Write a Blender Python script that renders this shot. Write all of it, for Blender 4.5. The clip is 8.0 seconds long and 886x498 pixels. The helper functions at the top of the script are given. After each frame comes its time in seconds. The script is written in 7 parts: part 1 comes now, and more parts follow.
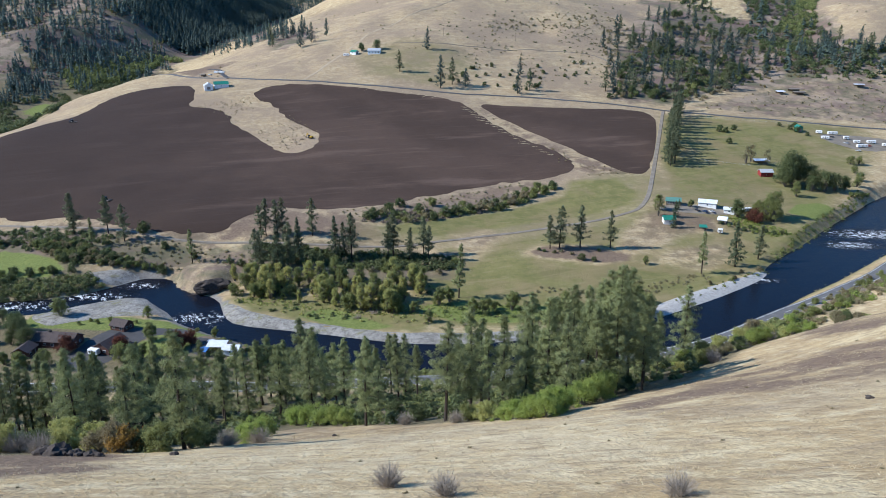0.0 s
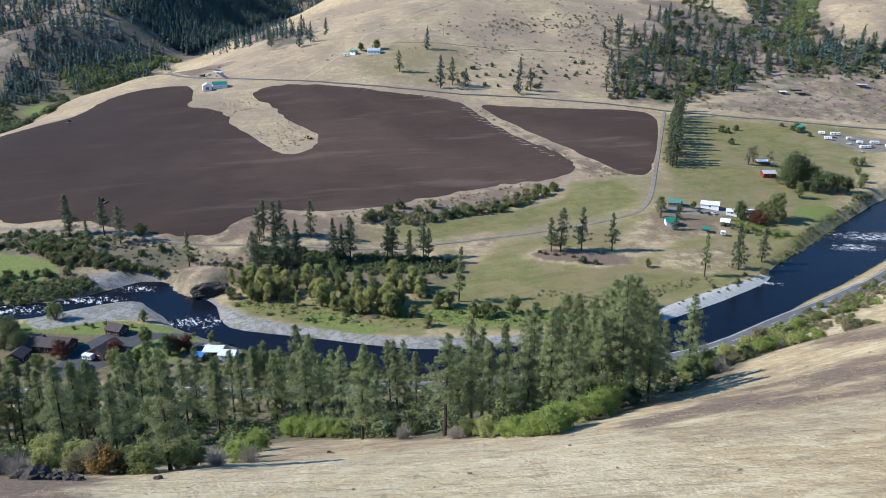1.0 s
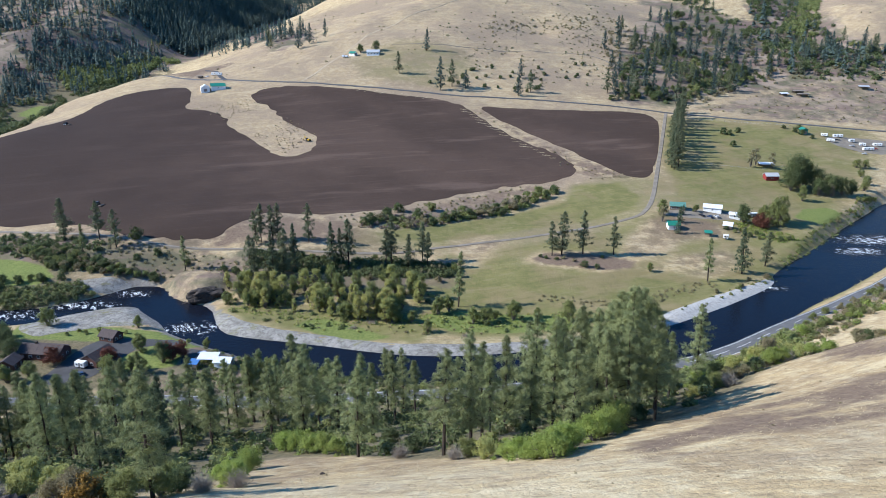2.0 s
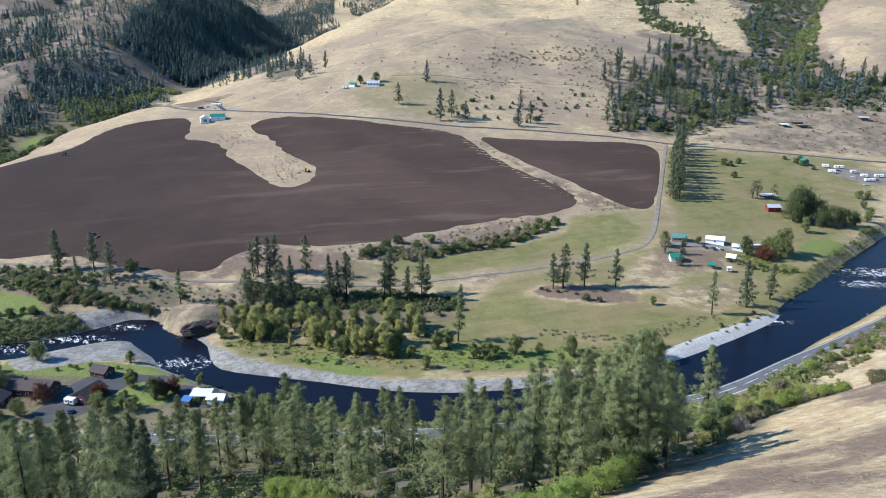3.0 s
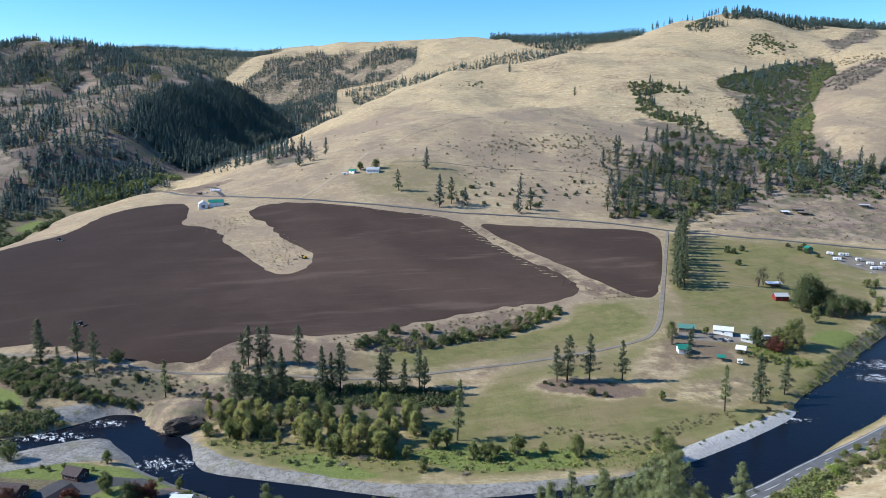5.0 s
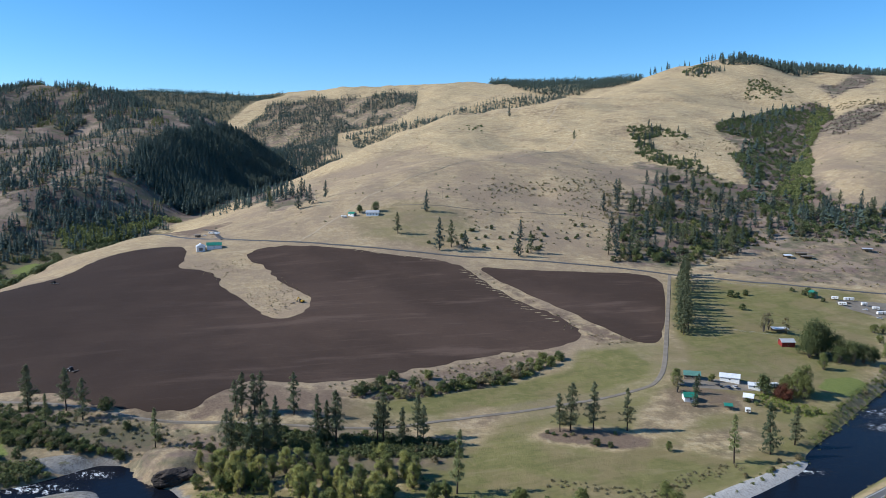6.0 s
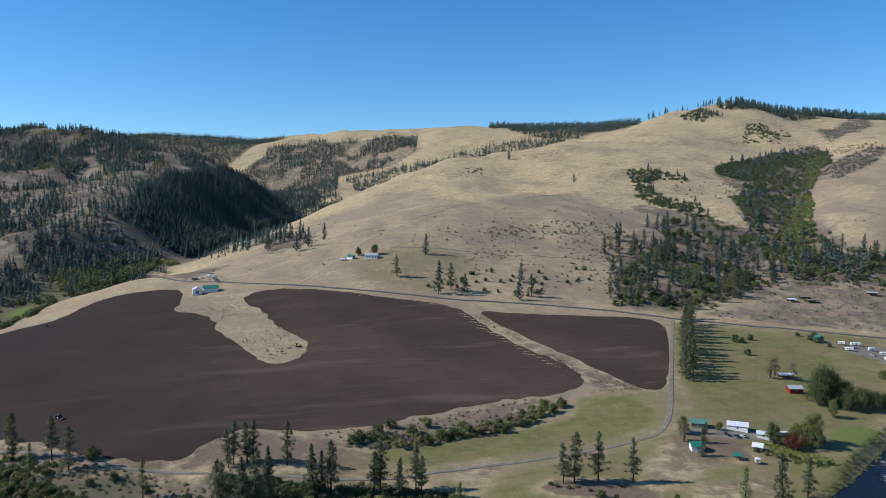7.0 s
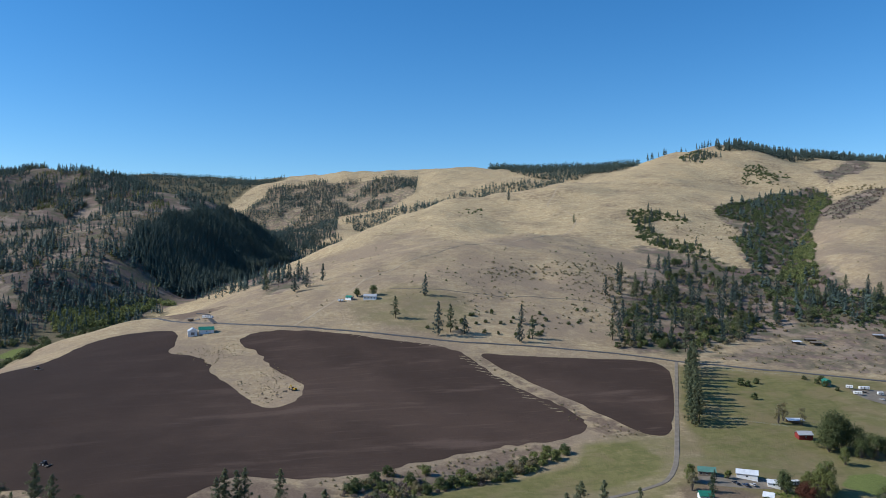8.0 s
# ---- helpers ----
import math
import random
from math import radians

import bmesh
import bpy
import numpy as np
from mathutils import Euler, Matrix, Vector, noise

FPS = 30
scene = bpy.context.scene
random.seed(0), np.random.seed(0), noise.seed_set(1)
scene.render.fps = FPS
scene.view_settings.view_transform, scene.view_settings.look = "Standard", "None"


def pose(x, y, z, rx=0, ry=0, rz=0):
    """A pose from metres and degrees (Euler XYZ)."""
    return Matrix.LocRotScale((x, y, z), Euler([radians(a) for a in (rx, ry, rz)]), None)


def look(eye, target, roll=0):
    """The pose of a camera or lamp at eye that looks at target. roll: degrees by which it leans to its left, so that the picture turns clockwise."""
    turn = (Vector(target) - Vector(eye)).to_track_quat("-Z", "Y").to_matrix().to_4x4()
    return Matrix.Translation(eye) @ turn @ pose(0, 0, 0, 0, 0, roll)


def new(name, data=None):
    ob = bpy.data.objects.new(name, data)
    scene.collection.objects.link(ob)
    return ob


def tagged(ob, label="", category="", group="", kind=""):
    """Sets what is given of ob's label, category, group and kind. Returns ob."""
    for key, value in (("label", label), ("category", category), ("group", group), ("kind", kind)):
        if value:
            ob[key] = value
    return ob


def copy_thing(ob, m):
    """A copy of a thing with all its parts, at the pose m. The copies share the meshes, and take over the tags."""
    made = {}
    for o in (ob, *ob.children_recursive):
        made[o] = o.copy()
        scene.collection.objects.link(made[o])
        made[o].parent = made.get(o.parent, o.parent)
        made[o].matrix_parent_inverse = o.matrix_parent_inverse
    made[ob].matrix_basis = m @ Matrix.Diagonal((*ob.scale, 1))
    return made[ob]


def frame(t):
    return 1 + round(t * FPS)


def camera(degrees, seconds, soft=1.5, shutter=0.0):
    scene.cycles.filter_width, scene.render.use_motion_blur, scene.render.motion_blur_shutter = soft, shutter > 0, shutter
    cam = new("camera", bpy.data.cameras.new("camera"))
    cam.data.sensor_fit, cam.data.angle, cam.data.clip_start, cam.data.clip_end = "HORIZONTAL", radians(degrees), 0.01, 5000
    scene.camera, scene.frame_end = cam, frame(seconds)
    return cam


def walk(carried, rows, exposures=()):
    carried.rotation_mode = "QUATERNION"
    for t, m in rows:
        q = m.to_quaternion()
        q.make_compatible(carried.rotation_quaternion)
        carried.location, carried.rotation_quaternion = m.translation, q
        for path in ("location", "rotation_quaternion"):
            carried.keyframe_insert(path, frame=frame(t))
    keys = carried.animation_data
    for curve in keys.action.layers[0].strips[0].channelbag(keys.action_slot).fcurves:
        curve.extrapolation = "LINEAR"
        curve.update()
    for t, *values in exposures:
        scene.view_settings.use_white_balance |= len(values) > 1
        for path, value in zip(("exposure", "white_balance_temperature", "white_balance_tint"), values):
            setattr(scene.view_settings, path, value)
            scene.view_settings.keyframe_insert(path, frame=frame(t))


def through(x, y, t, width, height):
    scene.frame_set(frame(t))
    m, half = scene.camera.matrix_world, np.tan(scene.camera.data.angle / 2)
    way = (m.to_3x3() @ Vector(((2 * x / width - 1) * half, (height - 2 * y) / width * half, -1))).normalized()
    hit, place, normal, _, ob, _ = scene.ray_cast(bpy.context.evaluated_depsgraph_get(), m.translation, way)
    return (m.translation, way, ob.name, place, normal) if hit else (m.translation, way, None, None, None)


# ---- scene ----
from mathutils import geometry

# ---------------------------------------------------------------- camera: a drone that flies out over the slope and tilts up
cam = camera(60.8, 8.0, soft=0.7)


def shot(x, y, z, yaw, pitch, roll):
    return pose(x, y, z, 90 + pitch, 0, yaw) @ pose(0, 0, 0, 0, 0, roll)


PATH = [
    (0.0, shot(0.00, 0.00, 148.00, 0.188, -17.704, -0.174)),
    (0.5, shot(0.11, 2.64, 148.00, 0.200, -17.708, -0.185)),
    (1.0, shot(0.22, 5.43, 148.00, 0.208, -17.722, -0.183)),
    (1.5, shot(0.32, 8.37, 148.00, 0.204, -17.722, -0.180)),
    (2.0, shot(0.43, 11.45, 148.00, 0.200, -17.640, -0.178)),
    (2.3, shot(0.49, 13.38, 148.00, 0.199, -17.330, -0.176)),
    (2.5, shot(0.54, 14.69, 148.00, 0.197, -16.973, -0.170)),
    (3.0, shot(0.64, 18.07, 148.00, 0.187, -15.434, -0.129)),
    (3.5, shot(0.74, 21.60, 148.00, 0.181, -13.856, -0.081)),
    (4.0, shot(0.85, 25.28, 148.00, 0.168, -12.278, -0.041)),
    (4.5, shot(0.95, 29.10, 147.99, 0.154, -10.688, -0.005)),
    (5.0, shot(1.05, 33.07, 147.99, 0.154, -9.076, 0.041)),
    (5.5, shot(1.15, 37.19, 147.98, 0.154, -7.465, 0.088)),
    (6.0, shot(1.25, 41.46, 147.97, 0.154, -5.853, 0.134)),
    (6.5, shot(1.34, 45.87, 147.96, 0.154, -4.235, 0.177)),
    (7.0, shot(1.44, 50.43, 147.95, 0.149, -2.630, 0.208)),
    (7.5, shot(1.54, 55.14, 147.94, 0.142, -1.027, 0.250)),
    (8.0, shot(1.63, 60.00, 147.93, 0.141, 0.449, 0.291)),
]
EXPOSURES = ((0.0, 0.76, 5950), (3.0, 1.00, 5930), (4.5, 0.86, 5930), (6.5, 0.31, 6150), (8.0, 0.18, 6150))
walk(cam, PATH, exposures=[(t, s, k, 8) for t, s, k in EXPOSURES])

# ---------------------------------------------------------------- sky and sun
SUN_ELEV, SUN_AZ = 37.0, -94.0  # degrees; azimuth from +y towards +x

world = bpy.data.worlds.new("sky")
scene.world = world
world.use_nodes = True
wt = world.node_tree
wt.nodes.clear()
sky = wt.nodes.new("ShaderNodeTexSky")
sky.sky_type = "NISHITA"
sky.sun_disc = False
sky.sun_elevation, sky.sun_rotation = radians(SUN_ELEV), radians(SUN_AZ)
sky.altitude, sky.air_density, sky.dust_density, sky.ozone_density = 600, 1.0, 0.0, 5.0
back = wt.nodes.new("ShaderNodeBackground")
back.inputs["Strength"].default_value = 0.12
wout = wt.nodes.new("ShaderNodeOutputWorld")
hue = wt.nodes.new("ShaderNodeHueSaturation")
hue.inputs["Saturation"].default_value = 1.24
wt.links.new(sky.outputs[0], hue.inputs["Color"])
wt.links.new(hue.outputs[0], back.inputs[0])
wt.links.new(back.outputs[0], wout.inputs[0])

sun_data = bpy.data.lights.new("sun", "SUN")
sun_data.energy, sun_data.angle, sun_data.color = 4.2, radians(0.53), (1.0, 0.95, 0.88)
sun = new("sun", sun_data)
sx, sy = math.sin(radians(SUN_AZ)) * math.cos(radians(SUN_ELEV)), math.cos(radians(SUN_AZ)) * math.cos(radians(SUN_ELEV))
sun.matrix_world = look((sx * 900, sy * 900 + 300, math.sin(radians(SUN_ELEV)) * 900), (0, 300, 0))


# ---------------------------------------------------------------- materials
class Nodes:
    """A small wrapper for building node materials."""

    def __init__(self, name, rough=0.9, spec=0.25):
        self.mat = bpy.data.materials.new(name)
        self.mat.use_nodes = True
        self.t = self.mat.node_tree
        self.bsdf = self.t.nodes["Principled BSDF"]
        self.bsdf.inputs["Roughness"].default_value = rough
        self.bsdf.inputs["Specular IOR Level"].default_value = spec
        self.pos = self.t.nodes.new("ShaderNodeNewGeometry").outputs["Position"]

    def node(self, kind, **inputs):
        n = self.t.nodes.new(kind)
        for key, value in inputs.items():
            self.put(n.inputs[key.replace("_", " ")], value)
        return n

    def put(self, socket, value):
        if isinstance(value, bpy.types.NodeSocket):
            self.t.links.new(value, socket)
        else:
            socket.default_value = value

    def noise(self, scale, detail=4.0, rough=0.6, stretch=None):
        n = self.node("ShaderNodeTexNoise", Scale=scale, Detail=detail, Roughness=rough)
        src = self.pos
        if stretch:
            m = self.node("ShaderNodeMapping")
            m.vector_type = "TEXTURE"
            m.inputs["Scale"].default_value = [1 / v for v in stretch[:3]]
            if len(stretch) > 3:
                m.inputs["Rotation"].default_value = (0, 0, radians(stretch[3]))
            self.t.links.new(src, m.inputs["Vector"])
            src = m.outputs[0]
        self.t.links.new(src, n.inputs["Vector"])
        return n.outputs["Fac"]

    def ramp(self, fac, lo, hi, a=0.0, b=1.0):
        n = self.node("ShaderNodeMapRange")
        n.interpolation_type = "SMOOTHSTEP"
        for key, value in zip(("Value", "From Min", "From Max", "To Min", "To Max"), (fac, lo, hi, a, b)):
            self.put(n.inputs[key], value)
        return n.outputs[0]

    def mix(self, fac, a, b):
        n = self.node("ShaderNodeMix")
        n.data_type = "RGBA"
        for k, v in ((0, fac), (6, a), (7, b)):
            self.put(n.inputs[k], (*v, 1.0) if isinstance(v, tuple) and len(v) == 3 else v)
        return n.outputs[2]

    def math(self, op, a, b):
        n = self.node("ShaderNodeMath")
        n.operation = op
        self.put(n.inputs[0], a)
        self.put(n.inputs[1], b)
        return n.outputs[0]

    def attr(self, name):
        n = self.node("ShaderNodeAttribute")
        n.attribute_name = name
        return n.outputs["Fac"]

    def random(self):
        return self.t.nodes.new("ShaderNodeObjectInfo").outputs["Random"]

    def island(self):
        return self.t.nodes.new("ShaderNodeNewGeometry").outputs["Random Per Island"]

    def bump(self, height, strength, distance):
        n = self.node("ShaderNodeBump", Strength=strength, Distance=distance, Height=height)
        self.t.links.new(n.outputs[0], self.bsdf.inputs["Normal"])

    def colour(self, c):
        self.put(self.bsdf.inputs["Base Color"], (*c, 1.0) if isinstance(c, tuple) and len(c) == 3 else c)
        return self.mat


def leafy(name, a, b, c, through=0.25):
    """Foliage: three tones, varied leaf by leaf and tree by tree, with some light coming through."""
    m = Nodes(name, rough=0.75, spec=0.2)
    col = m.mix(m.island(), a, b)
    col = m.mix(m.ramp(m.random(), 0.0, 1.0, 0.0, 0.6), col, c)
    m.colour(col)
    tr = m.node("ShaderNodeBsdfTranslucent", Color=col)
    sh = m.node("ShaderNodeMixShader", Fac=through)
    m.t.links.new(m.bsdf.outputs[0], sh.inputs[1])
    m.t.links.new(tr.outputs[0], sh.inputs[2])
    m.t.links.new(sh.outputs[0], m.t.nodes["Material Output"].inputs["Surface"])
    return m.mat


def plain(name, a, b=None, scale=1.5, rough=0.8, metal=0.0, spec=0.3, bump=0.0):
    """Paint, boards, roofing: two close tones in a fine and a coarse pattern."""
    m = Nodes(name, rough=rough, spec=spec)
    m.bsdf.inputs["Metallic"].default_value = metal
    b = b or tuple(v * 0.75 for v in a)
    f = m.math("MULTIPLY", m.ramp(m.noise(scale), 0.35, 0.7), m.ramp(m.noise(scale * 7), 0.25, 0.75, 0.4, 1.0))
    if bump:
        m.bump(m.noise(scale * 6), 0.4, bump)
    return m.colour(m.mix(f, a, b))


def make_ground():
    m = Nodes("dry_hillside", rough=0.95, spec=0.1)
    n1, n2, n3, n4 = m.noise(0.012, 6), m.noise(0.09, 6, 0.65), m.noise(0.9, 5, 0.7), m.noise(0.35, 5, 0.65, (1, 0.45, 1, 25))
    straw = m.mix(m.ramp(n2, 0.35, 0.65), (0.443, 0.331, 0.177), (0.354, 0.256, 0.136))
    straw = m.mix(m.ramp(n4, 0.45, 0.72), straw, (0.531, 0.433, 0.266))
    straw = m.mix(m.ramp(n3, 0.5, 0.75, 0, 0.6), straw, (0.195, 0.146, 0.092))
    n6 = m.noise(0.13, 6, 0.7, (0.35, 1, 1, 12))
    straw = m.mix(m.ramp(n6, 0.52, 0.64, 0, 0.75), straw, (0.56, 0.455, 0.275))
    straw = m.mix(m.ramp(n6, 0.34, 0.45, 0.7, 0), straw, (0.250, 0.186, 0.120))
    straw = m.mix(m.math("MULTIPLY", m.attr("pale"), m.ramp(n2, 0.3, 0.6, 0.05, 0.42)), straw, (0.60, 0.51, 0.335))
    n5, n9 = m.noise(2.6, 4, 0.75), m.noise(0.55, 6, 0.75, (0.4, 1, 1, -6))
    straw = m.mix(m.ramp(n9, 0.51, 0.62, 0, 0.75), straw, (0.275, 0.205, 0.122))
    straw = m.mix(m.ramp(n9, 0.34, 0.45, 0.55, 0), straw, (0.560, 0.465, 0.300))
    straw = m.mix(m.ramp(n5, 0.52, 0.68, 0, 0.55), straw, (0.201, 0.147, 0.094))
    straw = m.mix(m.ramp(n5, 0.30, 0.42, 0.5, 0), straw, (0.617, 0.517, 0.349))
    earth = m.mix(m.ramp(n3, 0.35, 0.65), (0.208, 0.150, 0.104), (0.145, 0.102, 0.072))
    col = m.mix(m.math("MULTIPLY", m.ramp(n1, 0.50, 0.66), m.ramp(n2, 0.3, 0.6)), straw, m.mix(0.55, straw, earth))
    worn = m.math("MULTIPLY", m.attr("worn"), m.ramp(m.math("ADD", n1, m.math("MULTIPLY", m.math("SUBTRACT", n2, 0.5), 0.4)), 0.36, 0.60, 0.35, 0.95))
    col = m.mix(worn, col, m.mix(m.ramp(n3, 0.35, 0.65), (0.312, 0.235, 0.155), (0.232, 0.173, 0.117)))
    bare = m.ramp(m.math("ADD", m.attr("bare"), m.math("MULTIPLY", m.math("SUBTRACT", n2, 0.5), 1.2)), 0.35, 0.7)
    col = m.mix(bare, col, earth)
    # mown and watered meadows
    g = m.mix(m.ramp(n2, 0.35, 0.65), (0.146, 0.140, 0.050), (0.192, 0.172, 0.068))
    g = m.mix(m.ramp(n4, 0.5, 0.75, 0, 0.6), g, (0.258, 0.203, 0.094))
    n10, n11 = m.noise(0.03, 5, 0.6), m.noise(0.16, 5, 0.65, (0.25, 1, 1, 20))
    g = m.mix(m.ramp(n10, 0.45, 0.60, 0, 0.7), g, (0.225, 0.172, 0.088))
    g = m.mix(m.ramp(n11, 0.52, 0.64, 0, 0.5), g, (0.120, 0.118, 0.045))
    g = m.mix(m.ramp(n11, 0.34, 0.45, 0.4, 0), g, (0.265, 0.215, 0.112))
    g = m.mix(m.ramp(n5, 0.53, 0.68, 0, 0.4), g, (0.105, 0.092, 0.045))
    gm = m.ramp(m.math("ADD", m.attr("green"), m.math("MULTIPLY", m.math("SUBTRACT", n2, 0.5), 0.7)), 0.1, 0.85)
    col = m.mix(gm, col, g)
    # needle litter and brush under the trees
    d = m.mix(m.ramp(n3, 0.35, 0.65), (0.105, 0.088, 0.050), (0.185, 0.152, 0.090))
    dm = m.ramp(m.math("ADD", m.attr("duff"), m.math("ADD", m.math("MULTIPLY", m.math("SUBTRACT", n2, 0.5), 1.2), m.math("MULTIPLY", m.math("SUBTRACT", n1, 0.5), 1.2))), 0.25, 0.85)
    col = m.mix(dm, col, d)
    # rough ground of the wooded hills: reddish earth, low olive brush and pale open patches
    n7, n8 = m.noise(0.022, 6, 0.65), m.noise(0.055, 6, 0.7, (0.5, 1, 1, 8))
    h = m.mix(m.ramp(n8, 0.36, 0.62), (0.185, 0.126, 0.106), (0.122, 0.115, 0.068))
    h = m.mix(m.ramp(n7, 0.49, 0.62, 0, 0.8), h, (0.315, 0.240, 0.175))
    h = m.mix(m.ramp(n3, 0.5, 0.7, 0, 0.5), h, (0.062, 0.058, 0.036))
    hm = m.ramp(m.math("ADD", m.math("MAXIMUM", m.attr("brushy"), m.math("MULTIPLY", m.attr("rough"), 0.55)), m.math("MULTIPLY", m.math("SUBTRACT", n2, 0.5), 1.0)), 0.25, 0.7)
    col = m.mix(hm, col, h)
    l = m.mix(m.ramp(n3, 0.35, 0.65), (0.118, 0.146, 0.040), (0.190, 0.208, 0.064))
    lm = m.ramp(m.math("ADD", m.attr("lush"), m.math("MULTIPLY", m.math("SUBTRACT", n2, 0.5), 0.9)), 0.35, 0.65)
    col = m.mix(lm, col, l)
    r = m.mix(m.ramp(n3, 0.35, 0.65), (0.158, 0.125, 0.102), (0.079, 0.063, 0.053))
    rm = m.ramp(m.math("ADD", m.attr("rock"), m.math("MULTIPLY", m.math("SUBTRACT", n3, 0.5), 0.9)), 0.4, 0.65)
    col = m.mix(rm, col, r)
    s = m.mix(m.ramp(n3, 0.35, 0.65), (0.238, 0.221, 0.198), (0.158, 0.142, 0.122))
    sm = m.ramp(m.math("ADD", m.attr("shore"), m.math("MULTIPLY", m.math("SUBTRACT", n2, 0.5), 1.3)), 0.3, 0.7)
    col = m.mix(sm, col, s)
    m.bump(m.math("ADD", m.noise(1.6, 5, 0.7), m.math("MULTIPLY", m.noise(0.2, 4), 3.0)), 0.6, 0.35)
    return m.colour(col)


def make_soil():
    m = Nodes("ploughed_soil", rough=0.95, spec=0.1)
    n1, n2, n3 = m.noise(0.01, 5), m.noise(0.045, 5, 0.6, (0.22, 1, 1, 16)), m.noise(0.8, 4, 0.7)
    furrow = m.noise(0.42, 4, 0.65, (0.05, 1.0, 1, 18))
    col = m.mix(m.ramp(n1, 0.35, 0.65), (0.056, 0.037, 0.027), (0.079, 0.052, 0.038))
    col = m.mix(m.ramp(n2, 0.54, 0.70, 0, 0.8), col, (0.118, 0.080, 0.060))
    col = m.mix(m.ramp(n3, 0.5, 0.75, 0, 0.5), col, (0.038, 0.026, 0.021))
    col = m.mix(m.ramp(furrow, 0.55, 0.75, 0, 0.45), col, (0.118, 0.081, 0.060))
    dust = m.math("MULTIPLY", m.ramp(m.noise(0.16, 6, 0.75, (0.10, 1, 1, 22)), 0.60, 0.70), m.ramp(n1, 0.45, 0.62))
    col = m.mix(m.math("MULTIPLY", dust, 0.35), col, (0.172, 0.124, 0.090))
    # darker soil colour towards the west end
    sep = m.node("ShaderNodeSeparateXYZ", Vector=m.pos)
    west_dark = m.ramp(m.math("ADD", sep.outputs[0], m.math("MULTIPLY", m.math("SUBTRACT", n1, 0.5), 260.0)), -330.0, 0.0, 0.78, 0.0)
    col = m.mix(west_dark, col, (0.036, 0.024, 0.019))
    m.bump(m.math("ADD", m.noise(1.2, 4), m.math("MULTIPLY", furrow, 1.5)), 0.6, 0.25)
    return m.colour(col)


def make_water():
    m = Nodes("river_water", rough=0.06, spec=0.2)
    m.bsdf.inputs["IOR"].default_value = 1.16
    n = m.noise(0.06, 4, 0.6, (1, 0.5, 1, 40))
    col = m.mix(n, (0.005, 0.007, 0.014), (0.009, 0.011, 0.016))
    foam = m.math("MULTIPLY", m.ramp(m.math("ADD", m.noise(0.4, 6, 0.8, (1, 0.5, 1, 35)), m.math("MULTIPLY", m.math("SUBTRACT", m.attr("riffle"), 0.5), 0.12)), 0.555, 0.64), m.attr("riffle"))
    col = m.mix(foam, col, (0.75, 0.76, 0.76))
    m.put(m.bsdf.inputs["Roughness"], m.math("ADD", m.math("MULTIPLY", foam, 0.7), m.math("ADD", 0.05, m.math("MULTIPLY", m.attr("riffle"), 0.1))))
    m.bump(m.math("ADD", m.noise(0.5, 4), m.math("MULTIPLY", m.noise(2.2, 3), m.math("ADD", 0.12, m.attr("riffle")))), 0.5, 0.3)
    return m.colour(col)


def make_gravel():
    m = Nodes("river_gravel", rough=0.9, spec=0.2)
    n1, n2, n3 = m.noise(0.09, 6, 0.65), m.noise(0.45, 8, 0.85), m.noise(2.2, 4, 0.8)
    col = m.mix(m.ramp(n1, 0.38, 0.62), (0.285, 0.268, 0.238), (0.195, 0.180, 0.156))
    col = m.mix(m.ramp(n2, 0.49, 0.58, 0, 0.85), col, (0.115, 0.104, 0.086))
    col = m.mix(m.ramp(n2, 0.38, 0.46, 0.8, 0), col, (0.36, 0.335, 0.29))
    col = m.mix(m.ramp(n3, 0.5, 0.7, 0, 0.5), col, (0.34, 0.315, 0.27))
    col = m.mix(m.ramp(m.noise(0.10, 6, 0.75, (0.5, 1, 1, 25)), 0.55, 0.62, 0, 0.7), col, (0.175, 0.165, 0.075))
    m.bump(m.math("ADD", n2, n3), 0.8, 0.2)
    return m.colour(col)


def make_road(name, a, b):
    m = Nodes(name, rough=0.85, spec=0.2)
    n2, n3 = m.noise(0.15, 5, 0.6), m.noise(2.5, 4, 0.7)
    col = m.mix(m.ramp(n2, 0.35, 0.65), a, b)
    col = m.mix(m.ramp(n3, 0.45, 0.75, 0, 0.4), col, tuple(v * 0.7 for v in a))
    m.bump(n3, 0.3, 0.03)
    return m.colour(col)


GROUND, SOIL, WATER, GRAVEL = make_ground(), make_soil(), make_water(), make_gravel()
PALE_COBBLES = plain("pale_dry_cobbles", (0.44, 0.42, 0.385), (0.24, 0.225, 0.20), 0.9, 0.9, bump=0.15)
ASPHALT = make_road("worn_asphalt", (0.140, 0.136, 0.133), (0.105, 0.103, 0.101))
COUNTY = make_road("old_asphalt", (0.119, 0.115, 0.112), (0.091, 0.087, 0.084))
DIRT = make_road("gravel_lane", (0.230, 0.196, 0.152), (0.175, 0.147, 0.112))
PALE_DIRT = make_road("pale_dirt", (0.40, 0.315, 0.205), (0.33, 0.255, 0.165))
LOT = make_road("lot_asphalt", (0.073, 0.070, 0.070), (0.056, 0.054, 0.054))
BARK = plain("pine_bark", (0.06, 0.045, 0.034), (0.03, 0.023, 0.019), 2.0, 0.95)
GREY_BARK = plain("grey_bark", (0.17, 0.15, 0.13), (0.09, 0.078, 0.066), 2.0, 0.95)
NEEDLES = leafy("pine_needles", (0.150, 0.178, 0.076), (0.335, 0.358, 0.155), (0.135, 0.146, 0.062), 0.22)
FIR = leafy("fir_needles", (0.062, 0.085, 0.050), (0.125, 0.155, 0.085), (0.090, 0.110, 0.058), 0.25)
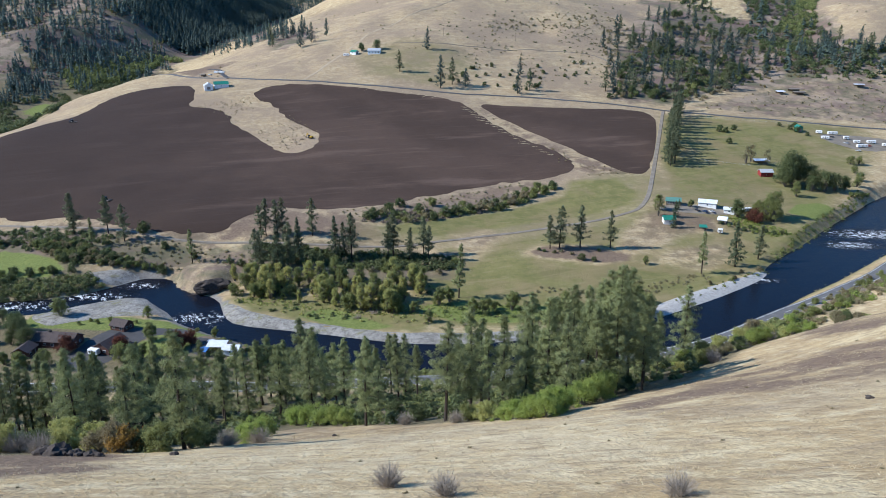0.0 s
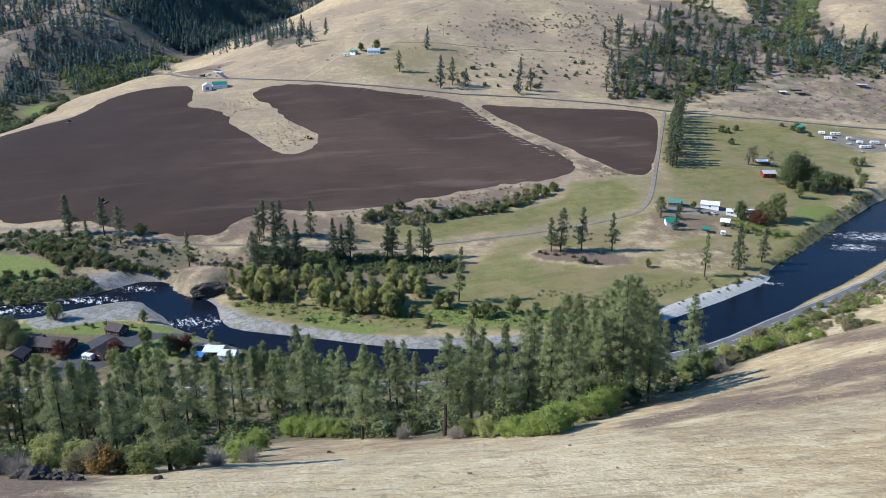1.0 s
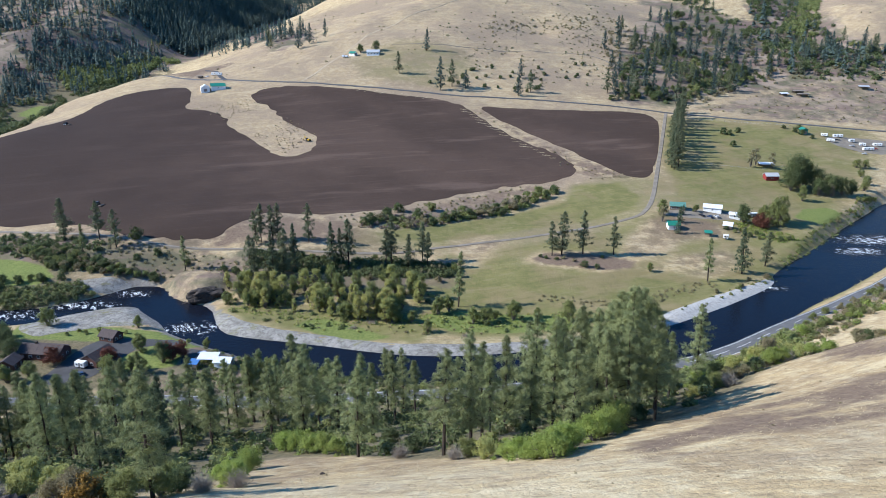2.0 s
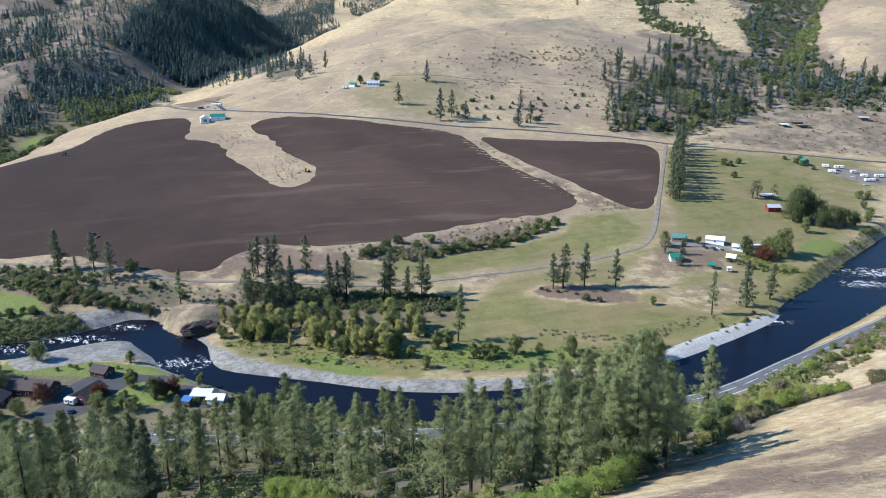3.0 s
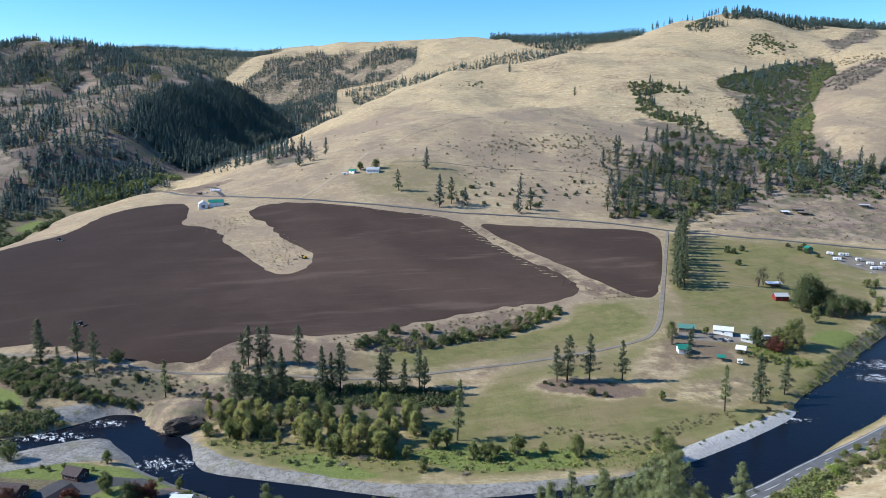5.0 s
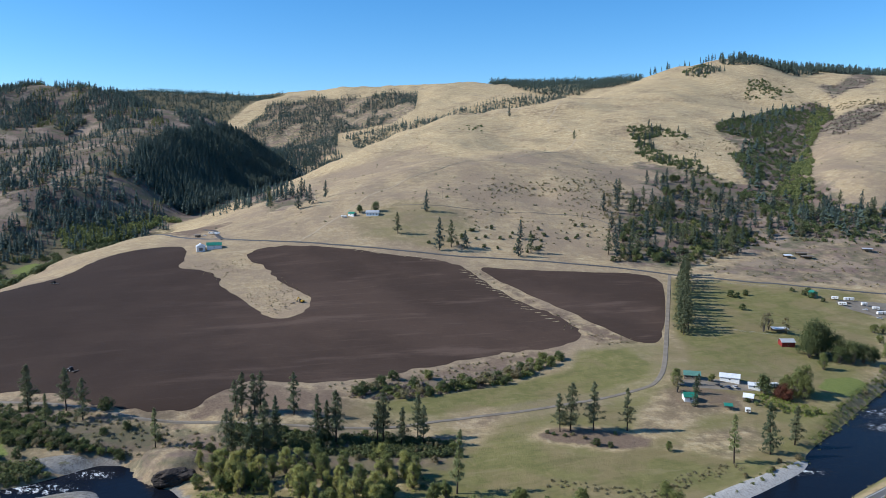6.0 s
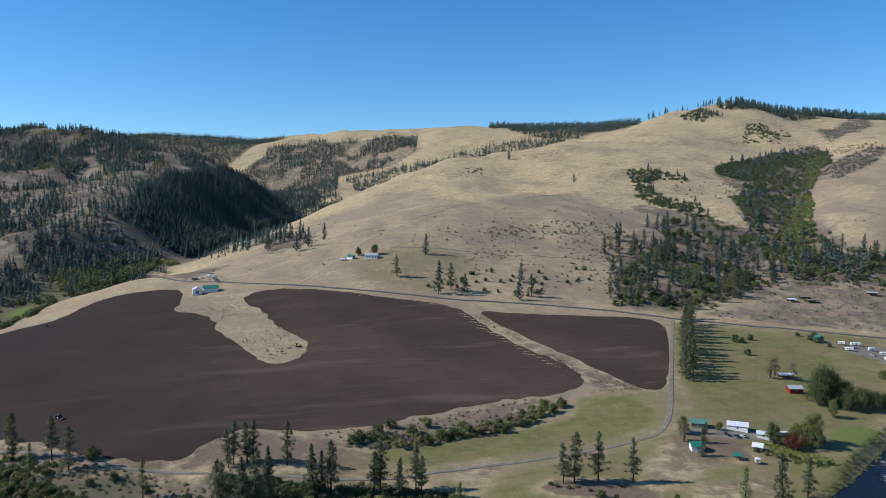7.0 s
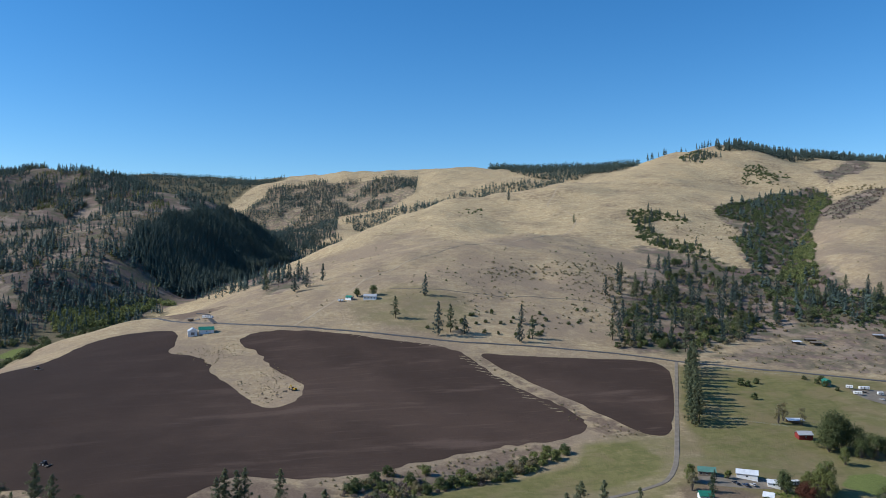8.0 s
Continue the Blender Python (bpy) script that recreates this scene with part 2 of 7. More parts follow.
# far conifers: the blue of distance haze is mixed into the needle colour
HAZY_FIR = leafy("hazy_fir_needles", (0.056, 0.086, 0.077), (0.112, 0.150, 0.120), (0.080, 0.106, 0.084), 0.2)
LARCH = leafy("paler_needles", (0.120, 0.140, 0.050), (0.200, 0.215, 0.080), (0.160, 0.150, 0.060), 0.3)
LEAF_GREEN = leafy("green_leaves", (0.130, 0.155, 0.052), (0.290, 0.310, 0.112), (0.205, 0.215, 0.078), 0.4)
LEAF_DARK = leafy("dark_leaves", (0.072, 0.096, 0.040), (0.155, 0.185, 0.072), (0.112, 0.124, 0.054), 0.32)
LEAF_YELLOW = leafy("yellowing_leaves", (0.270, 0.265, 0.085), (0.570, 0.530, 0.195), (0.350, 0.370, 0.130), 0.45)
LEAF_BRIGHT = leafy("bright_leaves", (0.19, 0.26, 0.05), (0.43, 0.50, 0.14), (0.27, 0.29, 0.09), 0.5)
LEAF_RED = leafy("red_leaves", (0.10, 0.035, 0.024), (0.19, 0.065, 0.04), (0.11, 0.05, 0.03))
LEAF_ORANGE = leafy("orange_leaves", (0.22, 0.12, 0.025), (0.30, 0.18, 0.04), (0.16, 0.13, 0.04))
TWIGS = leafy("dry_twigs", (0.195, 0.170, 0.125), (0.370, 0.325, 0.245), (0.240, 0.205, 0.155), 0.1)
SAGE = leafy("sage_leaves", (0.170, 0.155, 0.080), (0.330, 0.290, 0.155), (0.230, 0.180, 0.105), 0.3)
BRUSHWOOD = leafy("grey_brushwood", (0.230, 0.195, 0.160), (0.460, 0.405, 0.340), (0.310, 0.260, 0.215), 0.2)
BROWN_BRUSH = leafy("brown_leafless_brush", (0.135, 0.105, 0.085), (0.255, 0.205, 0.170), (0.175, 0.135, 0.112), 0.2)
DRY_BLADES = leafy("weathered_grass", (0.245, 0.185, 0.105), (0.420, 0.335, 0.205), (0.260, 0.200, 0.120), 0.2)
STRAW = leafy("straw", (0.430, 0.345, 0.195), (0.640, 0.540, 0.345), (0.420, 0.330, 0.195), 0.2)
WHITE = plain("white_paint", (0.80, 0.80, 0.78), (0.68, 0.68, 0.66), 0.6, 0.6)
WHITE_METAL = plain("white_metal_roofing", (0.66, 0.68, 0.70), (0.50, 0.52, 0.54), 0.5, 0.45)
GREY_METAL = plain("grey_metal_roofing", (0.42, 0.43, 0.44), (0.32, 0.33, 0.34), 0.5, 0.5)
GREEN_METAL = plain("green_metal_roofing", (0.03, 0.20, 0.135), (0.022, 0.15, 0.105), 0.5, 0.45)
RED_PAINT = plain("red_barn_paint", (0.24, 0.035, 0.03), (0.17, 0.027, 0.025), 0.8, 0.75)
BROWN_WALL = plain("brown_stained_boards", (0.095, 0.045, 0.035), (0.065, 0.033, 0.027), 1.0, 0.85)
SHINGLE = plain("dark_shingles", (0.085, 0.065, 0.06), (0.055, 0.044, 0.042), 1.2, 0.9)
BLUE_PAINT = plain("blue_tarp", (0.06, 0.16, 0.36), (0.045, 0.12, 0.28), 0.8, 0.6)
WOOD_GREY = plain("weathered_wood", (0.20, 0.165, 0.13), (0.12, 0.098, 0.078), 1.4, 0.9)
GLASS = plain("dark_window_glass", (0.02, 0.024, 0.03), (0.03, 0.034, 0.04), 1.0, 0.08, spec=0.5)
DOOR_PAINT = plain("door_paint", (0.22, 0.20, 0.18), (0.16, 0.145, 0.13), 1.0, 0.6)
TYRE = plain("black_rubber", (0.018, 0.018, 0.018), (0.03, 0.028, 0.026), 3.0, 0.9)
YELLOW = plain("yellow_machine_paint", (0.55, 0.33, 0.03), (0.42, 0.25, 0.03), 1.0, 0.5)
BLACK_PAINT = plain("black_car_paint", (0.015, 0.015, 0.017), (0.022, 0.022, 0.024), 1.0, 0.3, spec=0.5)
SILVER = plain("silver_car_paint", (0.45, 0.46, 0.47), (0.38, 0.39, 0.40), 1.0, 0.35, spec=0.5)
BLUE_CAR = plain("dark_blue_car_paint", (0.03, 0.05, 0.10), (0.025, 0.04, 0.08), 1.0, 0.35, spec=0.5)
PAINT_LINE = plain("road_marking", (0.72, 0.71, 0.67), (0.50, 0.49, 0.46), 2.0, 0.7)
BASALT = plain("basalt", (0.045, 0.036, 0.031), (0.085, 0.068, 0.055), 1.2, 0.95, bump=0.1)
FADED_GREEN = plain("faded_green_roofing", (0.10, 0.22, 0.18), (0.075, 0.165, 0.135), 0.5, 0.6)
# landform lines: spot heights (x, y, z) along each


def near_slope(x, y):
    """The open grass slope under the drone's way."""
    return 135.4 - 0.0164 * x - 0.46 * y + 0.000746 * x * x + 0.001125 * x * y - 0.000254 * y * y


NEAR_SLOPE = [(x, y, near_slope(x, y)) for x in (-105, -70, -35, 0, 35, 70, 105) for y in (20, 50, 80, 110, 135, 160, 182) if y < 140 or x > 30]
NEAR_SLOPE += [(0, -20, 138), (-90, -20, 134), (90, -20, 146)]
NEAR_FOOT = [(-260, 215, 7), (-160, 235, 6), (-60, 255, 6), (20, 270, 5), (100, 293, 6), (170, 335, 7), (245, 385, 8), (340, 470, 9), (480, 600, 12), (-400, 190, 8),
             (-100, 185, 34), (0, 205, 34), (60, 235, 26), (130, 265, 17), (200, 310, 18), (300, 380, 22), (-220, 160, 36), (95, 215, 42), (125, 218, 50), (160, 225, 54), (200, 250, 48)]
NEAR_TOP = [(-400, -50, 130), (400, 0, 170), (0, -200, 205), (-400, -400, 230), (400, -400, 260), (900, 300, 170), (-900, -100, 150), (1500, -300, 260), (-1500, -300, 240)]
RIVER_FLAT = [(-129, 384, 2), (-161, 379, 2), (-10, 328, 1.5), (113, 375, 2), (202, 445, 2), (-213, 340, 3), (-230, 375, 1.5), (-100, 320, 3.5), (-170, 335, 3.5),
              (320, 540, 4), (430, 640, 6), (-350, 330, 5), (-330, 400, 4), (-20, 380, 3), (60, 385, 3), (-600, 330, 8), (700, 760, 12), (-80, 390, 3), (0, 415, 4)]
BANK = [(-153, 423, 4), (-242, 462, 13), (-82, 450, 15), (84, 450, 8), (103, 447, 6), (30, 440, 7), (-300, 430, 6), (-200, 440, 12), (-110, 447, 14),
        (149, 493, 11), (185, 523, 13), (265, 612, 17), (240, 540, 10), (-20, 455, 10), (-160, 455, 16)]
TERRACE = [(-240, 520, 21), (-118, 655, 34), (-147, 650, 31), (59, 706, 34), (19, 762, 46), (-195, 785, 52), (-261, 870, 67), (232, 822, 43), (106, 611, 23),
           (130, 594, 21), (-30, 560, 20), (60, 540, 14), (100, 510, 11), (-100, 480, 17), (418, 913, 52), (560, 900, 46), (360, 760, 30), (-330, 560, 24), (-350, 720, 41), (10, 500, 12)]
TERRACE_EDGE = [(-370, 870, 56), (-377, 815, 47.5), (-381, 775, 42), (-394, 745, 40), (-400, 700, 38), (-408, 620, 30), (-314, 890, 64), (-307, 930, 69), (-373, 960, 67), (-430, 895, 49), (-430, 820, 36)]
HILL_FOOT = [(-88, 965, 99), (-24, 1025, 117), (277, 1060, 103), (88, 915, 74), (-308, 1039, 74), (-199, 1085, 113), (497, 1036, 92), (800, 1100, 80), (230, 905, 62), (-260, 960, 78), (20, 850, 62), (380, 985, 68)]
WEST_VALLEY = [(-520, 976, 14), (-500, 850, 14), (-514, 1088, 30), (-492, 1200, 50), (-500, 700, 12), (-640, 900, 14), (-400, 1150, 55), (-330, 1300, 88), (-470, 560, 9), (-900, 800, 20), (-1300, 700, 25)]
WEST_HILL = [(-1069, 2300, 400), (-1111, 2250, 378), (-1155, 2180, 356), (-1204, 2100, 337), (-999, 2330, 380), (-922, 2350, 345), (-784, 2350, 292), (-645, 2200, 274), (-599, 2300, 248), (-560, 2380, 213), (-507, 2380, 172), (-617, 1750, 237), (-626, 1950, 254), (-612, 1580, 201), (-591, 1430, 168), (-598, 1330, 133), (-606, 1270, 114), (-437, 2150, 123), (-449, 1950, 111), (-450, 1750, 96), (-458, 1560, 82), (-454, 1390, 71), (-467, 1300, 68), (-484, 1240, 62), (-855, 1850, 234), (-824, 1550, 163), (-684, 1490, 163), (-703, 1330, 113), (-1017, 1850, 234), (-876, 2050, 289), (-1071, 2080, 298), (-1434, 2100, 321), (-1049, 1550, 162), (-1818, 2100, 273), (-781, 2000, 271), (-617, 1190, 75), (-747, 1180, 83), (-1900, 2200, 380)]
FAR_WEST = [(-2463, 4400, 600), (-1830, 4400, 580), (-1488, 4400, 590), (-1032, 4400, 570), (-1300, 3300, 320), (-700, 3000, 190)]
MID_HILL = [(-1010, 3500, 360), (-913, 3900, 505), (-805, 3800, 522), (-424, 3900, 550), (-136, 3900, 571), (36, 3900, 584), (237, 3900, 580), (-397, 2900, 250), (-379, 3500, 408), (-599, 3300, 330), (-218, 3400, 420),
            (268, 4400, 640), (675, 4300, 608), (1010, 4000, 610), (150, 3100, 370)]
BROWN_HILL = [(-297, 1500, 137), (-237, 1600, 169), (-179, 1700, 196), (-86, 1800, 238), (5, 1900, 278), (136, 2000, 308), (302, 2150, 344), (513, 2400, 407), (671, 2600, 464), (816, 2700, 511),
              (1010, 2800, 552), (1174, 2900, 548), (1458, 3000, 530), (1699, 3000, 524), (-70, 1150, 141), (40, 1250, 162), (246, 1600, 212), (409, 1700, 248), (90, 1100, 126), (323, 1350, 161), (478, 1390, 166), (692, 2300, 405), (57, 1800, 249)]
BEHIND_CREST = [(-330, 2000, 110), (-180, 2250, 140), (0, 2400, 190), (200, 2550, 235), (420, 2750, 310), (620, 2950, 400), (-250, 2600, 190), (50, 2800, 280)]
EAST_HILL = [(767, 1433, 202), (945, 2000, 301), (690, 1500, 176), (501, 1150, 106), (1050, 1900, 305), (1278, 2600, 442), (660, 1200, 140), (870, 2200, 343), (1500, 1800, 330), (2200, 2500, 450), (1500, 1100, 160), (2300, 4400, 600)]
LINES = [NEAR_SLOPE, NEAR_FOOT, NEAR_TOP, RIVER_FLAT, BANK, TERRACE, TERRACE_EDGE, HILL_FOOT, WEST_VALLEY, WEST_HILL, FAR_WEST, MID_HILL, BROWN_HILL, BEHIND_CREST, EAST_HILL]
SPOTS = np.array([p for line in LINES for p in line], float)

BEND = 18.0


def bend(d2):
    return -np.sqrt(d2 + BEND * BEND)


def settle():
    """Weights of a smooth surface through the spot heights."""
    n, xy = len(SPOTS), SPOTS[:, :2]
    a = np.zeros((n + 3, n + 3))
    a[:n, :n] = bend(((xy[:, None] - xy[None]) ** 2).sum(-1)) + np.diag(np.full(n, 2.0))
    a[:n, n:] = np.c_[np.ones(n), xy / 1000]
    a[n:, :n] = a[:n, n:].T
    return np.linalg.solve(a, np.r_[SPOTS[:, 2], 0, 0, 0])


LAND = settle()


def lie(x, y):
    out = LAND[-3] + LAND[-2] * x / 1000 + LAND[-1] * y / 1000
    for (a, b, _), w in zip(SPOTS, LAND):
        out = out + w * bend((x - a) ** 2 + (y - b) ** 2)
    return out


def value_noise(x, y, size, seed):
    """Smooth noise from -1 to 1 with features of that size in metres."""
    u, v = x / size, y / size
    i, j = np.floor(u).astype(np.int64), np.floor(v).astype(np.int64)
    f, g = u - i, v - j
    f, g = f * f * (3 - 2 * f), g * g * (3 - 2 * g)

    def h(a, b):
        k = (a * 374761393 + b * 668265263 + seed * 1442695041) & 0x7FFFFFFF
        k = ((k ^ (k >> 13)) * 1274126177) & 0x7FFFFFFF
        return ((k ^ (k >> 16)) & 0xFFFF) / 32767.5 - 1

    return (h(i, j) * (1 - f) + h(i + 1, j) * f) * (1 - g) + (h(i, j + 1) * (1 - f) + h(i + 1, j + 1) * f) * g


def inside(x, y, poly):
    """Signed distance to a closed outline: positive inside."""
    p = np.array(poly, float)
    q = np.roll(p, -1, 0)
    best, odd = np.full(np.shape(x), 1e9), np.zeros(np.shape(x), bool)
    for (ax, ay), (bx, by) in zip(p, q):
        dx, dy = bx - ax, by - ay
        s = np.clip(((x - ax) * dx + (y - ay) * dy) / (dx * dx + dy * dy + 1e-9), 0, 1)
        best = np.minimum(best, (x - ax - s * dx) ** 2 + (y - ay - s * dy) ** 2)
        cross = (ay > y) != (by > y)
        with np.errstate(divide="ignore", invalid="ignore"):
            odd ^= cross & (x < ax + (y - ay) * dx / (dy if dy else 1e-9))
    return np.where(odd, 1, -1) * np.sqrt(best)


def soft(d, width):
    s = np.clip(d / width + 0.5, 0, 1)
    return s * s * (3 - 2 * s)


def rounded(pts, closed=True, times=2):
    """Corner cutting: a smoother line through the same course."""
    p = [Vector(q[:2]) for q in pts]
    for _ in range(times):
        out = [] if closed else [p[0]]
        for k in range(len(p) if closed else len(p) - 1):
            a, b = p[k], p[(k + 1) % len(p)]
            out += [a * 0.75 + b * 0.25, a * 0.25 + b * 0.75]
        p = out if closed else out + [p[-1]]
    return [(v.x, v.y) for v in p]


# outlines in plan
N_BANK = [(620, 800), (470, 690), (390, 630), (336, 585), (316, 561), (268, 512), (224, 461), (193, 427), (186, 410), (161, 389), (142, 374), (124, 362), (106, 349), (77, 335),
          (51, 325), (18, 318), (-8, 317), (-34, 322), (-54, 328), (-82, 336), (-102, 341), (-111, 350), (-119, 369), (-129, 381), (-146, 390), (-157, 408), (-176, 409),
          (-181, 401), (-190, 390), (-202, 380), (-215, 374), (-300, 365), (-460, 372), (-700, 380)]
S_BANK = [(-700, 345), (-460, 340), (-300, 335), (-204, 354), (-195, 362), (-181, 372), (-163, 381), (-154, 369), (-141, 356), (-135, 346), (-117, 333), (-104, 325), (-83, 313), (-65, 306), (-19, 293), (25, 292), (60, 299), (96.5, 308.3), (116.6, 317.1), (127.2, 323.5), (144.3, 336.6), (164.6, 351.9), (188.6, 374.9), (212.5, 393.8), (249.6, 424.8), (313.8, 480.9), (373.6, 540.9), (443.3, 595.6), (523.1, 655.4), (663, 745.4)]
RIVER = rounded(N_BANK + S_BANK, True, 1)

FIELD_SOUTH = [(-276, 481), (-256, 485), (-236, 479), (-202, 461), (-175, 452), (-158, 450), (-145, 453), (-136, 463), (-128, 482), (-121, 495), (-104, 499), (-82, 497), (-61, 504), (-36, 516),
               (-21, 530), (6, 551), (27, 565), (48, 575), (74, 582), (92, 591), (104, 606), (107, 625), (101, 649), (86, 679), (60, 719), (40, 752), (28, 780), (20, 801)]
FIELD_NORTH = [(-4, 818), (-51, 825), (-89, 840), (-139, 852), (-177, 855), (-200, 847), (-207, 826), (-199, 807), (-178, 790), (-164, 762), (-146, 728), (-123, 706), (-113, 682), (-112, 649),
               (-123, 636), (-137, 637), (-153, 656), (-173, 689), (-202, 720), (-212, 748), (-231, 776), (-256, 782), (-268, 792), (-266, 818), (-286, 872), (-313, 886),
               (-371, 868), (-376, 812), (-381, 774), (-393, 744), (-405, 700), (-415, 660), (-394, 598), (-342, 501)]
FIELD = rounded(FIELD_SOUTH + FIELD_NORTH, True, 2)
FIELD_EAST = rounded([(34, 805), (66, 800), (101, 802), (186, 812), (224, 808), (190, 676), (164, 601), (154, 595), (139, 605), (124, 643), (106, 681), (85, 714), (62, 748), (45, 777)], True, 1)
COUNTY_ROAD = [(760, 770), (640, 780), (523, 785), (449, 788), (379, 790), (300, 804), (246, 819), (189, 829), (129, 834), (69, 836), (8, 835), (-52, 842), (-102, 853), (-154, 865), (-180, 871),
               (-249, 893), (-306, 932), (-345, 965), (-385, 1000), (-430, 1060)]
LANE = [(234, 818), (191, 676), (166, 594), (150, 542), (138, 517), (128, 508), (95, 492), (57, 472), (22, 462), (-2, 453), (-30, 441), (-58, 436), (-90, 436), (-124, 442), (-158, 444), (-175, 447),
        (-202, 456), (-233, 466), (-274, 474), (-311, 478), (-420, 470)]
HILL_TRACK = [(-160, 868), (-142, 909), (-124, 962), (-104, 1021), (-66, 1101), (12, 1188), (103, 1262), (220, 1434), (277, 1612), (266, 1721), (225, 1760), (264, 1885), (320, 2062)]
BENCH_TRACK = [(-66, 985), (10, 985), (80, 989), (152, 1003), (193, 997), (215, 960)]
HIGHWAY = [(-520, 262), (-300, 268), (-180, 274), (-102, 270), (-64, 270), (-10, 274), (40, 282), (85.9, 293.8), (122.5, 309.9), (154.8, 334.1), (188.7, 357.1), (210.9, 373.2), (241.1, 396.3), (303.2, 451.4), (383.1, 524.3), (472.8, 596.1), (642.6, 708)]

# gravel bars
BAR_RIGHT = [(101, 342), (110, 364), (128, 376), (147, 389), (167, 403), (192, 421), (188, 406), (159, 383), (140, 369), (122, 356)]
BAR_LEFT = [(-208, 350), (-195, 364), (-181, 374), (-162, 383), (-151, 368), (-139, 357), (-132, 346), (-158, 348), (-179, 338), (-194, 331)]
BAR_MID = [(-117, 373), (-112, 365), (-100, 353), (-84, 346), (-66, 341), (-50, 336), (-32, 330), (-15, 329), (4, 329), (23, 329), (50, 334), (70, 340), (74, 330), (50, 322), (18, 314), (-8, 313), (-34, 318),
           (-54, 324), (-82, 332), (-102, 337), (-112, 349), (-118, 364)]
BAR_BEND = [(-205, 404), (-184, 411), (-172, 408), (-172, 402), (-180, 399), (-195, 393), (-205, 395)]

MEADOWS = [
    [(14, 409), (36, 421), (50, 414), (81, 416), (119, 445), (148, 435), (184, 462), (202, 448), (189, 434), (156, 411), (126, 387), (107, 371), (86, 374), (60, 380), (32, 372), (13, 385)],
    [(232, 805), (294, 790), (365, 775), (338, 687), (262, 580), (206, 549), (170, 561), (193, 677)],
    [(-49, 466), (-23, 484), (6, 497), (43, 516), (86, 546), (99, 578), (134, 584), (147, 554), (136, 525), (97, 503), (40, 478), (-8, 458)],
    [(-20, 366), (9, 362), (56, 364), (98, 366), (100, 346), (74, 338), (50, 332), (17, 328), (-14, 329), (-50, 336), (-84, 346), (-100, 354), (-116, 374), (-90, 380), (-40, 364)],
    [(95, 302), (120, 322), (150, 346), (200, 393), (300, 480), (310, 470), (208, 384), (155, 344), (120, 318)],
    [(-15, 400), (14, 409), (20, 372), (100, 368), (128, 385), (128, 362), (60, 345), (0, 350), (-20, 372)],
    [(98, 352), (128, 376), (160, 398), (200, 432), (250, 486), (236, 492), (192, 450), (150, 416), (108, 388)],
    [(-4, 440), (20, 452), (60, 410), (70, 366), (96, 352), (20, 350), (0, 372), (-6, 400)],
]
PALE_MEADOWS = [
    [(-70, 438), (0, 440), (160, 490), (190, 560), (190, 620), (110, 590), (85, 560), (0, 500), (-60, 474)],
    [(-20, 336), (60, 338), (100, 344), (200, 430), (330, 590), (440, 790), (230, 810), (150, 520), (0, 445), (-10, 400)],
    [(100, 380), (190, 420), (250, 480), (330, 590), (420, 720), (440, 790), (300, 795), (232, 805), (193, 677), (160, 560), (150, 520), (110, 495), (30, 460), (0, 440), (20, 400)],
    [(-60, 1010), (30, 980), (40, 900), (0, 850), (-90, 870), (-120, 930)],
]
LAWNS = [
    [(-144, 313), (-134, 320), (-124, 323), (-116, 316), (-114, 302), (-135, 299)],
    [(244, 522), (262, 545), (284, 550), (286, 538), (260, 510)],
    [(-73, 348), (-66, 357), (-50, 354), (-42, 348), (-27, 336), (-34, 332), (-51, 334)],
    [(-246, 430), (-233, 423), (-218, 409), (-224, 399), (-260, 399), (-290, 420), (-268, 436)],
    [(-560, 1005), (-556, 1045), (-535, 1040), (-520, 1000), (-535, 985)],
    [(-205, 348), (-160, 345), (-122, 340), (-106, 326), (-124, 316), (-150, 328), (-206, 330)],
    [(-15, 358), (3, 367), (32, 363), (60, 362), (64, 346), (31, 341), (3, 342)],
]
BARE = [
    [(-300, 447), (-160, 440), (-60, 440), (-20, 450), (-40, 472), (-70, 497), (-130, 492), (-145, 455), (-250, 482)],
    [(-190, 405), (-100, 395), (-95, 430), (-190, 445)],
    [(120, 468), (180, 470), (215, 505), (215, 540), (170, 545), (130, 512)],
    [(110, 590), (160, 590), (150, 605), (120, 650), (40, 790), (28, 790), (95, 650)],
    [(-60, 500), (-20, 528), (40, 570), (90, 588), (80, 565), (20, 520), (-40, 490)],
    [(50, 430), (90, 420), (110, 428), (100, 438), (70, 444), (55, 440)],
    [(-205, 425), (-120, 405), (-110, 425), (-150, 440), (-210, 450)],
    [(260, 1000), (330, 1180), (460, 1100), (520, 1020), (400, 960)],
    [(-300, 930), (-260, 1000), (-330, 1060), (-380, 990)],
]
TURNED = [
    [(-90, 66), (-66, 70), (-52, 78), (-40, 84), (-42, 90), (-50, 94), (-62, 92), (-90, 84)],
    [(48, 434), (60, 426), (90, 420), (110, 426), (114, 438), (92, 447), (60, 446)],
]
PALE_STRAW = [
    [(-45, 75), (-20, 58), (30, 62), (25, 100), (5, 112), (-25, 104), (-40, 92)],
    [(40, 84), (70, 92), (100, 118), (96, 124), (64, 102), (38, 92)],
    [(60, 60), (110, 80), (112, 90), (60, 70)],
]
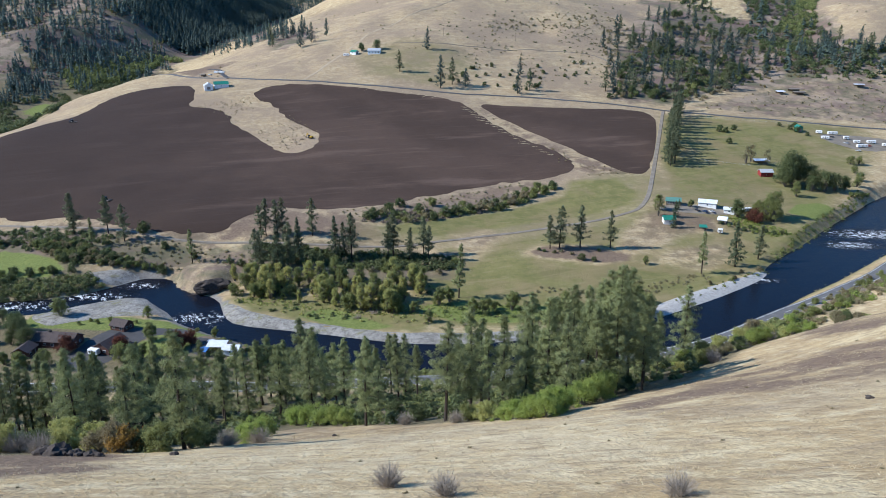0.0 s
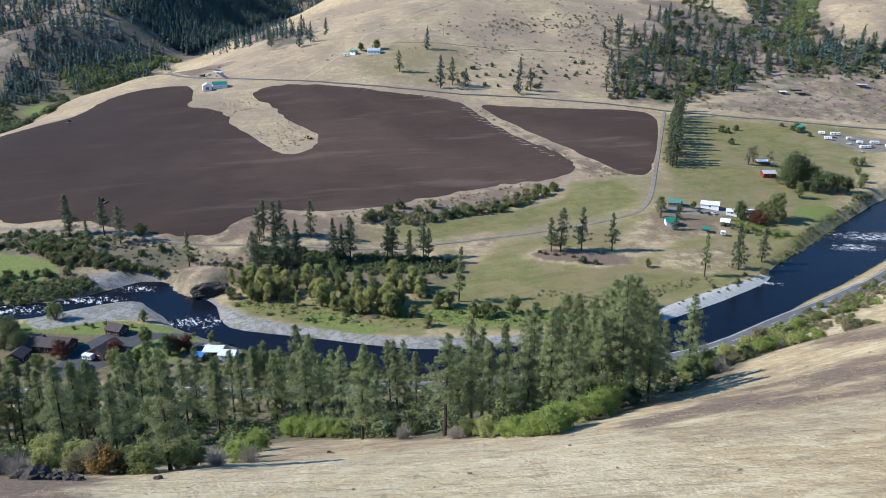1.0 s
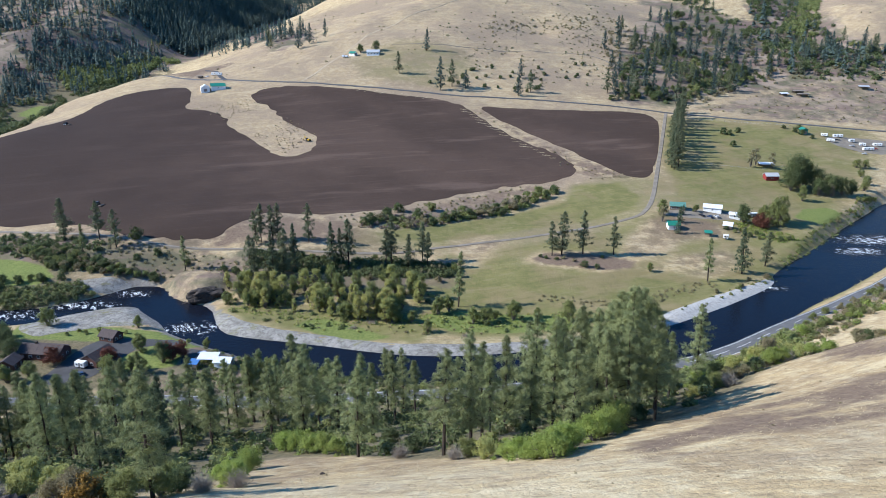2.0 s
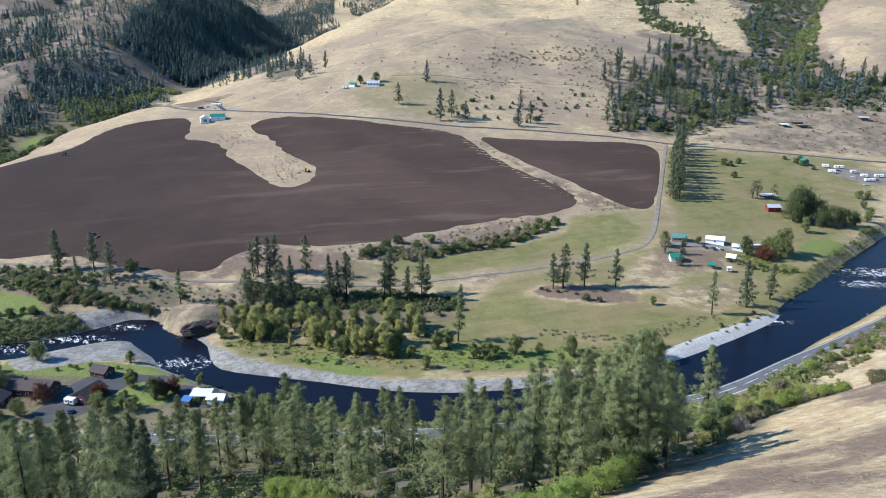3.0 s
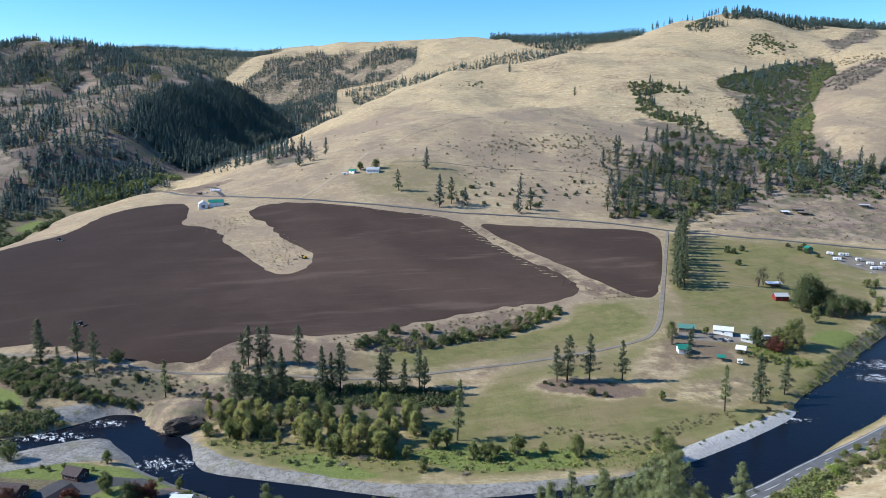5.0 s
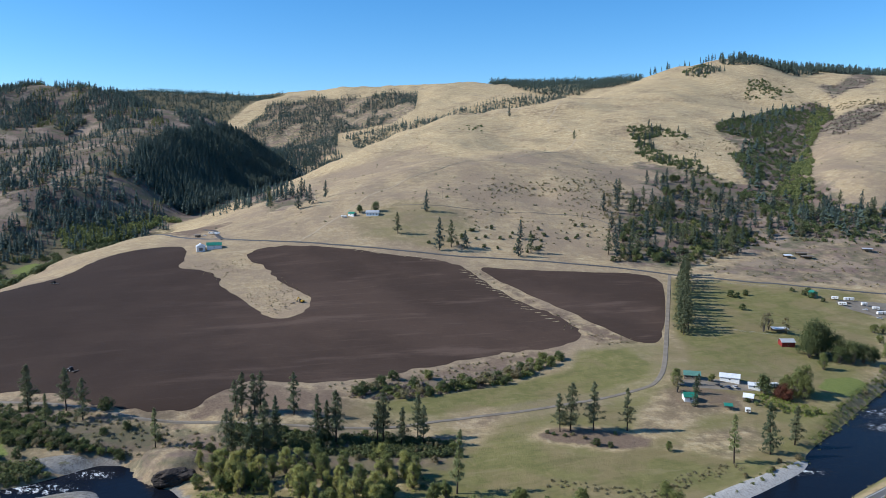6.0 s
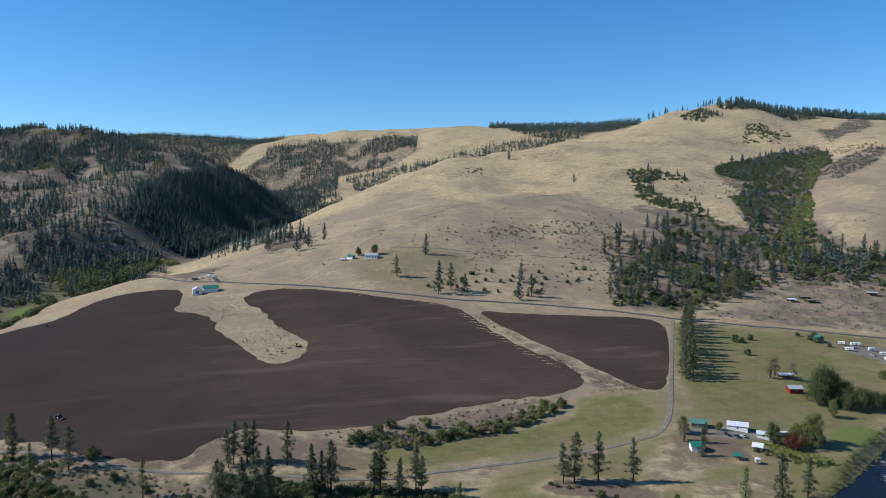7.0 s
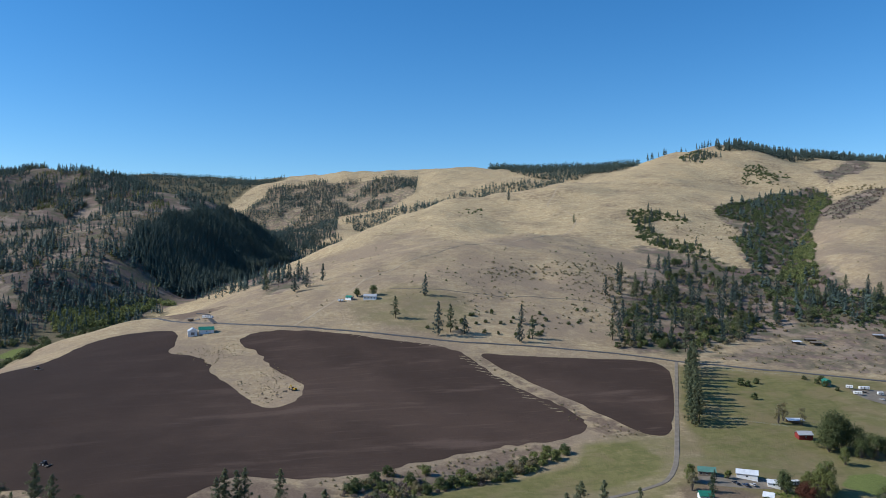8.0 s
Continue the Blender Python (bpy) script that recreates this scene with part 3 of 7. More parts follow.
WORN = [
    [(-450, 440), (-200, 425), (60, 440), (160, 470), (260, 620), (250, 835), (20, 850), (-260, 900), (-430, 900)],
    [(-330, 980), (60, 1000), (40, 1250), (-60, 1500), (-220, 1400), (-320, 1150)],
    [(740, 1430), (778, 1560), (877, 1650), (980, 1780), (1060, 1760), (900, 1540)],
    [(-340, 440), (-160, 430), (-60, 425), (0, 440), (-20, 475), (-60, 510), (-130, 500), (-150, 465), (-250, 495), (-340, 495)],
    [(-210, 384), (-110, 366), (-96, 400), (-110, 428), (-210, 440)],
    [(262, 832), (324, 872), (421, 946), (560, 965), (640, 900), (620, 800), (458, 806), (358, 806)],
    [(-350, 900), (-300, 860), (-160, 866), (-60, 850), (20, 850), (60, 1000), (-40, 1060), (-200, 1040), (-330, 980)],
    [(-440, 640), (-380, 700), (-360, 800), (-350, 900), (-300, 900), (-300, 960), (-420, 920), (-460, 760)],
    [(-100, 880), (200, 858), (480, 1000), (440, 1250), (260, 1420), (60, 1300), (-60, 1080)],
    [(-260, 790), (-205, 840), (-175, 785), (-112, 700), (-110, 640), (-145, 635), (-200, 730)],
    [(480, 1000), (640, 1000), (900, 1500), (1000, 1900), (700, 1700), (520, 1300)],
]
DUFF = [
    [(-300, 278), (-60, 274), (-40, 290), (-100, 322), (-130, 338), (-200, 346), (-300, 340)],
    [(-900, 1130), (-640, 1160), (-520, 1270), (-400, 1200), (-450, 1080), (-500, 1040), (-480, 960), (-450, 860), (-480, 700), (-640, 690), (-800, 850)],
    [(-260, 100), (-100, 92), (-60, 88), (-42, 98), (-40, 125), (-40, 160), (-18, 144), (6, 120), (18, 110), (30, 124), (42, 135), (58, 150), (75, 172), (120, 240), (125, 290), (60, 285), (-30, 265), (-170, 255), (-280, 235)],
    [(-400, 372), (-300, 364), (-215, 372), (-190, 388), (-190, 400), (-205, 412), (-165, 408), (-140, 420), (-150, 445), (-210, 452), (-250, 470), (-340, 470)],
    [(-120, 450), (-60, 440), (0, 432), (10, 410), (-20, 385), (-60, 370), (-110, 385), (-120, 420)],
    [(-2700, 4620), (-900, 4620), (-900, 4000), (-1000, 3500), (-1150, 2700), (-1250, 2200), (-1400, 1300), (-2700, 1000)],
]
BRUSHY = [
    [(-1500, 1400), (-1400, 2100), (-1100, 2400), (-780, 2420), (-560, 2440), (-420, 2200), (-400, 1800), (-400, 1400), (-440, 1230), (-560, 1120), (-900, 1080)],
    [(825, 1720), (914, 1836), (1034, 1920), (1110, 1930), (946, 1738), (830, 1650)],
    [(1144, 2405), (1572, 2894), (1419, 2583), (1084, 2183)],
    [(190, 845), (245, 838), (330, 905), (470, 950), (530, 955), (600, 1060), (560, 1190), (470, 1250), (410, 1300), (340, 1400), (320, 1330), (370, 1270), (300, 1200), (250, 1080), (205, 960)],
    [(1051, 2212), (1042, 2112), (919, 1851), (738, 1585), (583, 1263), (593, 1200), (555, 1084), (459, 1000), (459, 1141), (490, 1298), (580, 1532), (590, 1717), (738, 1876), (953, 2139)],
    [(-170, 1057), (-218, 1009), (-254, 1129), (-330, 1300), (-400, 1420), (-330, 1400), (-240, 1260)],
]
MEADOW_BARE = [
    [(5, 460), (26, 470), (40, 468), (28, 448), (22, 422), (8, 426)],
    [(100, 434), (128, 442), (150, 465), (182, 478), (186, 500), (160, 512), (140, 506), (118, 480)],
    [(112, 424), (150, 412), (186, 440), (176, 462), (140, 448)],
    [(-10, 330), (30, 330), (80, 338), (70, 346), (20, 338), (-10, 340)],
]
ROUGH = [
    [(-120, 266), (0, 268), (60, 282), (120, 312), (112, 324), (40, 296), (-20, 294), (-70, 308), (-120, 330)],
    [(-165, 384), (-118, 378), (-112, 404), (-160, 415)],
    [(-340, 440), (-240, 425), (-160, 414), (-112, 404), (-104, 425), (-112, 440), (-200, 452), (-260, 468), (-340, 470)],
    [(-120, 396), (-60, 392), (0, 392), (14, 420), (10, 440), (-60, 436), (-120, 440)],
    [(262, 836), (324, 872), (421, 946), (560, 965), (640, 900), (620, 800), (458, 806), (358, 806)],
    [(-50, 482), (0, 496), (50, 528), (90, 566), (80, 574), (30, 545), (-40, 506)],
    [(-840, 3709), (-634, 3800), (-409, 3768), (-131, 3758), (-128, 3338), (-226, 3166), (-435, 3166), (-380, 2700), (-514, 2455), (-620, 2600), (-876, 3249)],
    [(130, 296), (170, 325), (240, 375), (330, 440), (320, 460), (230, 398), (150, 340), (110, 300)],
]
NEAR_BARE = [
    [(24, 110), (40, 123), (61, 138), (72, 142), (86, 136), (110, 140), (100, 112), (62, 100), (51, 103), (38, 103), (30, 93), (22, 95)],
    [(88, 194), (105, 200), (130, 200), (120, 160), (92, 146), (82, 160)],
    [(-90, 84), (-53, 82), (-46, 85), (-36, 76), (-36, 62), (-60, 50), (-90, 60)],
]
ROADSIDE = [(40, 285), (80, 302), (105, 320), (150, 356), (210, 408), (320, 505), (420, 600), (450, 560), (330, 460), (210, 365), (120, 300), (60, 275)]
ROCK = [
    [(-600, 1240), (-640, 1210), (-690, 1230), (-680, 1280), (-620, 1290)],
]


def spaced(first, last, fine, core_lo, core_hi, growth):
    """Grid lines: fine between core_lo and core_hi, widening towards the ends."""
    line = list(np.arange(core_lo, core_hi + 0.1, fine))
    step = fine
    while line[-1] < last:
        step *= growth
        line.append(line[-1] + step)
    step = fine
    while line[0] > first:
        step *= growth
        line.insert(0, line[0] - step)
    return np.array(line)


GX, GY = spaced(-2700, 2700, 4.0, -284, 284, 1.035), spaced(-700, 4620, 4.0, 20, 720, 1.0115)


def terrain_grid():
    x, y = np.meshgrid(GX, GY)
    z = lie(x, y)
    far = soft(y - 1000, 500)
    hill = soft(z - 75, 60) * soft(y - 880, 160)
    z += hill * (value_noise(x, y, 150, 1) * 7 * (0.4 + far) + value_noise(x, y, 60, 2) * 2.5 * (0.4 + far) + value_noise(x, y, 27, 3) * 1.2)
    ridged = 1 - np.abs(value_noise(x + 0.35 * y, y * 0.22, 70, 7))
    z += hill * far * (ridged - 0.6) * 3
    z += value_noise(x, y, 24, 4) * 0.35 + value_noise(x, y, 11, 5) * 0.18
    west = soft(-x - 380, 300) * far
    z += west * (value_noise(x, y, 260, 8) * 14 + value_noise(x, y, 90, 9) * 9)
    d = -inside(x, y, RIVER)
    bank = np.clip((d + 5) / 13, 0, 1)
    z = np.where(d < 12, -1.6 + (np.maximum(z, 1.2) + 1.6) * bank * bank * (3 - 2 * bank), np.where(y < 700, np.maximum(z, 0.9), z))
    # the fold of the gully in the east hill
    axis = np.array([(1045, 2170), (930, 1950), (790, 1720), (690, 1530), (580, 1330), (540, 1190), (520, 1060)], float)
    near = np.full(x.shape, 1e9)
    for (ax, ay), (bx, by) in zip(axis, axis[1:]):
        f = np.clip(((x - ax) * (bx - ax) + (y - ay) * (by - ay)) / ((bx - ax) ** 2 + (by - ay) ** 2), 0, 1)
        near = np.minimum(near, np.hypot(x - ax - f * (bx - ax), y - ay - f * (by - ay)))
    z -= 16 * np.exp(-(near / 48) ** 2) * soft(y - 1130, 160)
    # the cut bank of the knoll over the pool
    knoll = soft(-np.hypot((x + 137) / 1.2, y - 399) + 15, 9)
    z = np.where(d > 0.5, z + knoll * 6.5 * np.clip(d / 6, 0, 1), z)
    return x, y, z


TX, TY, TZ = terrain_grid()


def ground_z(x, y):
    """Height of the ground sheet at (x, y), on its own triangles."""
    i = int(np.clip(np.searchsorted(GX, x) - 1, 0, len(GX) - 2))
    j = int(np.clip(np.searchsorted(GY, y) - 1, 0, len(GY) - 2))
    u, v = (x - GX[i]) / (GX[i + 1] - GX[i]), (y - GY[j]) / (GY[j + 1] - GY[j])
    a, b, c, d = TZ[j, i], TZ[j, i + 1], TZ[j + 1, i + 1], TZ[j + 1, i]
    return float(a + u * (b - a) + v * (c - b) if u >= v else a + u * (c - d) + v * (d - a))


def mesh_from(name, verts, faces, material=None):
    me = bpy.data.meshes.new(name)
    me.from_pydata(verts, [], faces)
    me.update()
    if material:
        me.materials.append(material)
    return me


def build_ground():
    ny, nx = TX.shape
    verts = np.stack([TX, TY, TZ], -1).reshape(-1, 3)
    k = (np.arange(ny - 1)[:, None] * nx + np.arange(nx - 1)).ravel()
    tris = np.concatenate([np.stack([k, k + 1, k + nx + 1], 1), np.stack([k, k + nx + 1, k + nx], 1)])
    me = bpy.data.meshes.new("ground")
    me.vertices.add(len(verts))
    me.vertices.foreach_set("co", verts.ravel())
    me.loops.add(len(tris) * 3)
    me.loops.foreach_set("vertex_index", tris.ravel().astype(np.int32))
    me.polygons.add(len(tris))
    me.polygons.foreach_set("loop_start", np.arange(0, len(tris) * 3, 3, dtype=np.int32))
    me.polygons.foreach_set("use_smooth", np.ones(len(tris), bool))
    me.update(calc_edges=True)
    me.materials.append(GROUND)
    for name, outlines, width in (("green", MEADOWS, 22), ("lush", LAWNS, 10), ("bare", BARE, 55), ("duff", DUFF, 60), ("rock", ROCK, 6), ("worn", WORN, 90), ("pale", PALE_STRAW, 22), ("brushy", BRUSHY, 70), ("rough", ROUGH, 18)):
        mask = np.zeros(TX.shape)
        for o in outlines:
            mask = np.maximum(mask, soft(inside(TX, TY, o), width if o is not DUFF[2] else 10))
        if name == "green":
            for o, share in zip(PALE_MEADOWS, (0.55, 0.72, 0.62, 0.46)):
                mask = np.maximum(mask, share * soft(inside(TX, TY, o), 40))
        if name in ("green", "lush"):
            for o in TURNED + MEADOW_BARE:
                mask *= 1 - (1.0 if o in TURNED else 0.6) * soft(inside(TX, TY, o), 12)
        if name == "bare":
            mask = np.maximum.reduce([mask * 0.75, *(0.85 * soft(inside(TX, TY, o), 12) for o in TURNED), *(0.62 * soft(inside(TX, TY, o), 14) for o in NEAR_BARE), *(0.5 * soft(inside(TX, TY, o), 14) for o in MEADOW_BARE)])
        at = me.attributes.new(name, "FLOAT", "POINT")
        at.data.foreach_set("value", mask.ravel().astype(np.float32))
    d = -inside(TX, TY, RIVER)
    at = me.attributes.new("shore", "FLOAT", "POINT")
    at.data.foreach_set("value", (soft(4 - d, 6) * soft(TX + 182, 20) * soft(185 - TX, 20) * (1 - soft(inside(TX, TY, ROADSIDE), 6)) * soft(np.hypot(TX + 142, TY - 396) - 22, 8)).ravel().astype(np.float32))
    return tagged(new("ground", me), "dry grassy valley sides and green river flats", "terrain", kind="structure")


ground = build_ground()


def drape(name, outline, step, lift, material, label, category, wobble=0.0):
    """A sheet with a clean outline that lies on the ground."""
    pts = np.array(outline)
    if wobble:
        pts = np.array(rounded(outline, True, 1))
        pts = pts + np.stack([value_noise(pts[:, 0], pts[:, 1], 9, 21), value_noise(pts[:, 0], pts[:, 1], 9, 22)], 1) * wobble
    n = len(pts)
    gx, gy = np.meshgrid(np.arange(pts[:, 0].min(), pts[:, 0].max(), step), np.arange(pts[:, 1].min(), pts[:, 1].max(), step))
    keep = inside(gx, gy, pts) > step * 0.45
    co = [Vector(p) for p in pts] + [Vector(p) for p in zip(gx[keep], gy[keep])]
    v, _, f, *_ = geometry.delaunay_2d_cdt(co, [(k, (k + 1) % n) for k in range(n)], [], 1, 1e-4)
    rim = inside(np.array([p.x for p in v]), np.array([p.y for p in v]), pts)
    verts = [(p.x, p.y, ground_z(p.x, p.y) + (lift if r > 0.6 else lift * 0.35)) for p, r in zip(v, rim)]
    me = mesh_from(name, verts, [tuple(q) for q in f], material)
    me.polygons.foreach_set("use_smooth", np.ones(len(me.polygons), bool))
    return tagged(new(name, me), label, category, kind="structure")


drape("ploughed_field", FIELD, 5.0, 0.22, SOIL, "bare dark brown freshly ploughed field", "field", 2.4)
drape("ploughed_field", FIELD_EAST, 5.0, 0.22, SOIL, "smaller triangular dark brown ploughed field", "field", 1.6)
drape("gravel_bar", rounded(BAR_RIGHT, True, 1), 3.0, 0.45, PALE_COBBLES, "long bank of pale dry cobbles beside the river", "gravel bar", 1.0)
for bar, words in ((BAR_LEFT, "pale grey gravel bar with thin grass between channels"), (BAR_MID, "grey gravel bar along the river bend"), (BAR_BEND, "low sandy gravel bar with thin grass")):
    drape("gravel_bar", rounded(bar, True, 1), 3.0, 0.25, GRAVEL, words, "gravel bar", 1.0)
drape("parking_lot", rounded([(-164, 320), (-158, 331), (-147, 333), (-119, 330), (-122, 321), (-136, 324), (-141, 315), (-146, 293), (-158, 286), (-168, 292), (-166, 306)], True, 1), 3.0, 0.2, LOT, "dark asphalt parking lot of the lodge", "pavement")
drape("parking_lot", rounded([(-117, 320), (-103, 318), (-92, 310), (-94, 298), (-112, 300)], True, 1), 3.0, 0.2, LOT, "dark asphalt yard beside the white shed", "pavement")
drape("farmyard", rounded([(150, 520), (176, 526), (208, 522), (206, 510), (176, 506), (152, 510)], True, 1), 3.0, 0.2, DIRT, "pale gravel farmyard between the farm sheds", "yard")
drape("farmyard", rounded([(366, 732), (372, 752), (402, 757), (446, 752), (436, 722), (398, 706)], True, 1), 4.0, 0.2, DIRT, "bare gravel yard round parked trailers", "yard")


def ribbon(name, line, width, lift, material, label, category, parent=None, offset=0.0, dash=None, every=3.0, bed=None):
    """A road surface, or a marking on it, along a line."""
    pts = [Vector(p) for p in rounded(line, False, 3)]
    dense = [pts[0]]
    for a, b in zip(pts, pts[1:]):
        n = max(1, int((b - a).length / every))
        dense += [a.lerp(b, (k + 1) / n) for k in range(n)]
    verts, faces, run = [], [], 0.0
    for k, p in enumerate(dense):
        t = (dense[min(k + 1, len(dense) - 1)] - dense[max(k - 1, 0)]).normalized()
        side = Vector((t.y, -t.x))
        mid = p + side * offset
        heights = [ground_z(*(p + side * s * (bed or width) / 2)) for s in (-1, 0, 1)]
        top = max(heights[1], (heights[0] + heights[2]) / 2) + lift
        for s in (-0.5, 0.5):
            q = mid + side * s * width
            verts.append((q.x, q.y, top))
        if k:
            run += (p - dense[k - 1]).length
            if not dash or run % (dash[0] + dash[1]) < dash[0]:
                faces.append((2 * k - 2, 2 * k - 1, 2 * k + 1, 2 * k))
    if not parent:  # sloping shoulders down to the ground
        n = len(verts)
        for k in range(0, n, 2):
            a, b = Vector(verts[k]), Vector(verts[k + 1])
            out = (b - a).normalized() * 0.6
            verts += [(*(a - out).xy, ground_z(*(a - out).xy) - 0.3), (*(b + out).xy, ground_z(*(b + out).xy) - 0.3)]
        for k in range(0, n - 2, 2):
            faces += [(n + k, k, k + 2, n + k + 2), (k + 1, n + k + 1, n + k + 3, k + 3)]
    ob = new(name, mesh_from(name, verts, faces, material))
    if parent:
        ob.parent = parent
        return ob
    return tagged(ob, label, category, kind="structure")


highway = ribbon("road", HIGHWAY, 8.6, 0.6, ASPHALT, "grey two-lane highway along the river", "road")
for off in (-3.5, 3.5):
    ribbon("edge_line", HIGHWAY, 0.27, 0.66, PAINT_LINE, "", "", highway, off, bed=8.6)
ribbon("centre_line", HIGHWAY, 0.24, 0.66, PAINT_LINE, "", "", highway, 0.0, (6.0, 9.0), bed=8.6)
ribbon("road", COUNTY_ROAD, 5.0, 0.35, COUNTY, "narrow grey county road above the ploughed field", "road")
ribbon("track", LANE, 2.9, 0.2, DIRT, "pale gravel farm lane along the field", "lane")
ribbon("track", HILL_TRACK, 2.8, 0.12, PALE_DIRT, "pale dirt track climbing the dry hill", "track")
ribbon("track", BENCH_TRACK, 2.2, 0.12, DIRT, "faint dirt track across the hillside", "track")
ribbon("track", [(-250, 893), (-268, 930), (-278, 962), (-300, 985)], 5.0, 0.3, LOT, "dark drive up to the white trailer", "drive")


def build_river():
    pts = [Vector(p) for p in rounded(N_BANK + S_BANK, True, 0)]
    grown = []
    c = np.array([p[:] for p in pts])
    for k, p in enumerate(pts):
        t = (pts[(k + 1) % len(pts)] - pts[k - 1]).normalized()
        grown.append(p + Vector((-t.y, t.x)) * -5.0)
    n = len(pts)
    gx, gy = np.meshgrid(np.arange(c[:, 0].min(), c[:, 0].max(), 4.0), np.arange(c[:, 1].min(), c[:, 1].max(), 4.0))
    g = np.array([p[:] for p in grown])
    keep = inside(gx, gy, g) > 1.5
    co = grown + [Vector(p) for p in zip(gx[keep], gy[keep])]
    v, _, f, *_ = geometry.delaunay_2d_cdt(co, [(k, (k + 1) % n) for k in range(n)], [], 1, 1e-4)
    me = mesh_from("river", [(p.x, p.y, 0.0) for p in v], [tuple(q) for q in f], WATER)
    x, y = np.array([p.x for p in v]), np.array([p.y for p in v])
    fast = np.zeros(len(x))
    for cx, cy, rx, ry in ((-190, 380, 22, 6), (-128, 350, 12, 7), (-116, 350, 6, 10), (264, 470, 18, 9), (288, 494, 30, 12), (176, 404, 14, 5), (-225, 367, 24, 6), (-170, 397, 12, 5)):
        fast = np.maximum(fast, np.clip(1.5 - np.hypot((x - cx) / rx, (y - cy) / ry), 0, 1))
    at = me.attributes.new("riffle", "FLOAT", "POINT")
    at.data.foreach_set("value", fast.astype(np.float32))
    return tagged(new("water", me), "dark blue river with white riffles", "river", kind="structure")


build_river()

# ---------------------------------------------------------------- plants
def part(name, mesh_or_bm, material, parent, label=""):
    """Links a mesh (or a bmesh) as one part of a thing."""
    if isinstance(mesh_or_bm, bmesh.types.BMesh):
        me = bpy.data.meshes.new(name)
        mesh_or_bm.to_mesh(me)
        mesh_or_bm.free()
    else:
        me = mesh_or_bm
    if material and not me.materials:
        me.materials.append(material)
    ob = new(name, me)
    ob.parent = parent
    return tagged(ob, label) if label else ob


def tufts(rng, centres, size, blades, up=0.25, slim=0.35, out=None):
    """Small pointed leaves or needle sprays round each centre: one triangle each. out: the way that the leaves face."""
    c = np.repeat(np.asarray(centres, float), blades, 0)
    s = np.repeat(np.broadcast_to(size, (len(centres),)), blades)[:, None]
    n = len(c)
    d = rng.normal(size=(n, 3))
    d[:, 2] = d[:, 2] * 0.7 + up
    face = rng.normal(size=(n, 3))
    if out is not None:
        o = np.repeat(out, blades, 0)
        d -= 0.8 * o * (d * o).sum(1, keepdims=True)
        face = o + 0.9 * face
    d /= np.linalg.norm(d, axis=1, keepdims=True)
    w = np.cross(d, face)
    w /= np.linalg.norm(w, axis=1, keepdims=True) + 1e-9
    o = c + rng.normal(size=(n, 3)) * s * 0.35
    long = s * rng.uniform(0.6, 1.15, (n, 1))
    return np.stack([o - w * long * slim, o + w * long * slim, o + d * long], 1).reshape(-1, 3)


def tri_mesh(name, verts, material):
    n = len(verts) // 3
    me = bpy.data.meshes.new(name)
    me.vertices.add(n * 3)
    me.vertices.foreach_set("co", np.ascontiguousarray(verts, np.float32).ravel())
    me.loops.add(n * 3)
    me.loops.foreach_set("vertex_index", np.arange(n * 3, dtype=np.int32))
    me.polygons.add(n)
    me.polygons.foreach_set("loop_start", np.arange(0, n * 3, 3, dtype=np.int32))
    me.update(calc_edges=True)
    me.materials.append(material)
    return me


def tube(verts, faces, points, radii, sides=7, root=None):
    """Adds a tapered limb through the points. root: the ring of vertices that it grows from, in place of a first ring of its own."""
    base = len(verts)
    if root:
        for i in range(sides):
            a, b = root[i % len(root)], root[(i + 1) % len(root)]
            faces.append((a, b, base + (i + 1) % sides, base + i) if a != b else (a, base + (i + 1) % sides, base + i))
        points, radii = points[1:], radii[1:]
    for p, r in zip(points, radii):
        for k in range(sides):
            a = 2 * math.pi * k / sides
            verts.append((p[0] + r * math.cos(a), p[1] + r * math.sin(a), p[2]))
    for i in range(len(points) - 1):
        for k in range(sides):
            a, b = base + i * sides + k, base + i * sides + (k + 1) % sides
            faces.append((a, b, b + sides, a + sides))


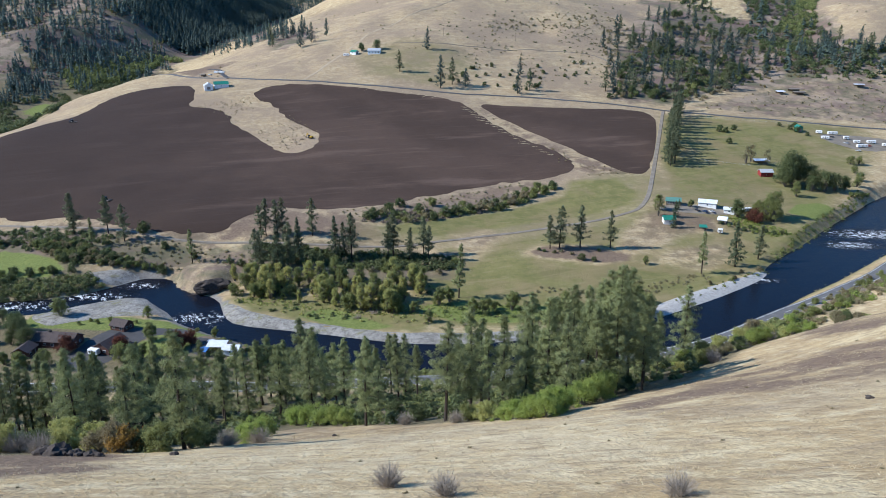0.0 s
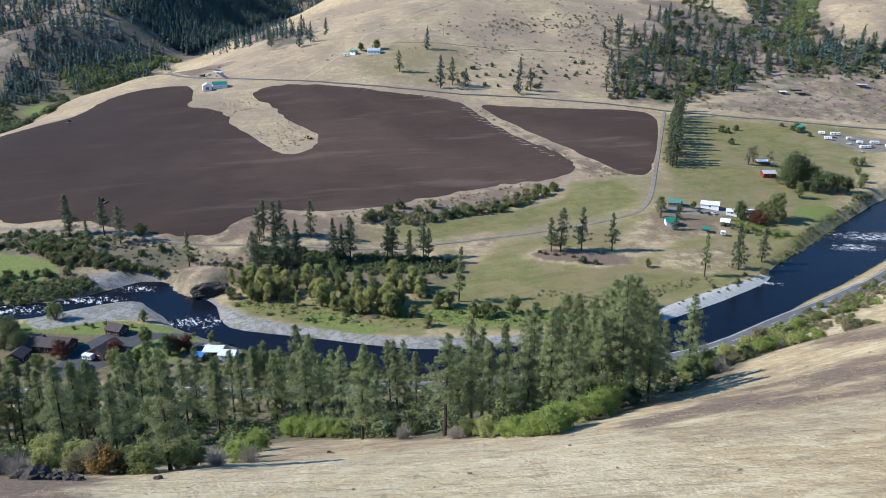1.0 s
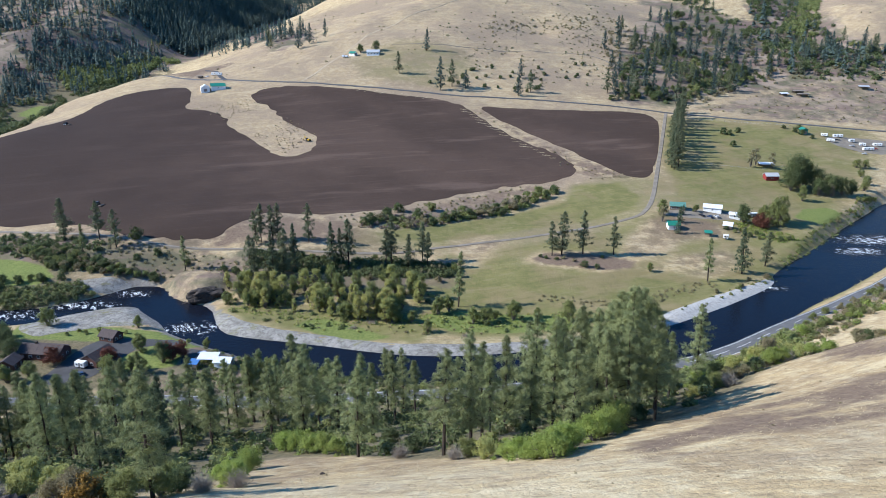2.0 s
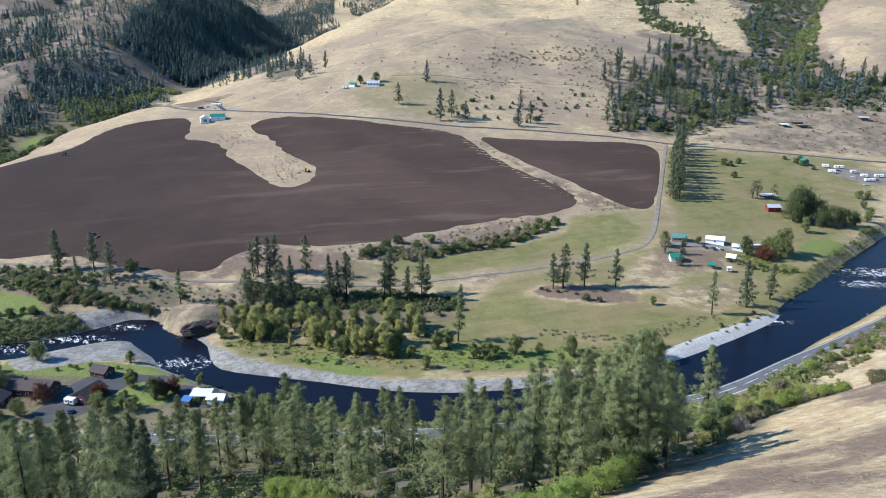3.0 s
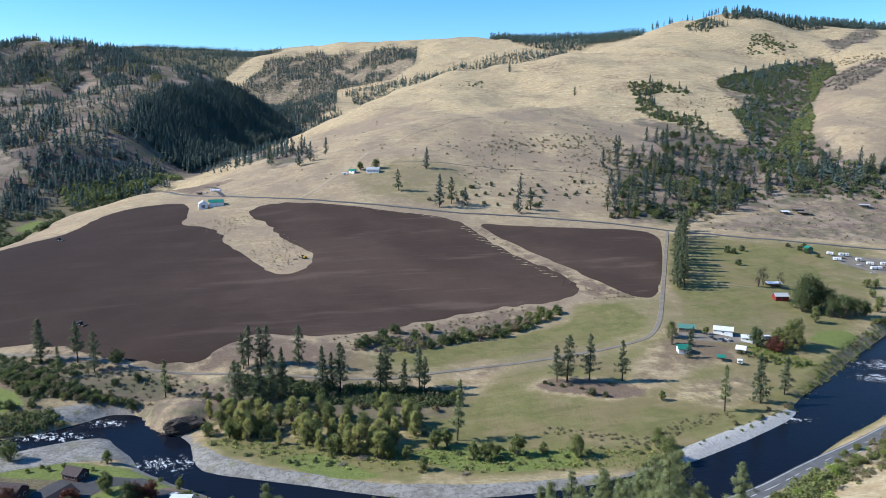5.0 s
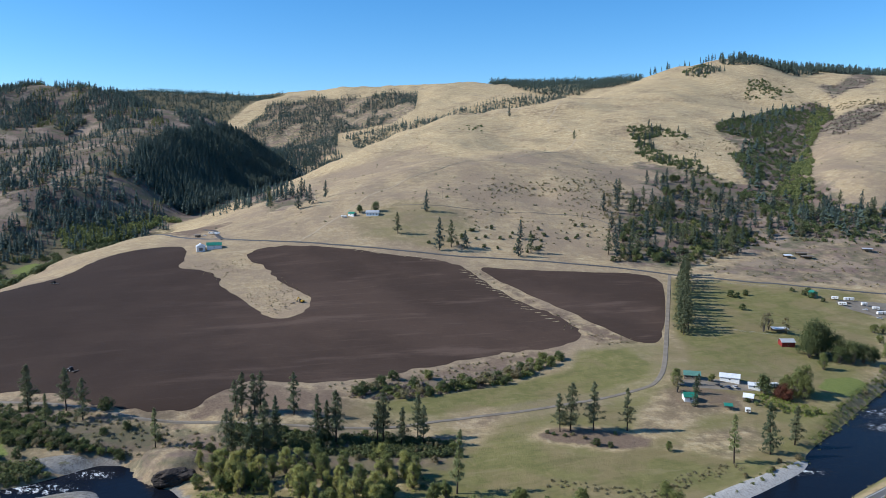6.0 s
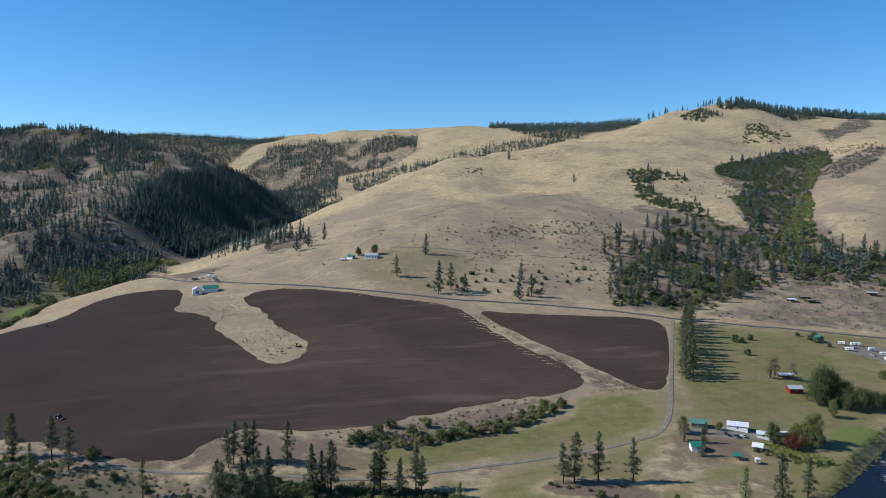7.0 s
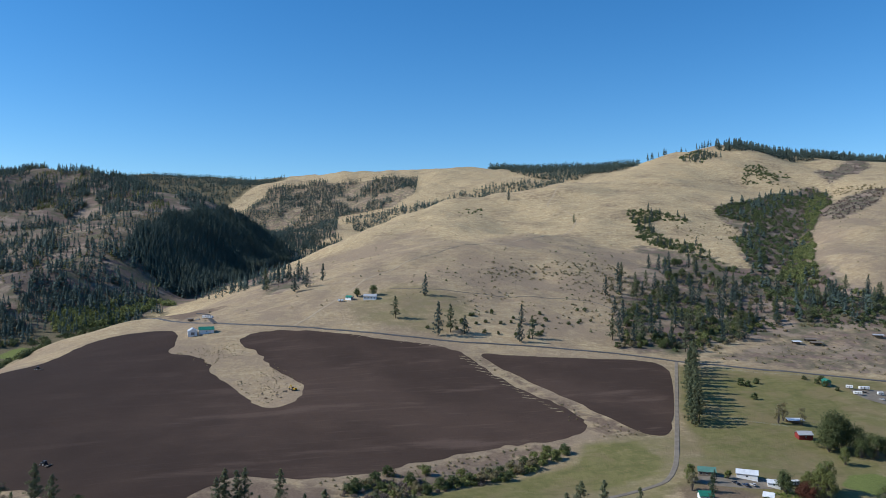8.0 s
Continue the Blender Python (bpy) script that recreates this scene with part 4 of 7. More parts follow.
def pine(rng, height, spread, clear, clumps, blades, needles, name="pine_tree", label="", category="tree", skew=0.0, sparse=0.0, slim=0.12, girth=1.2, taper=0.85):
    """A conifer with a bare lower trunk, whorled limbs and needle tufts. clear: the share of the trunk that is bare."""
    thing = tagged(new(name), label, category)
    bend_x, bend_y = rng.normal(0, 0.25, 2) + (skew, 0)
    verts, faces = [], []
    spine = [(bend_x * s * s, bend_y * s * s, height * s) for s in np.linspace(0, 0.985, 14)]
    spine[0] = (0, 0, -0.8)
    tube(verts, faces, spine, [height * 0.0155 * (1 - s) + 0.03 for s in np.linspace(0, 1, 14)], 6)
    centres, sizes, ways = [], [], []
    limbs = int(clumps / 5)
    for k in range(limbs):
        s = clear + (0.99 - clear) * (k + rng.uniform(-0.4, 0.4)) / limbs
        s = min(max(s, clear * 0.8), 0.99)
        rel = (s - clear) / (1 - clear)
        if rng.uniform() < sparse * (1 - rel):
            continue
        prof = (1 - max(rel, 0)) ** taper * (0.6 + 0.4 * min(1, max(rel, 0) * 5 + 0.3))
        reach = spread * prof * rng.uniform(0.3, 1.35) + 0.25
        ang = k * 2.399 + rng.uniform(-0.5, 0.5)
        droop = rng.uniform(-0.18, 0.22) + 0.25 * rel
        root = (bend_x * s * s, bend_y * s * s, height * s)
        tip = (root[0] + reach * math.cos(ang), root[1] + reach * math.sin(ang), root[2] + reach * droop)
        ring, turn = min(13, max(0, round(s / 0.985 * 13))) * 6, int(ang / (2 * math.pi) * 6) % 6
        tube(verts, faces, [root, tip], [0.0, 0.02], 3, [ring + turn, ring + (turn + 1) % 6, ring + (turn + 1) % 6])
        for f in (0.38, 0.6, 0.8, 1.0, 0.92):
            j = rng.normal(0, 0.12 * reach, 3)
            centres.append([root[i] + (tip[i] - root[i]) * f + j[i] * (1, 1, 0.5)[i] for i in range(3)])
            sizes.append((0.30 + 0.30 * prof) * height / 20 * rng.uniform(0.8, 1.35))
            ways.append((math.cos(ang) + j[0], math.sin(ang) + j[1], 0.75 + rng.normal(0, 0.25)))
    centres.append((bend_x, bend_y, height * 0.985))
    sizes.append(0.4)
    ways.append((0, 0, 1))
    part("trunk", mesh_from("trunk", verts, faces), BARK, thing)
    part("crown", tri_mesh("crown", tufts(rng, centres, np.array(sizes) * girth, blades, 0.5, slim, np.array(ways)), needles), None, thing)
    return thing


def broadleaf(rng, height, width, lobes, leaves, leaf, material, name="tree", label="", category="tree", stem=0.25, leaf_shape=0.42, bark=None, lump=1.0):
    """A leafy tree or bush: limbs that fork from the foot into uneven lobes of small leaves."""
    thing = tagged(new(name), label, category)
    verts, faces, centres, ways = [], [], [], []
    for k in range(lobes):
        a = k * 2.399 + rng.uniform(-0.6, 0.6)
        lift = rng.uniform(0, 1) ** 0.8
        r = width / 2 * (1 - 0.55 * lift ** 2) * rng.uniform(0.3, 0.95)
        mid = np.array([r * math.cos(a), r * math.sin(a), height * (stem + (0.86 - stem) * lift)])
        size = np.array([1, 1, 0.85]) * min(width, height) * rng.uniform(0.12, 0.24) * lump
        tube(verts, faces, [(0, 0, -0.3), tuple(mid * (0.45, 0.45, 0.5)), tuple(mid)], [0.028 * height * 0.5 + 0.03, 0.012 * height * 0.6 + 0.02, 0.015], 4, [0, 1, 2, 3] if verts else None)
        n = leaves // lobes
        d = rng.normal(size=(n, 3))
        d /= np.linalg.norm(d, axis=1, keepdims=True)
        rad = rng.uniform(0.05, 1.5, (n, 1)) ** 0.75 * (1 + 0.35 * np.sin(d[:, :1] * 5 + k) * np.sin(d[:, 1:2] * 4))
        c = mid + d * rad * size
        c[:, 2] = np.maximum(c[:, 2], 0.05 * height)
        centres.append(c)
        ways.append(0.6 * d + (c - (0, 0, height * 0.35)) / np.array([width, width, height]) * 1.8 + (0, 0, 0.2))
    part("trunk" if stem > 0.15 else "stem", mesh_from("trunk", verts, faces), bark or GREY_BARK, thing)
    centres = np.concatenate(centres)
    part("crown" if stem > 0.15 else "foliage", tri_mesh("crown", tufts(rng, centres, leaf, 3, 0.15, leaf_shape, np.concatenate(ways)), material), None, thing)
    return thing


def broom(rng, height, width, stems, material, name, label):
    """A leafless shrub: many thin stems that fan out from the foot and fork."""
    thing = tagged(new(name), label, "shrub")
    verts, faces = [], []
    for k in range(7):
        a, lean = k * 2.399, rng.uniform(0.1, 0.32)
        tip = (width * lean * math.cos(a), width * lean * math.sin(a), height * rng.uniform(0.55, 0.8))
        tube(verts, faces, [(0, 0, -0.2), (tip[0] * 0.4, tip[1] * 0.4, tip[2] * 0.5), tip], [0.05, 0.03, 0.012], 4, [0, 1, 2, 3] if verts else None)
    part("stem", mesh_from("stem", verts, faces), GREY_BARK, thing)
    a, up = rng.uniform(0, 2 * math.pi, stems), rng.uniform(0.12, 1.0, stems) ** 0.7
    out = np.sqrt(1 - (up * 0.97) ** 2)
    tip = np.stack([out * np.cos(a) * width / 2, out * np.sin(a) * width / 2, up * height], 1) * rng.uniform(0.45, 0.95, (stems, 1))
    foot = tip * (0.12, 0.12, 0.0) + rng.normal(0, 0.05, (stems, 3)) * (1, 1, 0)
    side = np.cross(tip, rng.normal(size=(stems, 3)))
    side *= 0.018 / np.linalg.norm(side, axis=1, keepdims=True)
    sprays = [np.stack([foot - side, foot + side, tip], 1)]
    for s in (0.4, 0.55, 0.7, 0.82, 0.92, 1.0):
        knee = foot + (tip - foot) * s
        end = knee + (tip - foot) * rng.uniform(0.1, 0.35, (stems, 1)) + rng.normal(0, 0.2, (stems, 3)) + (0, 0, 0.12)
        sprays.append(np.stack([knee - side * 0.8, knee + side * 0.8, end], 1))
    part("brushwood", tri_mesh("brushwood", np.concatenate(sprays).reshape(-1, 3), material), None, thing)
    return thing


def plant(master, spots, group="", label="", tall=None, rng=None, sink=0.15, vary=0.12):
    """Copies of a plant at (x, y) or (x, y, height), each turned and scaled a little differently; masters is a list to choose from."""
    masters = master if isinstance(master, list) else [master]
    wet = inside(np.array([p[0] for p in spots], float), np.array([p[1] for p in spots], float), RIVER) > -1.5
    for spot, w in zip(spots, wet):
        if w:
            continue
        ob = masters[int(rng.integers(len(masters)))]
        s = (spot[2] / ob["tall"]) if len(spot) > 2 else (tall or ob["tall"]) / ob["tall"] * rng.uniform(1 - vary * 1.6, 1 + vary)
        m = pose(spot[0], spot[1], ground_z(spot[0], spot[1]) - sink, rng.normal(0, 1.2), rng.normal(0, 1.2), rng.uniform(0, 360))
        c = copy_thing(ob, m)
        w = s * rng.uniform(0.9, 1.12) if len(spot) < 3 else s ** 0.75 * rng.uniform(0.92, 1.1)
        c.scale = (w, w, s)
        tagged(c, label, group=group)


def master_of(ob, tall):
    """A first plant of its kind: keeps its height for scaling."""
    ob["tall"] = float(tall)
    return ob


def put_away(masters):
    """Removes the first plants once their copies stand."""
    for ob in masters:
        for o in (*ob.children_recursive, ob):
            bpy.data.objects.remove(o)


R = np.random.default_rng(5)
PINES = [master_of(pine(R, 24, sp * 1.04, cl * 1.15, 340, 42, NEEDLES, slim=0.06, girth=1.1, taper=0.68, sparse=s, skew=k, label="tall ponderosa pine with an open grey-green crown"), 24) for sp, cl, s, k in
         ((4.1, 0.20, 0.1, 0.2), (3.6, 0.14, 0.2, -0.3), (4.6, 0.26, 0.25, 0.5), (3.3, 0.28, 0.35, 0.0), (4.3, 0.10, 0.15, -0.4))]
FIRS = [master_of(pine(R, 22, sp * 1.3, cl, 260, 24, FIR, "fir_tree", slim=0.13, girth=1.35, label="narrow dark conifer with branches to the ground"), 22) for sp, cl in ((2.9, 0.08), (2.5, 0.1), (3.2, 0.06))]
DUSKY = leafy("dusky_pine_needles", (0.105, 0.125, 0.068), (0.205, 0.220, 0.120), (0.140, 0.150, 0.080), 0.2)
BENCH_TREES = [master_of(pine(R, 24, sp * 1.35, cl, 300, 26, DUSKY, "conifer", slim=0.11, girth=1.35, taper=0.7, sparse=sp0 * 0.5, skew=k, label="dark grey-green conifer with an open crown"), 24) for sp, cl, sp0, k in ((3.4, 0.14, 0.25, 0.3), (2.9, 0.2, 0.35, -0.5), (3.8, 0.12, 0.3, 0.0), (3.1, 0.26, 0.4, 0.6))]
SNAGS = [master_of(pine(R, 20, 2.2, 0.25, 170, 22, NEEDLES, sparse=0.3, girth=1.5, label="thin sparse pine with a bare lower trunk"), 20)]

FAR_PINES = [master_of(pine(R, 22, sp * 1.35, cl, 210, 14, m, "hill_conifer", slim=0.2, girth=1.6, sparse=s * 0.4, label="dark conifer on the hillside"), 22) for sp, cl, s, m in ((3.8, 0.1, 0.1, HAZY_FIR), (3.1, 0.08, 0.15, HAZY_FIR), (4.0, 0.16, 0.25, DUSKY))]


def bush(height, width, lobes, leaves, leaf, material, label, name="bush", category="bush", stem=0.08, shape=0.42, lump=1.0):
    return master_of(broadleaf(R, height, width, lobes, leaves, leaf, material, name, label, category, stem, shape, None, lump), height)


GREEN_BUSH = [bush(4, w, 14, 900, 0.32, LEAF_GREEN, "leafy green bush in dry grass") for w in (5.0, 4.2)]
DARK_BUSH = [bush(4, w, 14, 850, 0.32, LEAF_DARK, "dense dark green leafy shrub", "shrub", "shrub") for w in (5.2, 4.4)]
BRIGHT_BUSH = [bush(4.5, w, 22, 3200, 0.17, LEAF_BRIGHT, "bright yellow-green willow bush", "willow_bush", lump=0.85) for w in (5.2, 4.4)]
OLIVE_BUSH = [bush(3.4, w, 8, 520, 0.36, SAGE, "drab olive-brown scrub bush", "scrub_bush") for w in (4.4, 3.8)]
BROW_BUSH = [bush(4, w, 20, n * 2, 0.18, m, words, "brow_bush", lump=0.85) for w, n, m, words in ((5.0, 1300, LEAF_GREEN, "leafy green bush at the edge of the slope"), (4.6, 1200, LEAF_DARK, "dark green bush at the edge of the slope"),
             (5.2, 1200, SAGE, "olive-brown bush at the edge of the slope"), (4.6, 1200, LEAF_YELLOW, "yellowing bush at the edge of the slope"))]
GREY_BUSH = [master_of(broom(R, 3.6, 5.4, 600, BRUSHWOOD, "grey_bush", "grey leafless bush at the edge of the slope"), 3.6)]
ORANGE_BUSH = [bush(4, 5, 12, 1100, 0.28, LEAF_ORANGE, "bush with orange autumn leaves")]
GREEN_TREE = [bush(11, w, 34, 2000, 0.38, LEAF_GREEN, "green broadleaf tree with an uneven crown", "broadleaf_tree", "tree", 0.14, 0.42, 0.75) for w in (7.5, 6.2, 9.0)]
DARK_TREE = [bush(11, w, 30, 2000, 0.42, LEAF_DARK, "dense dark green broadleaf tree", "broadleaf_tree", "tree", 0.2) for w in (10.0, 8.0)]
YELLOW_TREE = [bush(13, w, 46, 3000, 0.27, m, "cottonwood with yellowing leaves", "cottonwood", "tree", 0.1, 0.42, 0.8) for w, m in ((6.2, LEAF_YELLOW), (5.0, LEAF_YELLOW), (7.2, LEAF_YELLOW), (6.6, LEAF_GREEN), (5.6, LEAF_YELLOW))]
RED_TREE = [bush(9, 7.5, 18, 1900, 0.36, LEAF_RED, "tree with dark red leaves", "red_tree", "tree", 0.2)]
PALE_TREE = [bush(12, 6.5, 12, 520, 0.42, SAGE, "thin pale half-bare tree", "half_bare_tree", "tree", 0.25)]
DRY_SHRUB = [master_of(broom(R, 2.6, w, 420, BRUSHWOOD, "dry_shrub", "grey leafless twiggy shrub on dry grass"), 2.6) for w in (4.4, 3.7)]

NEAR_PINES = [(-136, 215, 27), (-135, 225, 29), (-120, 205, 26), (-112, 200, 25), (-100, 190, 23), (-115, 225, 27), (-101, 225, 29), (-100, 235, 31), (-73, 180, 22), (-77, 205, 25), (-83, 230, 29), (-71,
              215, 25), (-74, 240, 27), (-66, 225, 26), (-68, 250, 26), (-66, 255, 28), (-53, 215, 26), (-46, 225, 35), (-42, 215, 31), (-39, 240, 25), (-30, 200, 25), (-18, 180, 16), (-20, 250, 26),
              (-15, 255, 25), (-10, 240, 21)]
EDGE_PINES = [(14, 165, 24), (18, 160, 26), (19, 150, 26), (21, 140, 24), (26, 155, 25), (28, 150, 26), (29, 140, 25), (34, 150, 26), (34, 145, 28), (35, 140, 28), (40, 150, 28), (16, 135, 20), (23, 130,
              19), (30, 135, 20), (34, 135, 21), (40, 138, 16), (45, 155, 22), (9, 140, 19), (8, 150, 23), (-17, 142, 20), (0, 130, 21), (5, 134, 24), (-58, 122, 16), (-38.5, 97, 19), (60, 174, 22), (47, 162, 20), (52,
              168, 17)]
plant(PINES, NEAR_PINES + EDGE_PINES, "pines on the near slope", "tall ponderosa pine with an open grey-green crown", rng=R)
BENCH_PINES = [(-234, 456), (-211, 453), (-197, 443), (-113, 445), (-111, 448), (-104, 449), (-101, 450), (-82, 447), (-107, 405), (-106, 410), (-94, 404), (-90, 409), (-84, 414), (-64, 420), (-59, 423),
               (-55, 421), (-34, 424), (-31, 427), (-21, 422), (-10, 424), (-13, 432), (64, 440), (70, 442), (83, 444), (102, 446), (171, 422), (190, 436), (237, 478)]
plant(BENCH_TREES + FIRS[:1], BENCH_PINES, "conifers on the river bench", "dark green conifer standing on the river bench", tall=26, rng=R)
plant(SNAGS, [(-214, 436), (-149, 421, 22), (7, 372, 30), (147, 409, 26)], "thin pines by the river", rng=R)
ROW = [(241, 811), (233, 790), (226, 769), (220, 748), (213, 728), (207, 708), (201, 689), (195, 670), (191, 655), (186, 637), (182, 622)]
plant(BENCH_TREES + FIRS[:1], [(x + 6, y) for x, y in ROW] + [(x + 12, y + 9) for x, y in ROW] + [(x + 2, y - 8) for x, y in ROW[1::2]], "pines along the lane", "pine in a row beside the lane", tall=27, rng=R)


def scatter(rng, outline, count, gap, keep=None):
    """Random spots inside an outline, at least gap metres apart."""
    p = np.array(outline, float)
    lo, hi = p.min(0), p.max(0)
    c = rng.uniform(lo, hi, (count * 14, 2))
    c = c[inside(c[:, 0], c[:, 1], p) > 0]
    if keep:
        c = c[keep(c[:, 0], c[:, 1])]
    out, cells = [], set()
    for x, y in c:
        key = (int(x // gap), int(y // gap))
        if key in cells:
            continue
        cells.add(key)
        out.append((float(x), float(y)))
        if len(out) == count:
            break
    return out


# ---------------------------------------------------------------- woods and brush too many to count
def small_conifer(rng, sprays):
    """A conifer of unit height for the far woods: a spire of drooping sprays round a stem."""
    s = rng.uniform(0, 1, sprays) ** 0.8
    a = rng.uniform(0, 2 * math.pi, sprays)
    r = 0.20 * (1 - s) ** 0.7 * rng.uniform(0.6, 1.2, sprays) + 0.006
    z = 0.08 + 0.9 * s
    root = np.stack([0.15 * r * np.cos(a), 0.15 * r * np.sin(a), z + 0.10], 1)
    side = np.stack([-np.sin(a), np.cos(a), 0 * a], 1) * (0.075 * (1 - s) + 0.02)[:, None]
    tip = np.stack([r * np.cos(a), r * np.sin(a), z - 0.03], 1)
    out = np.stack([root, tip + side, tip - side], 1).reshape(-1, 3)
    stem = np.array([(-0.011, 0, -0.03), (0.011, 0, -0.03), (0, 0, 1.0), (0, -0.011, -0.03), (0, 0.011, -0.03), (0, 0, 1.0)])
    return np.concatenate([out, stem])


def small_bush(rng, leaves):
    d = rng.normal(size=(leaves, 3))
    d /= np.linalg.norm(d, axis=1, keepdims=True)
    d[:, 2] = np.abs(d[:, 2])
    c = d * rng.uniform(0.25, 0.5, (leaves, 1)) * (1, 1, 1.3)
    return tufts(rng, c, 0.36 if leaves < 60 else 0.2, 1, 0.3, 0.5, d)


def mass(name, spots, kinds, low, high, material, label, category, rng, squash=(0.85, 1.2)):
    """Many small plants in one object."""
    out = []
    for x, y in spots:
        v = kinds[int(rng.integers(len(kinds)))]
        h, w, a = rng.uniform(low, high), rng.uniform(*squash), rng.uniform(0, 6.283)
        c, s = math.cos(a), math.sin(a)
        out.append(np.stack([(v[:, 0] * c - v[:, 1] * s) * h * w + x, (v[:, 0] * s + v[:, 1] * c) * h * w + y, v[:, 2] * h + ground_z(x, y) - 0.1], 1))
    return tagged(new(name, tri_mesh(name, np.concatenate(out), material)), label, category, kind="stuff")


def ragged(outline, size=60, depth=26):
    """Keeps what lies inside an outline with an uneven edge."""
    return lambda x, y: inside(x, y, outline) + value_noise(x, y, size, 61) * depth + value_noise(x, y, size / 3, 62) * depth * 0.4 > depth * 0.35


def patchy(x, y):
    return value_noise(x, y * 0.3, 28, 51) + 0.6 * value_noise(x, y * 0.4, 12, 52) > -0.35


S = np.random.default_rng(11)
SPIRES = [small_conifer(S, 38) for _ in range(9)]
SPIKES = [small_conifer(S, 15) for _ in range(6)]
TUSSOCKS = [small_bush(S, 26) for _ in range(6)]
THICK = [small_bush(S, 110) for _ in range(6)]

# the near slope: bushes along the brow and under the pines
plant(BRIGHT_BUSH, [(-34, 112, 4), (-31, 108, 4.5), (-36, 122, 5), (-37, 136, 5), (-38, 170, 5.5), (-34, 165, 6), (-30, 160, 6), (-26, 155, 5.5), (-22, 149, 5), (-40, 175, 5), (10, 116, 3.5), (12, 113, 4), (14, 110, 4.5), (16, 109, 5),
                    (18, 112, 5.5), (20, 115, 5), (25, 122, 5.5), (28, 126, 6), (31, 131, 6.5), (80, 180, 5.5), (83, 181, 5), (77, 182, 4.5), (92, 184, 4), (99, 190, 4)], "bright bushes along the brow", rng=R)
plant(BRIGHT_BUSH + BROW_BUSH, [(78, 184, 7), (82, 186, 8), (86, 190, 7), (90, 196, 8), (94, 200, 6), (72, 182, 6), (100, 204, 7), (108, 212, 6), (66, 178, 6), (60, 172, 5), (116, 222, 6), (124, 232, 6)], "tall bushes below the brow", rng=R)
plant(BROW_BUSH, [(-60, 97, 4), (-57, 99, 4.5), (-51, 97, 4), (-48, 96, 5), (-44, 97, 4), (-41, 95, 4.5), (-38, 98, 5), (-37, 102, 4), (-42, 112, 4), (-64, 96, 5), (-70, 95, 4), (-55, 104, 5), (-62, 108, 6), (-76, 100, 5),
                                (-47, 108, 4), (62, 166, 4), (66, 170, 4), (70, 172, 3.5), (74, 174, 4), (58, 163, 4), (55, 160, 3), (7, 119, 4), (4, 124, 4), (-6, 140, 4), (-12, 160, 5), (34, 138, 4), (38, 142, 4), (104, 186, 4), (110, 192, 4), (118, 200, 4), (126, 210, 5)],
      "bushes along the brow", rng=R)
plant(GREY_BUSH, [(-66, 92, 4), (-62, 95, 3.6), (-58, 94, 3.4), (-70, 90, 4), (-33, 100, 3), (-30, 106, 3), (64, 164, 3.4), (76, 178, 3.6), (86, 184, 3.2), (-8, 134, 3), (2, 122, 2.6)], "grey bushes along the brow", rng=R)
plant(ORANGE_BUSH, [(-47, 95, 4.2), (-45, 97, 3.6)], "orange bushes", rng=R)


SLOPE_WOOD = [(-240, 110), (-100, 100), (-60, 94), (-44, 104), (-42, 125), (-40, 165), (-18, 146), (6, 124), (17, 116), (29, 130), (42, 140), (58, 156), (72, 176), (85, 190), (125, 250), (120, 288), (60, 288), (-20, 272), (-150, 262), (-260, 240)]
mass("undergrowth", scatter(S, SLOPE_WOOD, 760, 3.5), THICK, 2.0, 5.5, LEAF_DARK, "dark green undergrowth below the pines", "undergrowth", S)
mass("undergrowth", scatter(S, SLOPE_WOOD, 640, 3.5), THICK, 1.8, 5.0, LEAF_GREEN, "green undergrowth below the pines", "undergrowth", S)
mass("undergrowth", scatter(S, SLOPE_WOOD, 300, 4), THICK, 1.2, 3.0, SAGE, "dry undergrowth below the pines", "undergrowth", S)
plant(PINES, scatter(R, [(-230, 190), (-150, 180), (-150, 245), (-240, 240)], 14, 11), "pines on the near slope", tall=24, rng=R)
plant(PINES + FIRS, scatter(R, [(-150, 150), (-75, 130), (-55, 160), (-20, 175), (10, 190), (10, 250), (-60, 255), (-150, 240)], 16, 9), "pines on the near slope", tall=23, rng=R)
plant(PINES, scatter(R, [(-150, 165), (-62, 142), (-36, 188), (-10, 230), (-60, 264), (-150, 258)], 22, 8), "pines on the near slope", tall=24, rng=R)
plant(PINES, scatter(R, [(12, 170), (45, 165), (60, 190), (70, 240), (20, 250)], 5, 9), "pines on the near slope", tall=26, rng=R)
plant(DRY_SHRUB, [(-5, 57, 2.4), (0, 52, 2.2), (17, 47, 2.0)], "dry shrubs on the slope", rng=R)

# the river bench
plant(YELLOW_TREE, scatter(R, [(-118, 398), (-100, 372), (-60, 358), (-25, 350), (-12, 372), (-10, 395), (-60, 398)], 34, 6) + [(-108, 384), (-97, 377), (-88, 380), (-80, 387), (-75, 391), (-66, 374), (-60, 366), (-52, 372), (-44, 362), (-38, 356), (-32, 359), (-22, 368), (-16, 388), (-26, 384), (-48, 378), (-56, 384), (-117, 394)],
      "cottonwoods along the river", tall=14, rng=R)
plant(GREEN_TREE, [(-26, 353, 14), (-16, 352, 8), (-3, 362, 12), (2, 366, 11), (14, 352, 11), (20, 353, 10), (34, 357, 13), (25, 358, 6), (61, 355, 12), (100, 364, 11), (101, 352, 14), (-8, 341, 7), (46, 360, 6), (-113, 377, 8)], "green trees along the river", rng=R)
plant(GREEN_BUSH + OLIVE_BUSH, scatter(R, [(-112, 398), (-60, 395), (0, 395), (12, 418), (-5, 430), (-60, 430), (-110, 430)], 40, 6), "thicket on the river bench", tall=4.0, rng=R)
